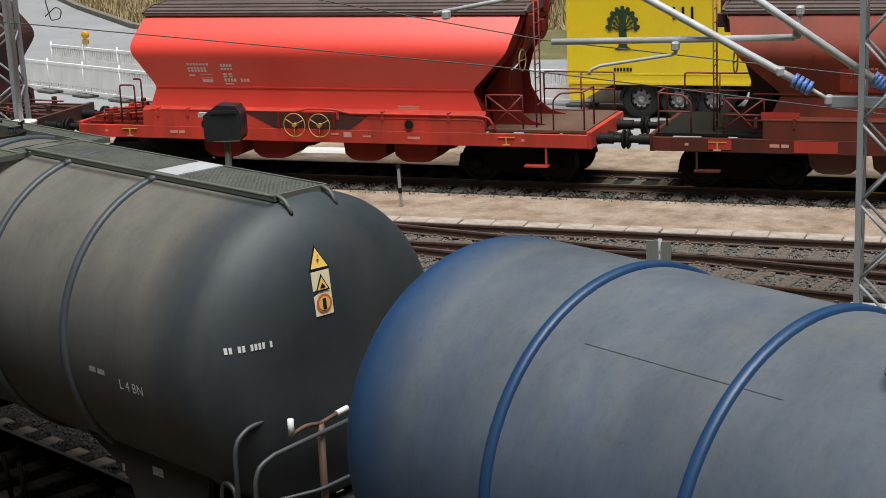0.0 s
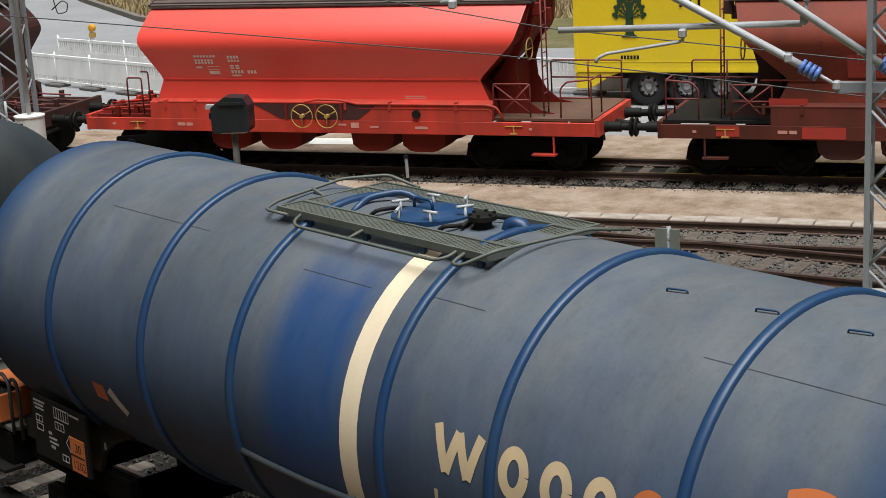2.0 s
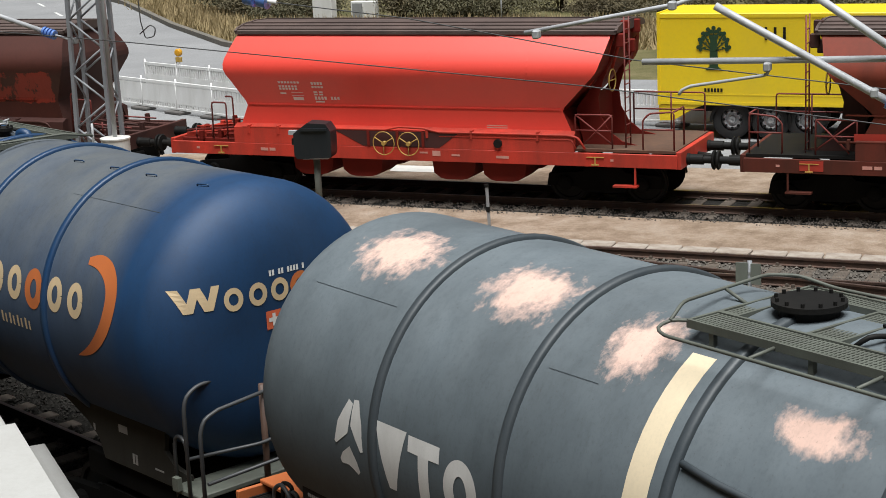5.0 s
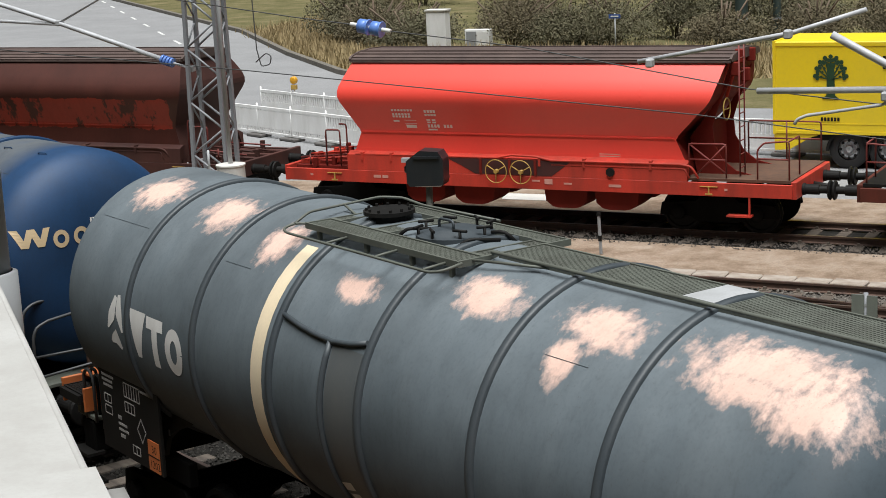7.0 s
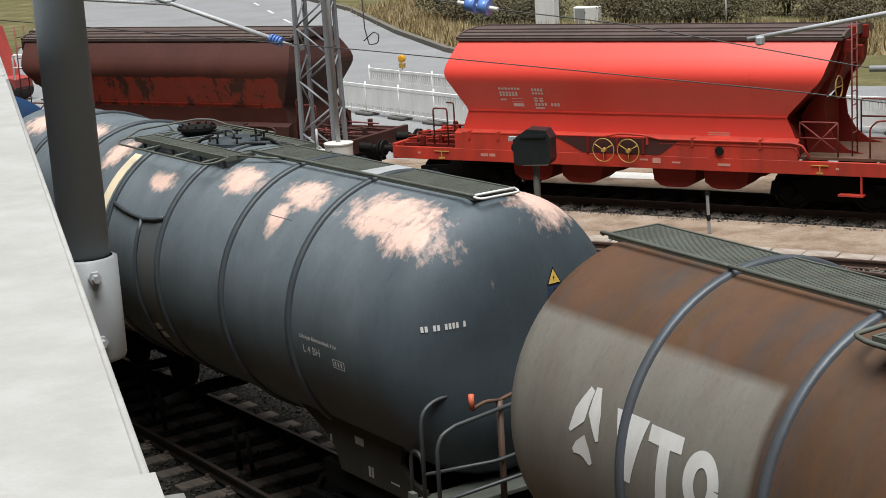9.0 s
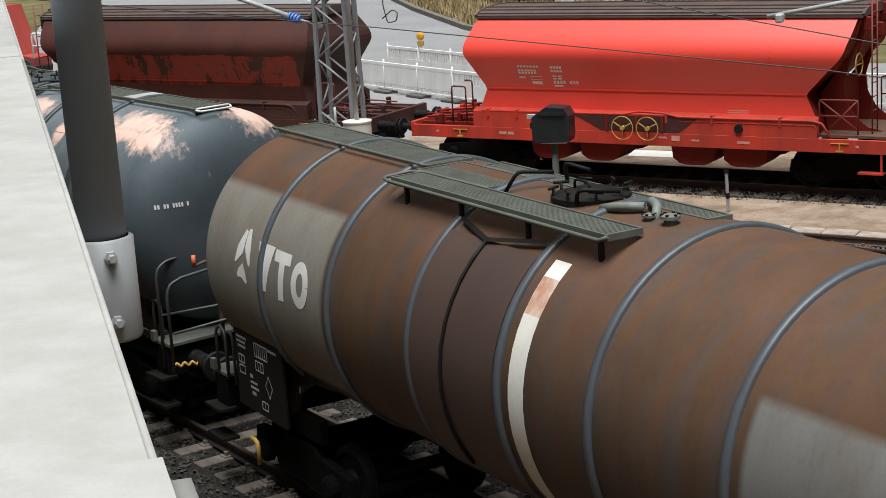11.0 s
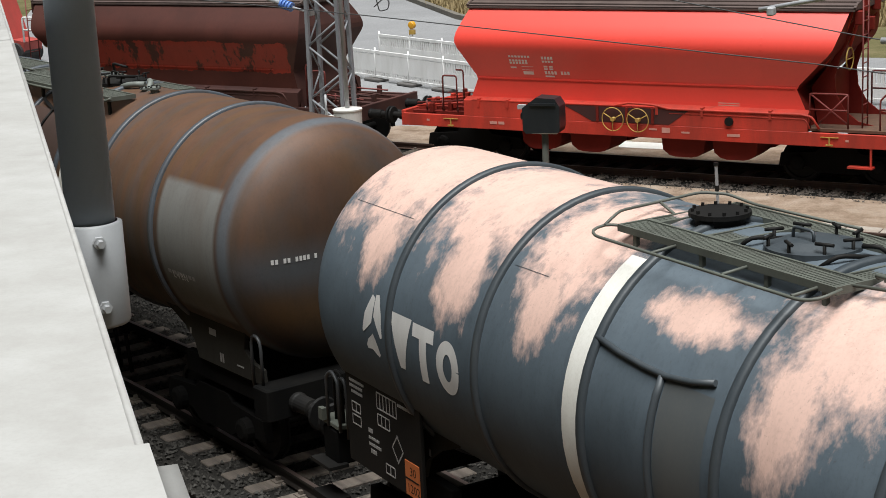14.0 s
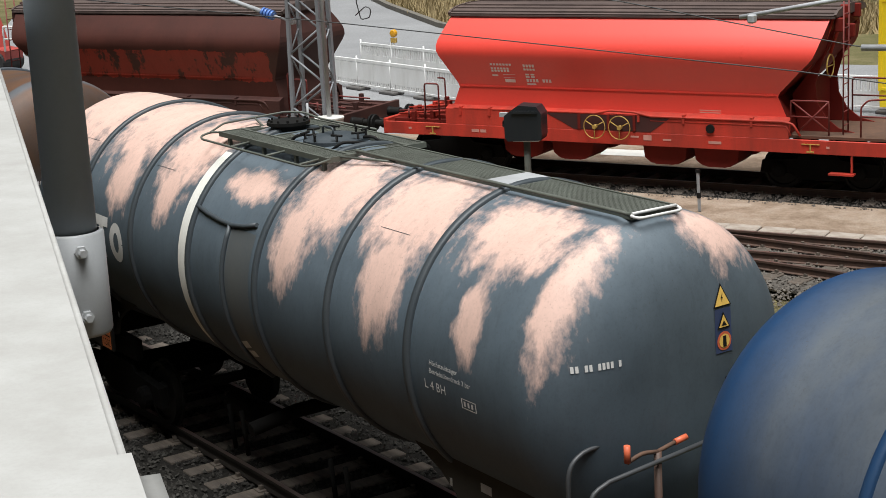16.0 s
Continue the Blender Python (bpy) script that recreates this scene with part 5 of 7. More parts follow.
def brown_extras(w):
    zt = ZT
    logo(w, -4.86, -3.5)
    walkway(w, -5.95, -4.15, -0.32, 0.25, zt + 0.01, M["grate"])
    walkway(w, -4.12, -2.15, -0.32, 0.25, zt + 0.01, M["grate"])
    p = part("top_platform", bmesh_grate([(-1.95, 1.9, -0.9, -0.5, zt), (-1.75, 2.05, 0.1, 0.38, zt), (-2.1, -0.65, -0.5, 0.1, zt)]), M["grate"], w)
    for x in (-1.7, -0.6, 0.6, 1.75):
        for y in (-0.85, 0.3):
            part("platform_leg", boxes((x - 0.022, x + 0.022, y - 0.02, y + 0.02, AXIS_Z + math.sqrt(R_T ** 2 - y ** 2) - 0.01, zt - 0.04)), M["black"], p)
    part("guard_rail", tubes([[(-1.9, -0.5, zt), (-2.15, -0.55, zt - 0.01), (-2.15, -0.88, zt - 0.03), (-1.95, -0.94, zt - 0.03), (1.85, -0.94, zt - 0.04), (1.92, -0.9, zt)]], 0.02, 6), M["grate"], p)
    hatch(w, 0.42, M["black"], 8, 0.34)
    valve(w, 1.9, -0.2, M["grate_pale"], 0.6)
    valve(w, 1.62, -0.22, M["grate_pale"], 0.45)
    part("vent_pipe", tubes([[(0.95, -0.25, AXIS_Z + 1.54), (1.2, -0.25, AXIS_Z + 1.6), (1.4, -0.1, AXIS_Z + 1.6)], [(1.35, 0.05, AXIS_Z + 1.5), (1.35, 0.0, AXIS_Z + 1.64), (1.6, -0.1, AXIS_Z + 1.64), (1.66, -0.2, AXIS_Z + 1.5)]], 0.045, 10), M["grate_pale"], w)
    for pth in ([(-0.5, -0.4, 1.5), (-0.4, -0.3, 1.72), (-0.2, 0.0, 1.7)], [(-0.4, 0.3, 1.5), (-0.3, 0.2, 1.75), (0.0, 0.3, 1.7)], [(0.6, -0.3, 1.5), (0.7, -0.35, 1.7), (0.9, 0, 1.66)]):
        part("lever", tubes([[(a_, b_, AXIS_Z + c_) for a_, b_, c_ in pth]], 0.022, 6), M["black"], w)
    bm = bmesh.new()
    shell_block(bm, -0.56, 0.97, -50, 51, R_T + 0.03)
    part("insulated_panel", bm, M["panel_brown"], w, "dark brown panel between two rings")
    bm = bmesh.new()
    shell_ribbon(bm, [(-0.5, 56), (0.12, 50.5), (0.98, 56)], 0.05, R_T + 0.06)
    part("rain_gutter", bm, M["black"], w)
    part("down_pipe", tubes([[on_shell(0.12 - 0.001 * (50 - a_), a_, R_T + 0.05) for a_ in range(50, -45, -8)]], 0.018, 8), M["black"], w)
    bm = bmesh.new()
    shell_block(bm, 1.2, 1.45, 45, 52), shell_block(bm, 1.2, 1.45, -48, 31)
    part("stripe", bm, M["stripe_white"], w, "white band, worn through to rust")
    bm = bmesh.new()
    shell_block(bm, 1.2, 1.45, 31, 45)
    part("stripe", bm, M["stripe_rust"], w, "white band, worn through to rust")
    end_number(w, -1.08, -0.06, pitch=0.052)
    bm = bmesh.new()
    text_rows(bm, 4.5, 5.3, -13, 1, 2.4, 1.8, 12)
    part("pressure_marking", bm, M["grey_mark"], w, "small faded marks on the flank")
    shell_words(w, "L 4 BN", 4.62, -17, 0.14, "class_words", "faded white tank class marking")
    side_board(w, -5.6, -4.2, 1.1, 2.1, False)
    end_rails(w, -1)
    part("yellow_lever", tubes([[(-5.2, -1.4, 0.75), (-5.0, -1.4, 0.75), (-5.0, -1.4, 0.45)]], 0.03, 6), M["yellow_metal"], w)


def grey_extras(w):
    zt = ZT
    walkway(w, 1.7, 6.0, -0.34, 0.32, zt + 0.03, M["grate"])
    part("step_plate", boxes((4.0, 4.4, -0.3, 0.28, zt + 0.034, zt + 0.05)), M["steel"], w)
    for y in (-0.3, 0.25):
        part("end_hook", tubes([[(6.0, y, zt + 0.03), (6.12, y, zt), (6.2, y, zt - 0.12)]], 0.02, 6), M["grate"], w)
    part("top_platform", bmesh_grate([(-1.5, 1.68, -0.82, -0.45, zt), (-1.5, 1.68, 0.42, 0.7, zt), (1.3, 1.68, -0.45, 0.42, zt)]), M["grate"], w)
    hatch(w, 0.2, M["black"], 6, 0.36)
    end_number(w, -1.28, 0.32, pitch=0.037)
    warning_stack(w, -0.235, 0.84, False, 0.7)
    bm = bmesh.new()
    text_rows(bm, 4.45, 4.75, -3, 1, 2.4, 1.8, 5)
    part("pressure_marking", bm, M["grey_mark"], w, "small faded marks on the flank")
    shell_words(w, "L 4 BN", 4.95, -8, 0.14, "class_words", "faded white tank class marking")
    end_rails(w, 1, False, M["white_mark"])


M["panel_brown"] = paint("dark_brown_panel", (0.075, 0.045, 0.036), (0.045, 0.03, 0.026), 0.7, 0.55, 1.0)
M["stripe_rust"] = paint("rusty_stripe_paint", (0.4, 0.17, 0.09), (0.7, 0.66, 0.6), 0.7, 0.55, 5)
PITCH = 14.5
A0 = 18.7
grey_wagon = tank_wagon("olive grey tank wagon with dusty shell and roof walkway", A0 + 0.12, M["tank_grey_olive"], M["ring_grey"], (-4.2, -2.5, -0.8, 0.9, 2.46, 4.04), None, grey_extras)
blue_wagon = tank_wagon("dusty blue tank wagon with cream band and orange sweep", A0 - PITCH, M["tank_blue"], M["ring_blue"], (-4.3, -2.5, -1.0, 1.08, 2.35, 4.12), (0.56, 0.79, 69, M["stripe"]), blue_extras)
slate_wagon = tank_wagon("slate grey tank wagon with pink primer showing on top", A0 - 2 * PITCH, M["tank_vtg_one"], M["ring_grey"], (-4.16, -2.5, -0.8, 0.86, 2.62, 4.23), (-1.2, -0.97, 60, M["stripe"]), vtg_extras(True))
brown_wagon = tank_wagon("rust brown tank wagon with blue grey rings", A0 - 3 * PITCH, M["tank_brown"], M["ring_steel"], (-4.11, -2.4, -0.62, 1.03, 2.44, 4.19), None, brown_extras, 5.68)
peeling_wagon = tank_wagon("slate grey tank wagon with broad patches of pink primer", A0 - 4 * PITCH, M["tank_vtg_two"], M["ring_grey"], (-4.15, -2.46, -0.73, 1.02, 2.65, 4.22), (-1.03, -0.8, 60, M["stripe_white"]), vtg_extras(False), 5.72)
last_wagon = tank_wagon("blue tank wagon at the tail of the view", A0 - 5 * PITCH - 0.2, M["tank_blue"], M["ring_blue"], (-4.3, -2.5, -1.0, 1.08, 2.35, 4.12), (0.56, 0.79, 69, M["stripe"]), blue_extras)


# ---- parked hopper wagons ----
def hopper_wagon(label, x, body_m, dark_m, sill_m, plat_m, wheel_m, mirrored=False, marks=None):
    w = thing("hopper_wagon", label, "hopper wagon", "parked hopper wagons", m=pose(x, RED_Y, 0))
    s = -1 if mirrored else 1
    levels = [(3.86, 0.97, -4.55, 4.85), (3.45, 1.29, -4.7, 4.76), (3.25, 1.42, -4.77, 4.7), (3.12, 1.475, -4.79, 4.66), (3.0, 1.495, -4.78, 4.6), (2.88, 1.475, -4.73, 4.5), (2.7, 1.405, -4.63, 4.3),
              (2.2, 1.205, -4.37, 3.78), (2.1, 1.185, -4.34, 3.72), (1.65, 1.25, -4.5, 3.95), (1.2, 1.3, -4.6, 4.0)]
    # ends take dark_m, on the red wagon a red with shade painted in
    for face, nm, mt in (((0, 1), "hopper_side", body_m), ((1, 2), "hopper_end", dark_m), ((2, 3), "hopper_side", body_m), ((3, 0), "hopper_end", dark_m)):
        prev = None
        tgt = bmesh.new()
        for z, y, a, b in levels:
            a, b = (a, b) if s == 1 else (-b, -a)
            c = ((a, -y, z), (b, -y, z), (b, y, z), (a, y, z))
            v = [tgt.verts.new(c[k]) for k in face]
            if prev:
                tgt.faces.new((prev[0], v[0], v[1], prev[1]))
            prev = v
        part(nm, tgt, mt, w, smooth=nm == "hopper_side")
    part("fold_seam", boxes((-4.3, 3.7, -1.215, -1.17, 2.12, 2.15)), body_m, w)
    for vx in (-2.4, 0.6, 3.0):
        bm = bmesh.new()
        prev = None
        for z, y, _, _ in levels[:8]:
            v = [bm.verts.new((vx * s + o, -y - 0.006, z)) for o in (-0.012, 0.012)]
            if prev:
                bm.faces.new((prev[0], v[0], v[1], prev[1]))
            prev = v
        part("plate_joint", bm, body_m, w)
    # stiff web under the sloping end, down to the deck
    for q in (-0.75, 0.75):
        bm = bmesh.new()
        prism(bm, [(s * u_, v_) for u_, v_ in ((4.72, 3.45), (4.4, 2.75), (3.9, 2.1), (4.05, 1.3), (5.3, 1.3), (4.95, 1.38), (4.66, 1.6), (4.46, 1.95), (4.42, 2.35), (4.56, 2.8), (4.78, 3.25), (4.88, 3.6))], q - 0.02, q + 0.02)
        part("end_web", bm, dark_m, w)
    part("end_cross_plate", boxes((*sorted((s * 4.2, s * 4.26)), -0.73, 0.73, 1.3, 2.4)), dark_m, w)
    # curved roof with its ribs
    a, b = (-4.62, 4.95) if s == 1 else (-4.95, 4.62)
    prof = [(-1.02, 3.8), (-1.04, 3.86), (-0.92, 3.93), (-0.6, 3.99), (0, 4.02), (0.6, 3.99), (0.92, 3.93), (1.04, 3.86), (1.02, 3.8)]
    bm = bmesh.new()
    prism(bm, prof, a, b, "yz")
    roof = part("roof", bm, M["roof"], w)
    for y0, z0 in ((-0.98, 3.895), (-0.78, 3.957), (-0.5, 4.0), (0.5, 4.0)):
        part("roof_rib", boxes((a - 0.02, b + 0.02, y0 - 0.02, y0 + 0.02, z0 - 0.015, z0 + 0.025)), M["roof"], roof)
    part("roof_edge", boxes((a, b, -1.075, -1.03, 3.79, 3.83)), M["roof"], roof)
    for e in (a, b):
        bm = bmesh.new()
        prism(bm, [(y * 1.02, z + 0.02) for y, z in prof], e - 0.03, e + 0.03, "yz")
        part("roof_end", bm, M["roof"], roof)
    # sills, deck, chutes
    for q in (-1, 1):
        part("sill", boxes((-6.4, 6.4, q * 1.42 - 0.04, q * 1.42 + 0.04, 0.92, 1.22), bevel=0.008), sill_m, w)
        x0, x1 = (-4.62, 4.05) if s == 1 else (-4.05, 4.62)
        bm = bmesh.new()
        prism(bm, [(q * 1.27, 1.68), (q * 1.445, 1.6), (q * 1.455, 1.225), (q * 1.4, 1.215), (q * 1.22, 1.64)], x0, x1, "yz")
        part("skirt", bm, sill_m, w)
        part("headstock", boxes((q * 6.42 - 0.06, q * 6.42 + 0.06, -1.4, 1.4, 0.9, 1.28), bevel=0.01), sill_m, w)
    part("deck", boxes((4.0 * s if s == 1 else -6.36, 6.36 if s == 1 else -4.0, -1.38, 1.38, 1.24, 1.3)), plat_m, w)
    e = -s
    for q in (-0.95, -0.3, 0.3, 0.95):
        part("end_beam", boxes((*sorted((e * 4.55, e * 6.36)), q - 0.09, q + 0.09, 1.1, 1.24), bevel=0.01), dark_m, w)
    for k, (u_, y_, h_) in enumerate(((4.8, -1.0, 0.3), (5.0, -0.6, 0.42), (5.3, -0.95, 0.22), (5.55, -0.4, 0.34), (5.75, -1.1, 0.2), (5.95, -0.7, 0.26), (6.15, -0.2, 0.2), (5.2, 0.3, 0.35), (5.8, 0.6, 0.3))):
        part("brake_fitting", boxes((e * u_ - 0.05, e * u_ + 0.05, y_ - 0.06, y_ + 0.06, 1.2, 1.24 + h_), bevel=0.012), sill_m if k % 2 else dark_m, w)
    for z_, y_ in ((1.42, -0.98), (1.5, -0.5), (1.38, 0.4)):
        part("brake_shaft", tubes([[(e * 4.6, y_, z_ + 0.06), (e * 6.25, y_, z_ - 0.08)]], 0.026, 6), sill_m, w)
    for cx in (-2.6, -1.3, 1.05, 2.3):
        for q in (-1, 1):
            bm = bmesh.new()
            prism(bm, [(cx - 0.55, 1.0), (cx + 0.55, 1.0), (cx + 0.5, 0.62), (cx + 0.34, 0.5), (cx + 0.2, 0.47), (cx - 0.2, 0.47), (cx - 0.34, 0.5), (cx - 0.5, 0.62)], q * 0.35, q * 1.25)
            part("discharge_chute", bm, dark_m, w)
    bm = bmesh.new()
    sk = lambda z: -1.462 + (z - 1.225) * 0.027
    vs = [bm.verts.new((px, sk(pz), pz)) for px, pz in ((-1.9, 1.595), (1.3, 1.595), (1.1, 1.45), (0.8, 1.24), (-1.15, 1.24), (-1.5, 1.42))]
    bm.faces.new(vs)
    part("gear_plate", bm, M["gear_dark"], w)
    for px in (-1.0, -0.25, 0.4):
        part("gear_bracket", boxes((px - 0.03, px + 0.03, -1.49, -1.32, 1.25, 1.6)), dark_m, w)
    # hand wheels
    for cx in (-0.58, 0.05):
        hw = part("hand_wheel", tubes([], 0.02), M["yellow_metal"], w)
        bm = bmesh.new()
        tube(bm, [(cx + 0.27 * math.cos(i * math.tau / 24), -1.53, 1.32 + 0.27 * math.sin(i * math.tau / 24)) for i in range(24)], 0.0115, 6, True)
        for i in range(3):
            t = i * math.tau / 3 + 0.5
            tube(bm, [(cx, -1.53, 1.32), (cx + 0.27 * math.cos(t), -1.53, 1.32 + 0.27 * math.sin(t))], 0.012, 6)
        tube(bm, [(cx, -1.56, 1.32), (cx, -1.38, 1.32)], 0.05, 10)
        bm.to_mesh(hw.data)
        bm.free()
    # pipe along the side
    part("side_pipe", tubes([[(-4.4, -1.42, 1.6), (-2.8, -1.43, 1.62), (-0.6, -1.43, 1.62), (-0.2, -1.45, 1.7), (0.4, -1.45, 1.68), (0.8, -1.45, 1.6), (3.9 * 1, -1.45, 1.6), (4.15, -1.45, 1.56), (4.3, -1.42, 1.3)]], 0.028, 6), sill_m, w)
    part("side_pipe", tubes([[(0.8, -1.44, 1.5), (4.0, -1.44, 1.5), (4.1, -1.44, 1.3)]], 0.02, 6), sill_m, w)
    for px in (0.5, 1.6, 3.2, -3.4, -4.2):
        part("pipe_clip", boxes((px - 0.03, px + 0.03, -1.47, -1.3, 1.46, 1.66)), sill_m, w)
    # small side boxes, lamp iron, yellow hooks
    part("tail_lamp_box", lathe([(-1.5, 0), (-1.5, 0.1), (-1.3, 0.1), (-1.3, 0)], "y", 12, None, (2.25, 0, 1.38)), M["black"], w)
    for hx in (-5.0, 4.55):
        part("tow_hook", boxes((hx - 0.2, hx + 0.2, -1.485, -1.46, 1.125, 1.14), (hx - 0.014, hx + 0.014, -1.49, -1.46, 0.98, 1.125), (hx - 0.08, hx + 0.08, -1.5, -1.46, 0.95, 0.98)), M["yellow_metal"], w)
    # end railings and ladder
    e = s
    for pth in ([(4.05, -1.3, 1.3), (4.05, -1.3, 2.05), (4.9, -1.3, 2.05), (4.9, -1.3, 1.3)], [(4.05, -1.3, 1.7), (4.9, -1.3, 1.7)], [(6.3, -1.3, 1.3), (6.3, -1.3, 2.15), (5.75, -1.3, 2.1), (5.6, -1.3, 1.95), (5.6, -1.3, 1.3)],
                [(6.3, -1.3, 1.75), (5.6, -1.3, 1.75)], [(6.3, 1.3, 1.3), (6.3, 1.3, 2.2), (4.6, 1.3, 2.2), (4.6, 1.3, 1.3)], [(6.3, 1.3, 1.8), (4.6, 1.3, 1.8)], [(6.3, -1.3, 2.15), (6.3, -0.5, 2.15), (6.3, -0.5, 1.3)], [(5.5, 1.3, 1.3), (5.5, 1.3, 2.2)],
                [(4.05, -1.3, 2.05), (4.9, -1.3, 1.4)], [(4.9, -1.3, 2.05), (4.2, -1.3, 1.35)]):
        part("end_railing", tubes([[(px * e, py, pz) for px, py, pz in pth]], 0.02, 6), M["red_bar"], w)
    bm = tubes([[(5.15 * e, -1.1, 1.3), (5.15 * e, -1.1, 4.2)], [(5.15 * e, -0.75, 1.3), (5.15 * e, -0.75, 4.2)]], 0.018, 6)
    for i in range(9):
        tube(bm, [(5.15 * e, -1.1, 1.5 + i * 0.3), (5.15 * e, -0.75, 1.5 + i * 0.3)], 0.013, 6)
    part("ladder", bm, M["red_bar"], w)
    bm = bmesh.new()
    tube(bm, [(4.75 * e, -0.75 + 0.24 * math.cos(i * math.tau / 20), 2.75 + 0.24 * math.sin(i * math.tau / 20)) for i in range(20)], 0.018, 6, True)
    tube(bm, [(4.75 * e, -0.99, 2.75), (4.75 * e, -0.51, 2.75)], 0.013, 6)
    part("brake_wheel", bm, M["yellow_metal"], w)
    for y0, z0 in ((-0.95, 3.5), (-0.6, 3.75), (-0.2, 3.3), (0.2, 3.7)):
        part("roof_gear", boxes((min(4.9 * e, 5.1 * e), max(4.9 * e, 5.1 * e), y0, y0 + 0.12, z0, z0 + 0.3), bevel=0.02), dark_m, w)
    for pth in ([(4.9, -0.9, 3.9), (4.6, -0.9, 3.1), (4.2, -0.9, 2.6)], [(5.0, -0.5, 4.0), (4.7, -0.6, 3.0)]):
        part("roof_lever", tubes([[(px * e, py, pz) for px, py, pz in pth]], 0.04, 6), sill_m, w)
    for pth in ([(-4.95, -1.2, 1.25), (-4.95, -1.2, 2.15), (-5.35, -1.2, 2.15), (-5.35, -1.2, 1.25)], [(-4.75, -1.2, 1.25), (-4.75, -1.2, 2.3), (-4.95, -1.2, 2.3)], [(-6.3, -0.9, 1.4), (-5.0, -0.9, 1.5), (-4.4, -0.9, 1.6)],
                [(-5.9, -1.1, 1.25), (-5.9, -1.1, 1.5)], [(-5.5, -1.0, 1.25), (-5.5, -1.0, 1.55)], [(-6.2, 0.4, 1.45), (-4.6, 0.4, 1.5)]):
        part("end_fitting", tubes([[(px * e, py, pz) for px, py, pz in pth]], 0.022, 6), M["red_bar"], w)
    part("side_step", boxes((5.45 * e - 0.02, 5.45 * e + 0.02, -1.45, -1.4, 0.5, 0.95), (min(4.95 * e, 5.5 * e), max(4.95 * e, 5.5 * e), -1.5, -1.3, 0.48, 0.52)), sill_m, w)
    bogie(w, -4.6, wheel_m), bogie(w, 4.6, wheel_m)
    buffers(w, 6.48, M["black"])
    # markings as plain bars
    if marks:
        rng = random.Random(11)
        ox, mm = marks
        bm = bmesh.new()
        sl = (1.47 - 1.2) / (2.88 - 2.15)

        def mark(x0, x1, z0, z1):
            f = lambda z: -(1.2 + (z - 2.15) * sl) - 0.006
            vs = [bm.verts.new(p) for p in ((x0, f(z0), z0), (x1, f(z0), z0), (x1, f(z1), z1), (x0, f(z1), z1))]
            bm.faces.new(vs)
        for j, (zz, n) in enumerate(((2.72, 7), (2.62, 6), (2.56, 6))):
            for i in range(n):
                mark(ox + i * 0.085, ox + i * 0.085 + 0.06, zz - 0.05, zz)
        mark(ox + 0.3, ox + 0.62, 2.44, 2.45), mark(ox + 0.3, ox + 0.62, 2.36, 2.37), mark(ox + 0.32, ox + 0.6, 2.25, 2.33), mark(ox, ox + 0.16, 2.4, 2.44)
        for i in range(4):
            mark(ox + 0.88 + i * 0.08, ox + 0.94 + i * 0.08, 2.64, 2.71)
            mark(ox + 0.88 + i * 0.08, ox + 0.94 + i * 0.08, 2.56, 2.61)
        for zz in (2.48, 2.42):
            mark(ox + 0.9, ox + 1.0, zz - 0.04, zz), mark(ox + 1.04, ox + 1.14, zz - 0.04, zz)
        for i in range(8):
            if i != 4:
                mark(ox + 0.9 + i * 0.085, ox + 0.96 + i * 0.085, 2.27, 2.35)
        mark(ox + 0.9, ox + 1.14, 2.2, 2.24)
        part("side_marks", bm, mm, w, "small pale marks as plain bars")
        bm = bmesh.new()
        for x0, x1, z0, z1 in ((2.0, 2.5, 1.78, 1.8), (2.0, 2.5, 1.73, 1.75), (2.2, 2.5, 1.04, 1.1), (0.3, 0.5, 1.1, 1.14), (0.62, 0.82, 1.05, 1.17), (1.1, 1.3, 1.06, 1.1), (-3.9, -3.7, 1.05, 1.12), (-3.66, -3.5, 1.05, 1.12), (-5.7, -5.62, 1.05, 1.1), (4.9, 4.97, 1.05, 1.1)):
            box(bm, x0, x1, -1.466, -1.462, z0, z1)
        tagged(part("sill_marks", bm, M["sill_mark"], w), kind="stuff")
    return w


red = hopper_wagon("bright red bogie hopper wagon with dark roof", -16.2, M["red"], M["hopper_shade"], M["red_sill"], M["rusty"], M["dark"], marks=(-3.35, M["pale_red_mark"]))
old = hopper_wagon("faded brownish red hopper wagon with fresh red patches", -1.95, M["rust_red"], M["brown_wagon"], M["rust_sill"], M["black"], M["dark"], True, marks=(-2.3, M["pale_red_mark"]))
brown = hopper_wagon("old brown hopper wagon with scraped red patches", -30.45, M["brown_patchy"], M["brown_wagon"], M["brown_wagon"], M["black"], M["dark"], True)
for x0, x1, z0, z1 in ((-4.1, -3.3, 1.58, 1.78), (-3.0, -2.2, 1.3, 1.6), (-3.4, -2.5, 0.95, 1.2), (-5.2, -4.7, 0.98, 1.2), (-2.5, -1.4, 2.2, 2.7), (0.2, 0.8, 2.6, 2.8)):
    yy = -1.47 if z1 < 1.3 else (-1.36 if z1 < 1.7 else -1.26)
    bm = bmesh.new()
    f = lambda z: -(1.2 + (z - 2.15) * 0.27 / 0.73) - 0.006 if z > 1.9 else (-1.472 if z < 1.25 else -1.36)
    vs = [bm.verts.new(p) for p in ((x0, f(z0), z0), (x1, f(z0), z0), (x1, f(z1), z1), (x0, f(z1), z1))]
    bm.faces.new(vs)
    part("touch_up_patch", bm, M["bright_red"], old, "fresh red paint patch")

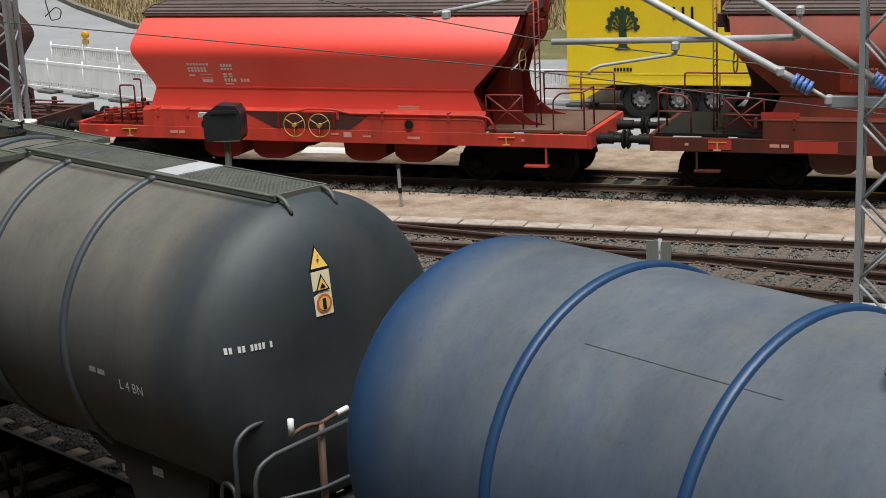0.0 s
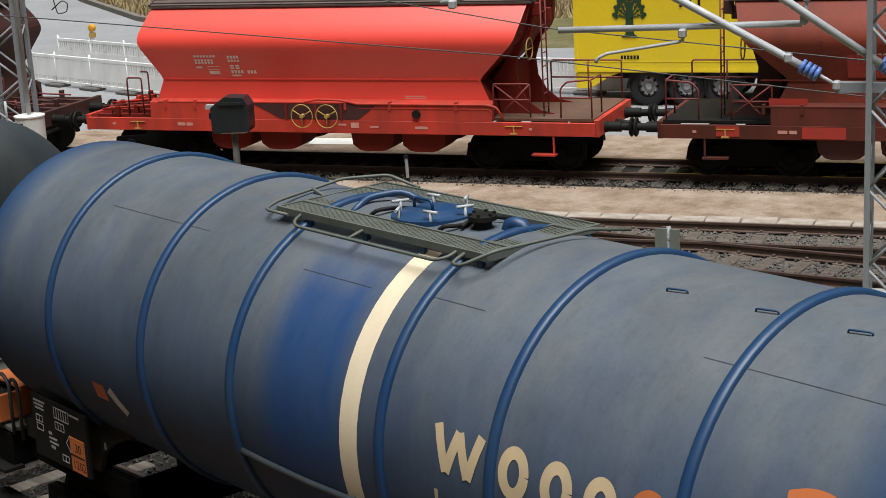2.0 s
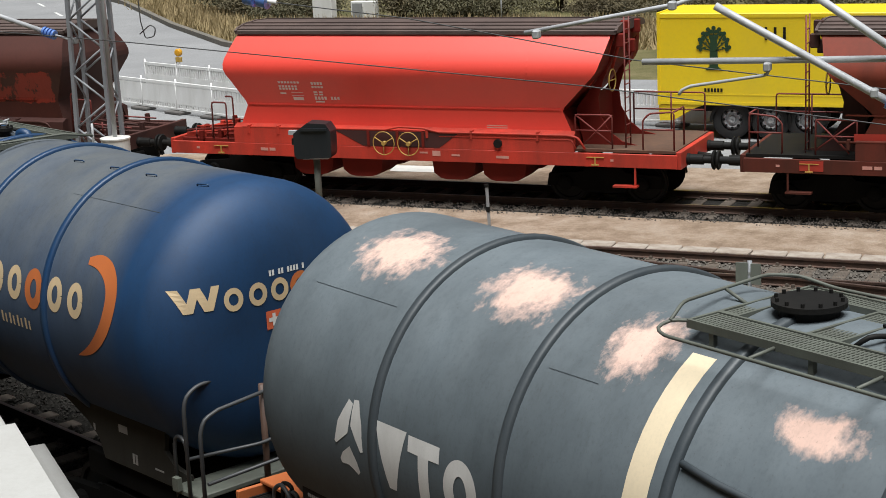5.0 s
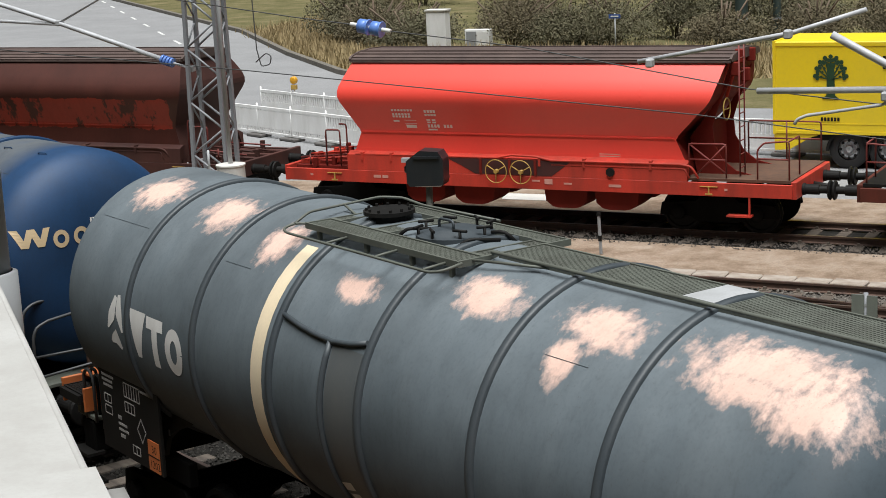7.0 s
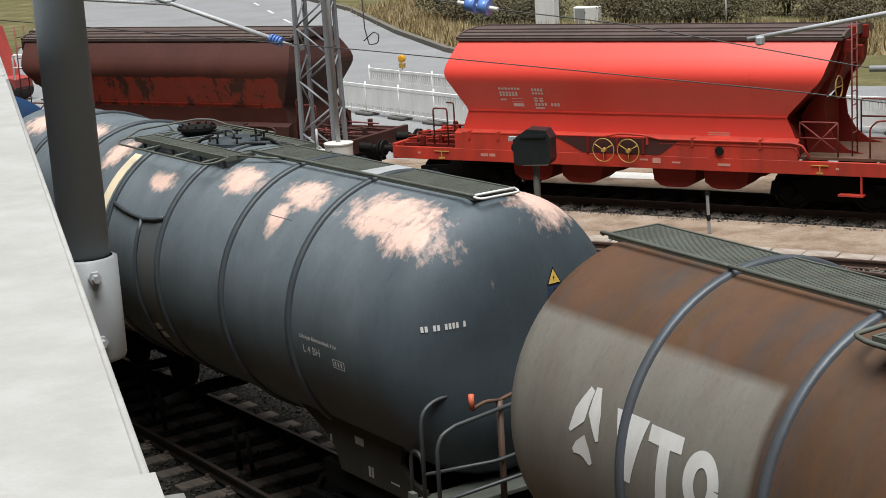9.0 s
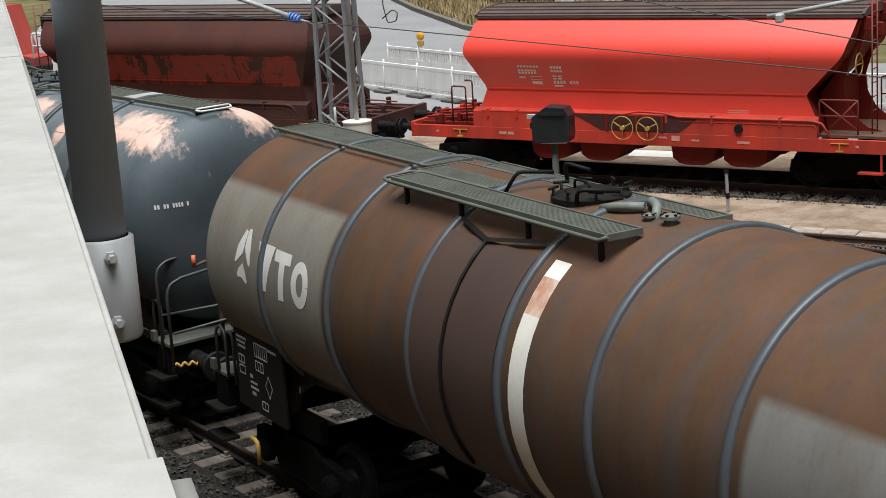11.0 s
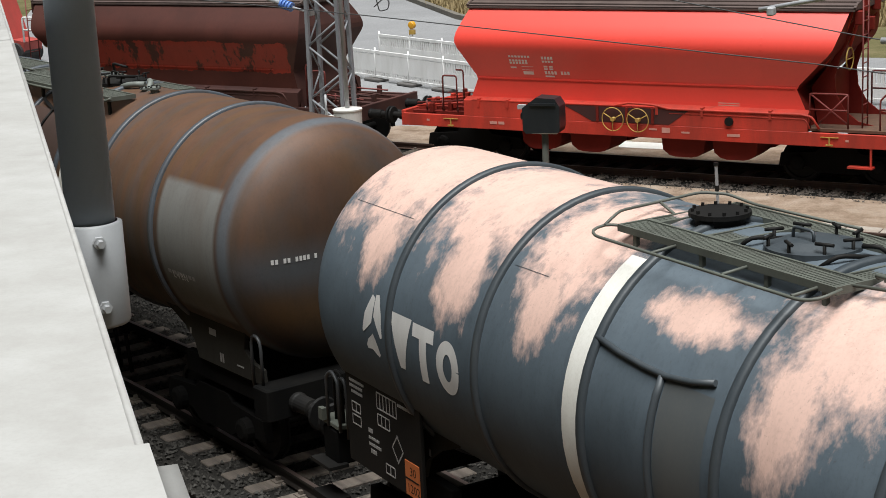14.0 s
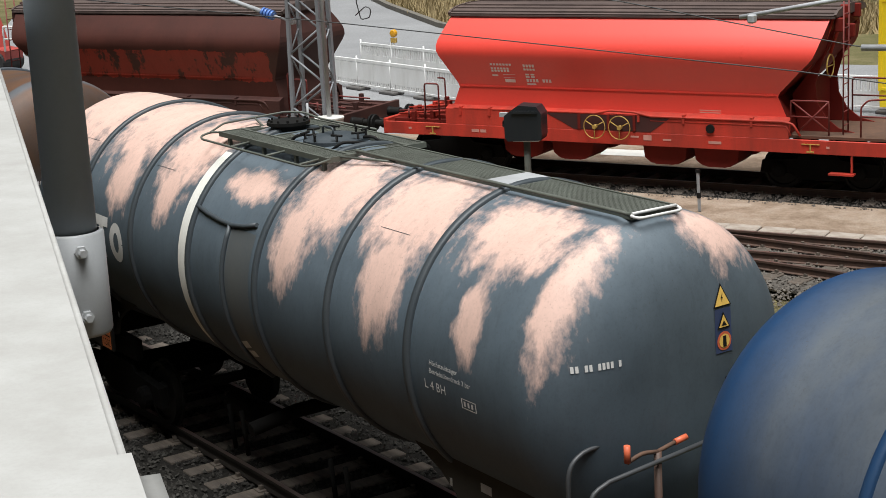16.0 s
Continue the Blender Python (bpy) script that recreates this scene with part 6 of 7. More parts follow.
# ---- lorry ----
def lorry():
    YT = 44.6
    w = thing("lorry_trailer", "yellow curtain-sided lorry trailer parked on the road", "lorry", m=pose(-13.2, YT, -0.2))
    bm = boxes((0, 13.4, 0, 2.5, 0.95, 3.48), bevel=0.04)
    part("box_body", bm, M["yellow"], w)
    bm = bmesh.new()
    prism(bm, [(0.02, 0.95), (1.3, 0.95), (1.0, 0.85), (0.45, 0.52), (0.04, 0.5)], 0.02, 2.48)
    part("front_skirt", bm, M["yellow"], w)
    part("chassis", boxes((0.9, 13.2, 0.6, 1.9, 0.7, 0.94)), M["black"], w)
    part("side_trim", boxes((0.02, 13.3, -0.015, 0.0, 0.97, 1.05), (0.02, 13.3, -0.015, 0.0, 3.36, 3.46), (0.25, 13.3, -0.008, -0.001, 1.24, 1.27)), M["yellow"], w)
    part("rear_edge", boxes((0.0, 0.08, -0.02, 2.52, 0.95, 3.5)), M["yellow"], w)
    for cx in (2.05, 3.12, 4.1):
        for y in (0.15, 2.05):
            tyre = part("wheel", lathe([(y, 0.3), (y, 0.48), (y + 0.03, 0.54), (y + 0.27, 0.54), (y + 0.3, 0.48), (y + 0.3, 0.3)], "y", 32, None, (cx, 0, 0.54)), M["tyre"], w, smooth=True)
            part("rim", lathe([(y + 0.08, 0.0), (y + 0.04, 0.07), (y + 0.04, 0.09), (y + 0.12, 0.11), (y + 0.13, 0.18), (y + 0.05, 0.21), (y + 0.05, 0.23), (y + 0.12, 0.31)], "y", 24, None, (cx, 0, 0.54)), M["steel"], tyre)
            for k in range(8 if y < 1 else 0):
                t_ = k * math.tau / 8
                part("rim_hole", lathe([(y + 0.03, 0), (y + 0.03, 0.04), (y + 0.1, 0.04)], "y", 8, None, (cx + 0.235 * math.cos(t_), 0, 0.54 + 0.235 * math.sin(t_))), M["black"], tyre)
        bm = lathe([(0.06, 0.52), (0.06, 0.6), (0.5, 0.6), (0.5, 0.52)], "y", 20, None, (cx, 0, 0.5), 0.0, math.pi)
        part("mudguard", bm, M["black"], w)
    # tree emblem in plain discs and a trunk
    cx, cz = 1.6, 2.55
    bm = bmesh.new()
    prism(bm, [(cx - 0.24, cz - 0.62), (cx + 0.24, cz - 0.62), (cx + 0.12, cz - 0.52), (cx + 0.09, cz + 0.35), (cx - 0.09, cz + 0.35), (cx - 0.12, cz - 0.52)], -0.02, -0.012)
    for i in range(9):
        t = math.pi * (0.03 + 0.94 * i / 8)
        ux, uz = 0.86 * math.cos(t), 1.12 * math.sin(t)
        prism(bm, [(cx - uz * 0.02, cz - 0.1 + ux * 0.02), (cx + ux * 0.5 - uz * 0.02, cz - 0.05 + uz * 0.52 + ux * 0.02), (cx + ux * 0.5 + uz * 0.02, cz - 0.05 + uz * 0.52 - ux * 0.02), (cx + uz * 0.02, cz - 0.1 - ux * 0.02)], -0.02 - 0.0006 * i, -0.012)
        for r, sd_, s in ((0.5, 0, 0.06), (0.42, 0.07, 0.05), (0.42, -0.07, 0.05), (0.3, 0.0, 0.04)):
            px, pz = cx + r * ux - sd_ * uz, cz - 0.05 + r * 1.04 * uz + sd_ * ux
            prism(bm, [(px + s * math.cos(k * math.tau / 8), pz + s * math.sin(k * math.tau / 8)) for k in range(8)], -0.021 - 0.0007 * i, -0.012)
    part("tree_emblem", bm, M["green"], w, "dark green tree shape")
    part("name_bar", boxes(*[(cx - 0.27 + k * 0.09, cx - 0.27 + k * 0.09 + 0.06, -0.02, -0.012, 1.33, 1.43) for k in range(6)]), M["black"], w, "small dark name bar")
    for k in range(3):
        part("letter_bar", boxes((3.0 + k * 0.25, 3.07 + k * 0.25, -0.02, -0.012, 2.75, 3.1)), M["black"], w)


lorry()


# ---- masts and overhead line ----
def lattice_mast(x, y, wd, top, label, taper=0.0, foot=-0.2, dp=0.5):
    w = thing("lattice_mast", label, "lattice mast", "overhead line masts", m=pose(x, y, 0))
    for sx in (-1, 1):
        for sy in (-1, 1):
            bm = bmesh.new()
            x0, x1 = sx * wd / 2, sx * (wd / 2 - taper)
            y0, y1 = sy * dp / 2, sy * (dp / 2 - taper * 0.6)
            t = 0.045
            a = [bm.verts.new((x0 + i * t, y0 + j * t, foot)) for i, j in ((-1, -1), (1, -1), (1, 1), (-1, 1))]
            b = [bm.verts.new((x1 + i * t, y1 + j * t, top)) for i, j in ((-1, -1), (1, -1), (1, 1), (-1, 1))]
            bm.faces.new(a[::-1]), bm.faces.new(b)
            for k in range(4):
                bm.faces.new((a[k], a[(k + 1) % 4], b[(k + 1) % 4], b[k]))
            part("leg", bm, M["mast"], w)
    n = int((top - foot) / 0.62)
    for i in range(n):
        z0, z1 = foot + i * (top - foot) / n, foot + (i + 1) * (top - foot) / n
        f = 1 - taper * 2 / wd * (i / n)
        a, b = wd / 2 * f, dp / 2 * f
        s = 1 if i % 2 else -1
        for sy in (-1, 1):
            part("lattice_bar", tubes([[(-a * s, sy * b, z0), (a * s, sy * b, z1)]], 0.028, 5), M["mast"], w)
        for sx in (-1, 1):
            part("lattice_bar", tubes([[(sx * a, -b * s, z0), (sx * a, b * s, z1)]], 0.024, 5), M["mast"], w)
    part("footing", boxes((-wd * 0.8, wd * 0.8, -dp * 0.9, dp * 0.9, foot - 0.2, foot + 0.12), bevel=0.03), M["concrete"], w)
    return w


lattice_mast(-23.82, 33.2, 1.0, 9.5, "grey steel lattice mast beside the parked wagons", 0.12)
lattice_mast(-2.78, 26.64, 0.62, 9.5, "grey steel lattice mast beside the branch track", 0.06)
for px, zz, r in ((-22.97, 1.6, 0.34), (-23.6, 1.37, 0.31)):
    w = thing("pole_base", "pale round concrete pole base beside the mast", "pole base", "pole bases", m=pose(px, 32.6, 0))
    part("drum", lathe([(-0.2, 0), (-0.2, r), (zz - 0.06, r), (zz - 0.03, r + 0.02), (zz, r + 0.02), (zz + 0.01, r * 0.6), (zz + 0.02, 0)], "z", 24), M["concrete"], w)
    part("slot", boxes((-0.03, 0.03, -r - 0.01, -r + 0.02, zz - 0.45, zz - 0.15)), M["black"], w)
    part("pole", tubes([[(0, 0, zz), (0, 0, 9 if px > -23.3 else zz + 0.55)]], 0.055 if px > -23.3 else 0.03, 10), M["steel"], w)


def catenary_arm(label, plane_y, pipes, ins, fittings):
    w = thing("catenary_arm", label, "catenary arm", "overhead line arms")
    for r, pts in pipes:
        part("arm_tube", tubes([[(x, plane_y + dy, z) for x, dy, z in pts]], r, 10), M["tube"], w)
    for (x0, z0), (x1, z1) in ins:
        a, b = Vector((x0, plane_y, z0)), Vector((x1, plane_y, z1))
        for i in range(4):
            c = a.lerp(b, (i + 0.5) / 4)
            d = (b - a).normalized() * 0.03
            bm = tubes([[c - d, c + d]], 0.12, 14)
            part("insulator_shed", bm, M["blue_ins"], w)
        part("insulator_core", tubes([[a, b]], 0.06, 10), M["blue_ins"], w)
    for x, z in fittings:
        part("clamp", boxes((x - 0.06, x + 0.06, plane_y - 0.09, plane_y + 0.09, z - 0.075, z + 0.075), bevel=0.025), M["steel"], w)
    return w


Y1 = 26.6
catenary_arm("pale tubular catenary arm on the branch mast", Y1,
             [(0.065, [(-6.9, 0, 5.18), (-6.5, 0, 4.96), (-4.35, 0, 3.79), (-4.12, 0, 3.66)]), (0.055, [(-8.17, 0.1, 4.25), (-4.15, 0.1, 4.33)]), (0.065, [(-5.3, -0.1, 5.36), (-4.71, -0.1, 4.95), (-2.9, -0.1, 3.71)]),
              (0.04, [(-10.29, 0.2, 4.72), (-8.81, 0.2, 4.98), (-7.62, 0.2, 5.19), (-6.4, 0.2, 5.56)]), (0.028, [(-7.52, 0, 3.72), (-7.48, 0, 3.8), (-7.32, 0, 3.87), (-6.04, 0, 4.07), (-6.02, 0, 4.25)]),
              (0.03, [(-4.05, 0, 4.77), (-4.09, 0, 4.37)]), (0.03, [(-3.86, 0, 3.52), (-3.59, 0, 3.36)])],
             [((-4.16, 3.68), (-3.86, 3.52)), ((-2.92, 3.72), (-2.7, 3.57))], [(-4.35, 3.8), (-6.05, 4.2), (-4.1, 4.4), (-4.05, 4.77), (-3.59, 3.36), (-7.62, 5.19), (-10.0, 4.72)])
part("bracket", boxes((-3.6, -2.5, Y1 - 0.06, Y1 + 0.06, 3.24, 3.42), bevel=0.01), M["mast"], bpy.data.objects["catenary_arm"])
Y2 = 33.2
catenary_arm("pale tubular catenary arm on the mast by the parked wagons", Y2,
             [(0.06, [(-33.5, 0, 6.3), (-31.09, 0, 5.69), (-28.33, 0, 4.96), (-25.2, 0, 4.05)]), (0.045, [(-33, 0, 5.2), (-31.18, 0, 5.08), (-28.34, 0, 4.93)]), (0.03, [(-28.33, 0, 4.96), (-26.8, 0, 5.62), (-25.0, 0, 6.3)]), (0.03, [(-24.85, 0, 3.95), (-24.3, 0, 3.82)])],
             [((-25.2, 4.05), (-24.85, 3.95))], [(-28.33, 4.96), (-24.3, 3.82)])


def wire(label, pts, r=0.012):
    part_ = part("overhead_wire", tubes([pts], r, 6), M["wire"])
    tagged(part_, label, "overhead wire", "overhead wires")


wire("dark contact wire strung above the yard", [(-48, 30, 6.0), (-20.55, 30, 4.16), (-10.38, 30, 3.36), (-3.04, 30, 2.55), (8, 30, 1.7)])
wire("dark contact wire strung above the yard", [(-30, 30, 6.75), (-19.21, 30, 5.29), (-17.85, 30, 5.13), (-17.4, 30, 5.06), (-16.9, 30, 4.98), (-13.97, 30, 4.65), (-9.35, 30, 3.86), (-3.05, 30, 3.2), (8, 30, 2.3)])
wire("thin guy wire with a loop by the mast", [(-23.3, 33.1, 7.0), (-22.3, 33, 6.0), (-22.25, 33, 4.3), (-22.15, 33, 3.9), (-21.9, 33, 3.95), (-21.85, 33, 4.15), (-22.0, 33, 4.22), (-22.3, 33, 4.0)], 0.014)

w = thing("wire_insulator", "pair of blue bell insulators strung in a wire", "insulator", "overhead line insulators")
for c in (0.25, 0.7):
    m = Vector((-17.7, 30, 5.11)).lerp(Vector((-17.03, 30, 5.0)), c)
    d = Vector((0.67, 0, -0.11)).normalized()
    part("insulator_bell", tubes([[m - d * 0.1, m + d * 0.1]], 0.15, 14), M["blue_ins"], w)
    part("insulator_rim", tubes([[m + d * 0.1, m + d * 0.13]], 0.17, 14), M["blue_ins"], w)
part("core", tubes([[(-17.85, 30, 5.135), (-16.9, 30, 4.98)]], 0.045, 8), M["white"], w)

# ---- small lineside things ----
w = thing("shunting_signal", "black dwarf signal head on a grey post", "signal", m=pose(-18.0, 33.3, 0, 0, 0, 12))
bm = bmesh.new()
prism(bm, [(-0.43, 1.24), (-0.36, 1.15), (0.42, 1.18), (0.45, 1.28), (0.45, 1.78), (0.34, 1.95), (-0.1, 1.98), (-0.43, 1.74)], -0.26, 0.26)
part("signal_head", bm, M["signal"], w)
part("hood", boxes((-0.25, 0.36, -0.3, -0.26, 1.8, 1.86)), M["signal"], w)
part("visor", lathe([(-0.56, 0.07), (-0.56, 0.085), (-0.42, 0.085), (-0.42, 0.07)], "x", 14, None, (0, 0.1, 1.5)), M["signal"], w)
part("side_lamp", boxes((-0.6, -0.42, -0.06, 0.06, 1.68, 1.78)), M["steel"], w)
part("clamp", boxes((-0.3, 0.34, -0.12, 0.12, 1.12, 1.24), bevel=0.02), M["steel"], w)
part("post", tubes([[(0.02, 0, -0.25), (0.02, 0, 1.14)]], 0.08, 14), M["dark_post"], w)
w = thing("marker_post", "short grey marker post with a dark cap in the sand", "marker post", m=pose(-13.6, 32.91, -0.16, 0, -2))
part("post", boxes((-0.03, 0.03, -0.03, 0.03, 0, 0.86), bevel=0.01), M["sleeve"], w)
part("cap", boxes((-0.045, 0.045, -0.04, 0.04, 0.86, 0.92)), M["black"], w)
part("dark_band", boxes((-0.035, 0.035, -0.035, 0.035, 0.3, 0.42)), M["black"], w)
w = thing("yard_sign", "grey sign plates on a post seen from behind", "sign", m=pose(-6.31, 26.45, 0))
part("post", tubes([[(0, 0, -0.4), (0, 0, 1.0)]], 0.04, 10), M["mast"], w)
part("plate", boxes((-0.22, -0.02, -0.07, -0.045, 0.62, 0.98), (0.03, 0.2, -0.07, -0.045, 0.62, 0.97)), M["grate_pale"], w)
part("crossbar", boxes((-0.2, 0.2, -0.045, -0.035, 0.78, 0.82)), M["steel"], w)
w = thing("red_stake", "small red survey stake in the grass", "stake", m=pose(-6.6, 25.4, -0.4))
part("stake", boxes((-0.04, 0.04, -0.03, 0.03, 0, 0.4), bevel=0.01), M["ban_red"], w)


# ---- white site fence ----
def fence_panel(x, y, rz, label, solid=False):
    w = thing("barrier_fence", label, "site fence", "white site fences", m=pose(x, y, -0.2, 0, 0, rz))
    part("rail", boxes((0, 2.0, -0.03, 0.03, 0.95, 1.06), bevel=0.01), M["white"], w)
    part("rail", boxes((0, 2.0, -0.03, 0.03, 0.12, 0.2), bevel=0.01), M["white"], w)
    part("panel_board", boxes((0, 1.0, -0.02, 0.02, 0.33, 0.93), (1.01, 2.0, -0.02, 0.02, 0.33, 0.93)) if solid else boxes((0, 2.0, -0.02, 0.02, 0.2, 0.62)), M["white"], w)
    for i in range(15):
        part("picket", boxes((0.03 + i * 0.135, 0.118 + i * 0.135, -0.018, 0.018, 0.2, 0.33 if solid else 0.95)), M["white"], w)
    part("end_post", tubes([[(0.0, 0, 0), (0.0, 0, 1.16)]], 0.03, 8), M["white"], w)
    part("foot", boxes((-0.45, 0.45, -0.24, 0.24, 0.0, 0.11), bevel=0.03), M["rubber"], w)


for j, (ox, oy) in enumerate(((-36.0, 49.2), (-35.0, 52.0))):
    for i in range(6 if j == 0 else 5):
        fence_panel(ox + i * 2.02 * 0.922, oy - i * 2.02 * 0.387, -22.8, "white plastic barrier fence with boards on rubber feet", j == 0 and i < 4)
for i in range(3):
    fence_panel(-17.4 + i * 2.02, 47.0 - i * 0.2, -6, "white plastic barrier fence with pickets on rubber feet")
w = thing("warning_lamp", "yellow construction warning lamp on a pole", "warning lamp", m=pose(-33.0, 51.2, -0.2))
part("pole", tubes([[(0, 0, 0), (0, 0, 1.2)]], 0.02, 8), M["white"], w)
part("lamp_body", boxes((-0.12, 0.12, -0.06, 0.06, 1.16, 1.34), bevel=0.02), M["yellow_metal"], w)
part("lens", lathe([(-0.09, 0), (-0.08, 0.1), (-0.05, 0.14), (0.05, 0.14), (0.08, 0.1), (0.09, 0)], "y", 18, None, (0, 0, 1.5)), M["amber_lens"], w)

w = thing("red_machine", "small red site machine with a white handrail", "site machine", m=pose(-50.3, 48.9, -0.2))
bm = bmesh.new()
prism(bm, [(-1.6, 0.4), (0.4, 0.4), (0.5, 0.9), (-0.2, 1.0), (-0.9, 3.0), (-1.5, 3.0)], -0.5, 0.5)
part("machine_body", bm, M["machine_red"], w)
for q in (-1.1, 0.0):
    part("machine_wheel", lathe([(-0.6, 0), (-0.6, 0.4), (-0.4, 0.45), (0.4, 0.45), (0.6, 0.4), (0.6, 0)], "y", 18, None, (q, 0, 0.45)), M["tyre"], w)
part("machine_handrail", tubes([[(0.5, -0.5, 0.9), (0.5, -0.5, 1.9), (2.2, -0.5, 1.9), (2.2, -0.5, 0.2)], [(0.5, -0.5, 1.4), (2.2, -0.5, 1.4)]], 0.04, 6), M["white"], w)

# ---- kerb, verge and shrubs behind the road ----
def leaf_cloud(bm, c, rx, ry, rz, n, rng, size):
    for _ in range(n):
        while True:
            p = Vector((rng.uniform(-1, 1), rng.uniform(-1, 1), rng.uniform(0, 1)))
            if 0.25 < p.length < 1:
                break
        p = Vector((c[0] + p.x * rx, c[1] + p.y * ry, c[2] + p.z * rz))
        a = Vector((rng.uniform(-1, 1), rng.uniform(-1, 1), rng.uniform(-1, 1))).normalized()
        b = a.orthogonal().normalized()
        s = size * rng.uniform(0.6, 1.5)
        vs = [bm.verts.new(p + a * s), bm.verts.new(p + b * s * 0.45), bm.verts.new(p - a * s), bm.verts.new(p - b * s * 0.45)]
        bm.faces.new(vs)


def shrub(x, y, rx, rz, seed, mat, label, n=900):
    rng = random.Random(seed)
    w = thing("shrub", label, "shrub", "shrubs", m=pose(x, y, -0.42))
    bm = bmesh.new()
    for i in range(9):
        a = rng.uniform(0, math.tau)
        r = rng.uniform(0.1, 0.9)
        tip = (r * rx * math.cos(a), r * rx * 0.8 * math.sin(a), rz * rng.uniform(0.6, 1.05))
        tube(bm, [(tip[0] * 0.1, tip[1] * 0.1, 0), (tip[0] * 0.5, tip[1] * 0.5, tip[2] * 0.6), tip], 0.05, 5)
    part("branchwork", bm, M["twig"], w)
    bm = bmesh.new()
    for i in range(7):
        a, r = rng.uniform(0, math.tau), rng.uniform(0, 0.6)
        leaf_cloud(bm, (rx * r * math.cos(a), rx * r * math.sin(a), rz * rng.uniform(0.0, 0.3)), rx * rng.uniform(0.4, 0.7), rx * 0.6, rz * rng.uniform(0.5, 0.75), n // 2, rng, 0.06)
    part("crown", bm, mat, w)


rng = random.Random(5)
for i in range(34):
    x = -52 + i * 2.0 + rng.uniform(-1, 1)
    shrub(x, 79 + 0.1 * i + rng.uniform(-1.5, 6) + (max(0, -44 - x)) * 0.9, rng.uniform(2.0, 3.6), rng.uniform(2.0, 4.2), i, M["bush"] if rng.random() < 0.7 else M["twig_leaf"], "brownish green roadside shrub with bare twigs", 2600)
for i in range(12):
    x = -60 + i * 8 + rng.uniform(-2, 2)
    shrub(x, 104 + rng.uniform(-4, 8), rng.uniform(4, 6), rng.uniform(3, 6), 50 + i, M["bush"], "brownish green roadside shrub with bare twigs", 2200)
bm = bmesh.new()
for i in range(16000):
    t = rng.random()
    x = -60 + 50 * t
    y0 = 66 + max(0, (-40 - x)) * 1.05
    p = Vector((x + rng.uniform(-1, 1), y0 + rng.uniform(0.6, 11), -0.42))
    a = rng.uniform(0, math.tau)
    h = rng.uniform(0.25, 0.75)
    u = Vector((math.cos(a), math.sin(a), 0)) * 0.05
    bm.faces.new([bm.verts.new(p - u), bm.verts.new(p + u), bm.verts.new(p + Vector((rng.uniform(-.25, .25), rng.uniform(-.25, .25), h)))])
tagged(part("dry_grass", bm, M["straw"]), "tall dry straw coloured grass on the verge", "grass", kind="stuff")
bm = bmesh.new()
for i in range(26000):
    p = Vector((rng.uniform(-13, 4), rng.uniform(18.5, 26.2), -0.42))
    a = rng.uniform(0, math.tau)
    u = Vector((math.cos(a), math.sin(a), 0)) * 0.013
    bm.faces.new([bm.verts.new(p - u), bm.verts.new(p + u), bm.verts.new(p + Vector((rng.uniform(-.08, .08), rng.uniform(-.08, .08), rng.uniform(0.03, 0.11))))])
tagged(part("short_grass", bm, M["green_grass"]), "short yellowish green grass beside the branch track", "grass", kind="stuff")
kerb_pts = [(-24, 56), (-33, 60.5), (-39.9, 65.6), (-47.8, 73.6), (-59.6, 86.7), (-103, 126)]
bm = bmesh.new()
for a, b in zip(kerb_pts, kerb_pts[1:]):
    d = (Vector(b) - Vector(a)).normalized()
    n = Vector((-d.y, d.x)) * -0.3
    vs = [(a[0], a[1]), (b[0], b[1]), (b[0] + n.x, b[1] + n.y), (a[0] + n.x, a[1] + n.y)]
    prism(bm, vs, -0.4, 0.02, "xy")
tagged(part("kerb", bm, M["concrete_dark"]), "dark weathered kerb along the verge", "kerb", kind="structure")
for i in range(8):
    a = Vector((-59, 79.7, 0)).lerp(Vector((-105, 128, 0)), i / 8)
    d = Vector((-46, 48, 0)).normalized()
    n = Vector((-d.y, d.x, 0)) * 0.09
    bm = bmesh.new()
    prism(bm, [((a + n).x, (a + n).y), ((a - n).x, (a - n).y), ((a - n + d * 3).x, (a - n + d * 3).y), ((a + n + d * 3).x, (a + n + d * 3).y)], -0.199, -0.194, "xy")
    tagged(part("lane_mark", bm, M["mark_white"]), "white dashed lane mark", "lane mark", kind="structure")
w = thing("utility_cabinet", "pale utility cabinet among the shrubs", "cabinet", m=pose(-40.1, 76.2, -0.42))
part("cabinet_body", boxes((-0.55, 0.55, -0.3, 0.3, 0, 2.2), bevel=0.03), M["white"], w)
part("cabinet_cap", boxes((-0.6, 0.6, -0.35, 0.35, 2.2, 2.3), bevel=0.02), M["concrete"], w)
w = thing("utility_cabinet", "low white cabinet with grey scrawled panel", "cabinet", m=pose(-38.7, 78.0, -0.42))
part("cabinet_body", boxes((-0.7, 0.7, -0.25, 0.25, 0, 1.1), bevel=0.03), M["white"], w)
part("cabinet_door", boxes((-0.6, -0.02, -0.262, -0.25, 0.1, 1.0)), M["sleeve"], w)
part("cabinet_door", boxes((0.02, 0.6, -0.262, -0.25, 0.1, 1.0)), M["white"], w)
w = thing("street_sign", "small blue street name sign on a post", "street sign", m=pose(-30.3, 76.0, -0.42))
part("post", tubes([[(0, 0, 0), (0, 0, 2.0)]], 0.035, 8), M["steel"], w)
part("plate", boxes((-0.3, 0.3, -0.05, -0.03, 1.75, 1.95)), M["sign_blue"], w)
part("name_bar", boxes((-0.2, 0.2, -0.06, -0.052, 1.82, 1.88)), M["white_mark"], w)

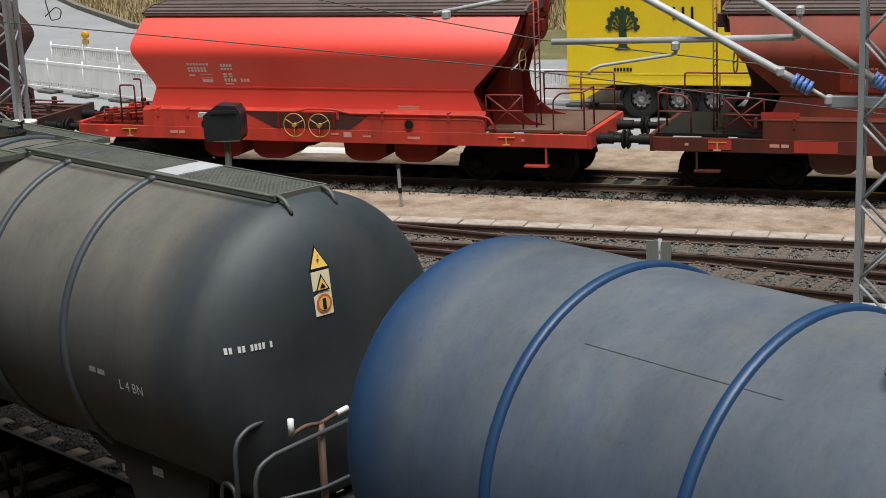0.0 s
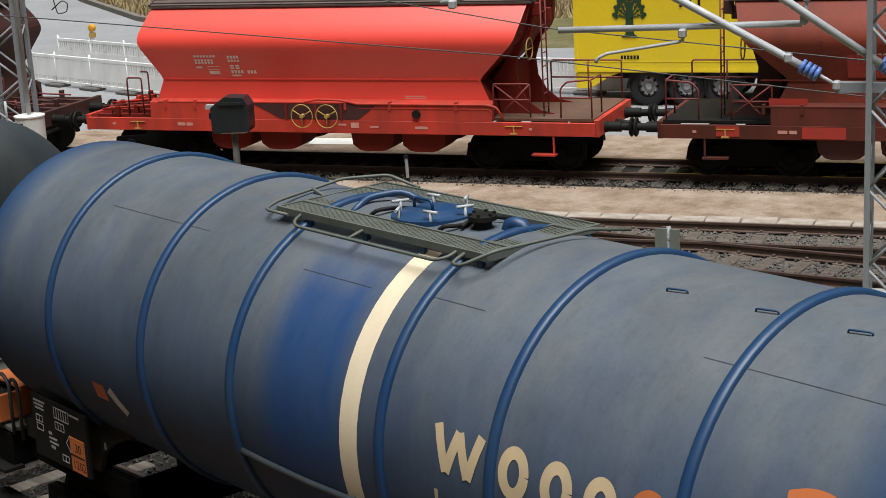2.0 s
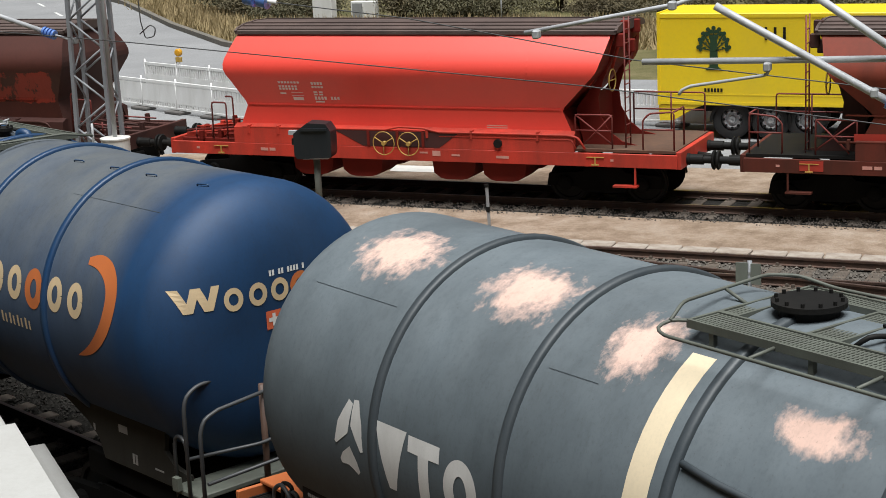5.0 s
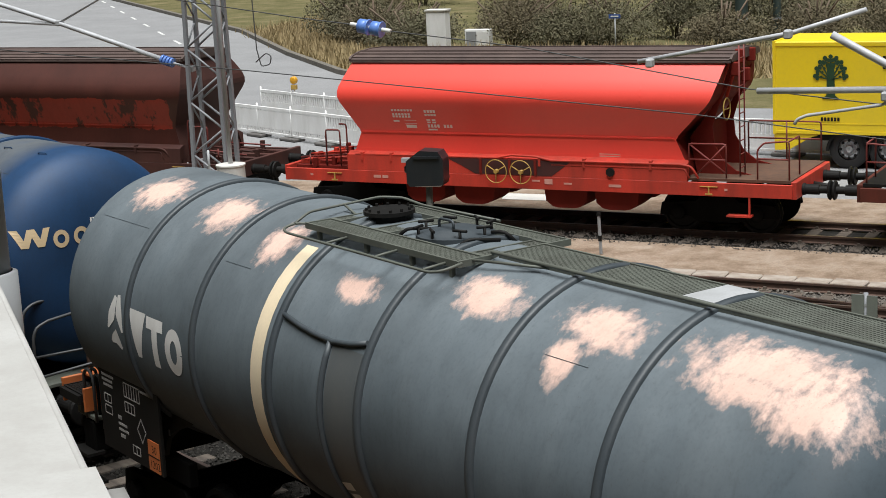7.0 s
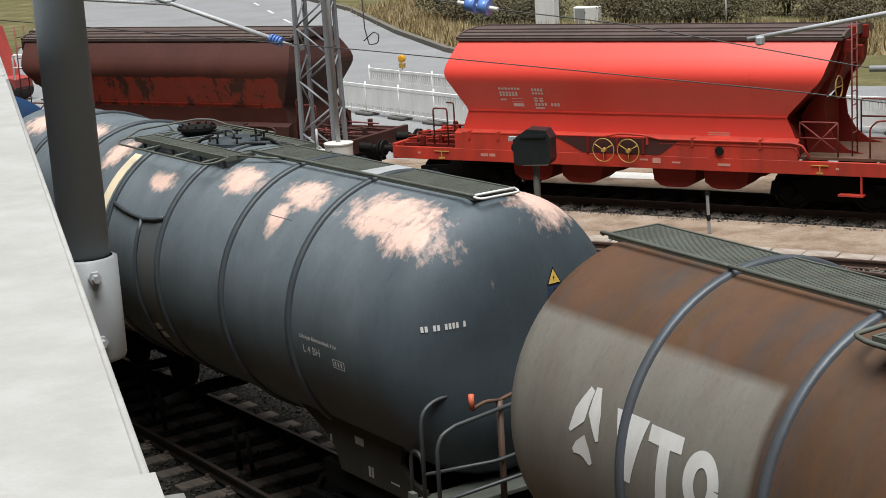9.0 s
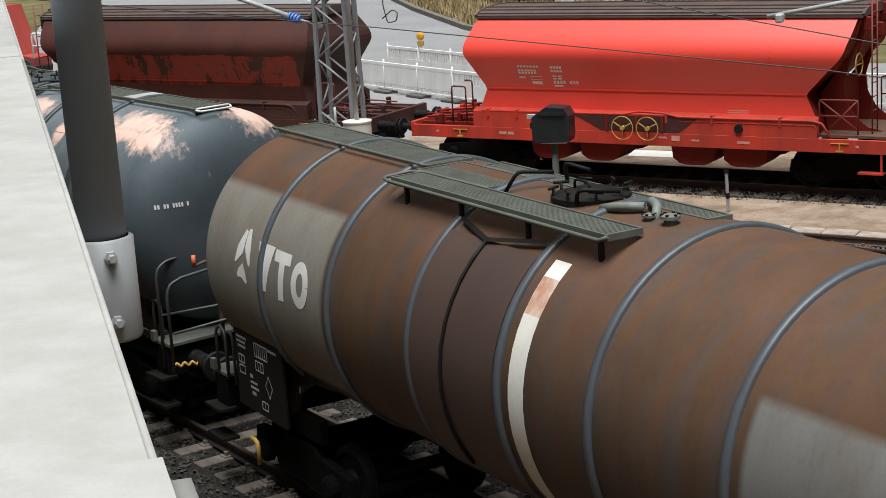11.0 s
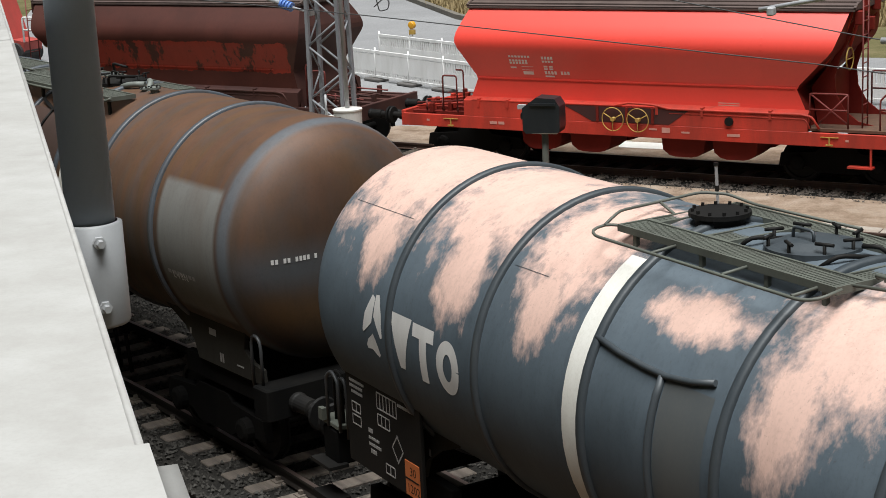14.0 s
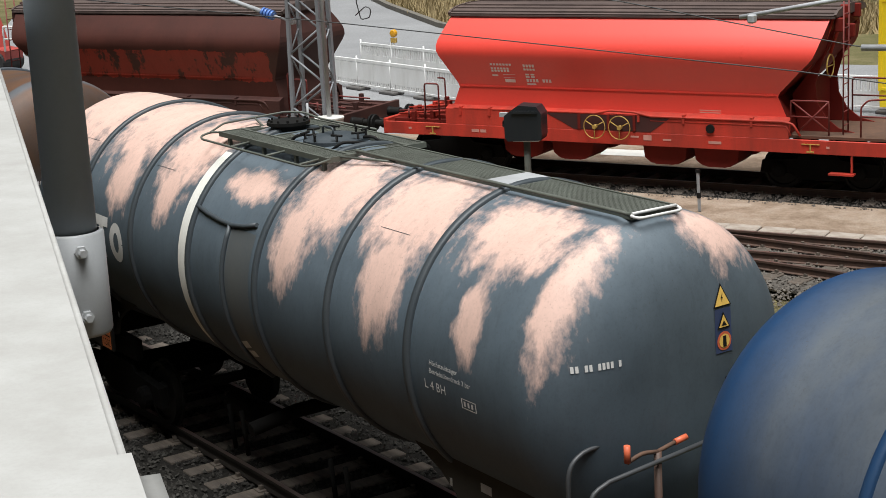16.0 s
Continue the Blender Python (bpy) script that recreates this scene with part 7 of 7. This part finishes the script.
for px_, py_, r_, h_, lb_ in ((-26.0, 82.5, 0.32, 5.5, "dark green gantry post beyond the shrubs"), (-24.3, 83.0, 0.2, 5.5, "dark green gantry post beyond the shrubs")):
    w = thing("gantry_post", lb_, "post", "gantry posts", m=pose(px_, py_, -0.42))
    part("post", lathe([(0, 0), (0, r_ * 1.25), (0.1, r_ * 1.25), (0.12, r_), (h_, r_), (h_, 0)], "z", 20), M["gantry_green"], w, smooth=False)
    part("post_band", lathe([(1.0, r_), (1.0, r_ + 0.03), (1.12, r_ + 0.03), (1.12, r_)], "z", 20), M["mast"], w)

# ---- the bridge rail beside the camera ----
PZ = CAM_H - 0.335
e0, e1 = Vector((-0.62, 0.7305, 0)), Vector((-3.437, 3.326, 0))
ed = (e1 - e0).normalized()
en = Vector((-ed.y, ed.x, 0))
w = thing("bridge_parapet", "pale worn concrete parapet of the bridge", "parapet", kind="structure")
def slab(s0, s1, off, z, bev=0.007):
    a, b = e0 + ed * s0 - en * off, e0 + ed * s1 - en * off
    bm = bmesh.new()
    prism(bm, [(a.x, a.y), (b.x, b.y), (b.x + en.x * 0.6, b.y + en.y * 0.6), (a.x + en.x * 0.6, a.y + en.y * 0.6)], z - 0.9, z, "xy")
    r = bmesh.ops.bevel(bm, geom=[e for e in bm.edges], offset=bev, segments=5, affect="EDGES")
    for f in r["faces"]:
        f.smooth = True
    return bm
part("coping", slab(0.0, 2.6, -0.014, PZ), M["concrete_pale"], w)
for k in range(8):
    part("coping", slab(2.603 + k * 2.6, 5.2 + k * 2.6, -0.014, PZ), M["concrete_pale"], w)
part("coping", slab(-2.6, 0.045, 0.003, PZ + 0.004, 0.016), M["concrete_pale"], w)
for k in range(6):
    part("coping", slab(-5.2 - k * 2.6, -2.603 - k * 2.6, 0.003, PZ + 0.004), M["concrete_pale"], w)
# unseen deck, added to keep low sky light off the train's near side
a, b = e0 + ed * -30, e0 + ed * 60
bm = bmesh.new()
prism(bm, [(v.x, v.y) for v in (a + en * 0.12, b + en * 0.12, b + en * 13, a + en * 13)], PZ - 1.9, PZ - 1.05, "xy")
tagged(part("unseen_bridge_deck", bm, M["concrete_dark"]), "unseen concrete bridge deck, added to block low light from the train", "bridge deck", kind="structure")
# unseen block below the deck, added to hold back more of that light
a, b = e0 + ed * -30, e0 + ed * 9
bm = bmesh.new()
prism(bm, [(v.x, v.y) for v in (a + en * 0.3, b + en * 0.3, b + en * 12.5, a + en * 12.5)], -0.5, PZ - 1.9, "xy")
tagged(part("unseen_abutment", bm, M["concrete_dark"]), "unseen concrete block under the deck, added to block low light", "abutment", kind="structure")
cp = Vector((-2.625, 2.735, 0))
w = thing("bridge_column", "dark grey round column in a bolted pale sleeve", "column", m=pose(cp.x, cp.y, 0))
zt = CAM_H - 0.755
part("shaft", lathe([(zt - 0.26, 0), (zt - 0.26, 0.055), (CAM_H + 4, 0.055), (CAM_H + 4, 0)], "z", 32), M["column"], w, smooth=True)
part("sleeve", lathe([(zt - 0.265, 0.0), (zt - 0.265, 0.066), (zt - 0.257, 0.07), (zt - 0.03, 0.07), (zt - 0.026, 0.06)], "z", 32), M["sleeve"], w, smooth=True)
part("mount", boxes((-0.5, 0.02, -0.03, 0.03, zt - 0.2, zt - 0.1)), M["sleeve"], w)
for dz in (-0.062, -0.212):
    a = radians(-35)
    bm = lathe([(0, 0), (0, 0.015), (0.012, 0.015), (0.012, 0.009), (0.03, 0.009), (0.03, 0)], "x", 6)
    o = part("bolt", bm, M["steel"], w)
    o.matrix_basis = pose(0.069 * math.cos(a), 0.069 * math.sin(a), zt + dz, 0, 0, -35)


# ---- what moves: the tank train ----
S_ROWS = [(0.0, 0.011), (0.5, 1.672), (1.0, 3.323), (1.5, 4.989), (2.0, 6.716), (2.5, 8.451), (3.0, 10.201), (3.5, 11.935), (4.0, 13.667), (4.5, 15.408), (5.0, 17.134), (7.5, 25.784), (8.0, 27.593), (10.5, 36.556), (11.0, 38.409), (11.5, 40.253), (12.0, 42.118), (12.5, 44.004), (13.0, 45.872), (13.5, 47.734), (14.0, 49.617), (14.5, 51.524), (15.0, 53.433), (15.5, 55.389), (16.0, 57.365)]


def gone(t):
    """Metres that the train has run by t, eased from row to row."""
    ts, ss = zip(*S_ROWS)
    k = [(ss[min(i + 1, len(ss) - 1)] - ss[max(i - 1, 0)]) / (ts[min(i + 1, len(ts) - 1)] - ts[max(i - 1, 0)]) for i in range(len(ts))]
    i = max(j for j in range(len(ts) - 1) if ts[j] <= t)
    h = ts[i + 1] - ts[i]
    u = (t - ts[i]) / h
    return ((2 * u ** 3 - 3 * u ** 2 + 1) * ss[i] + (u ** 3 - 2 * u ** 2 + u) * h * k[i] + (3 * u ** 2 - 2 * u ** 3) * ss[i + 1] + (u ** 3 - u ** 2) * h * k[i + 1])


def motions():
    dense = [(i * 0.5, gone(i * 0.5)) for i in range(33)]
    for w in (grey_wagon, blue_wagon, slate_wagon, brown_wagon, peeling_wagon, last_wagon):
        rows = []
        for t, s in dense:
            rear, front = on_train(w["start"] + s - 4.55), on_train(w["start"] + s + 4.55)
            p = (rear + front) / 2
            d = rear - front
            rows.append((t, pose(p.x, p.y, 0, 0, 0, math.degrees(math.atan2(d.y, d.x)))))
        walk(w, rows)
    # the wheels roll without slipping, the wagon's own x pointing backwards
    steps = [i * 0.125 for i in range(129)]
    for o, x in TURNING:
        walk(o, [(t, pose(x, 0, WHEEL_R, 0, -math.degrees(gone(t) / WHEEL_R), 0)) for t in steps])


motions()
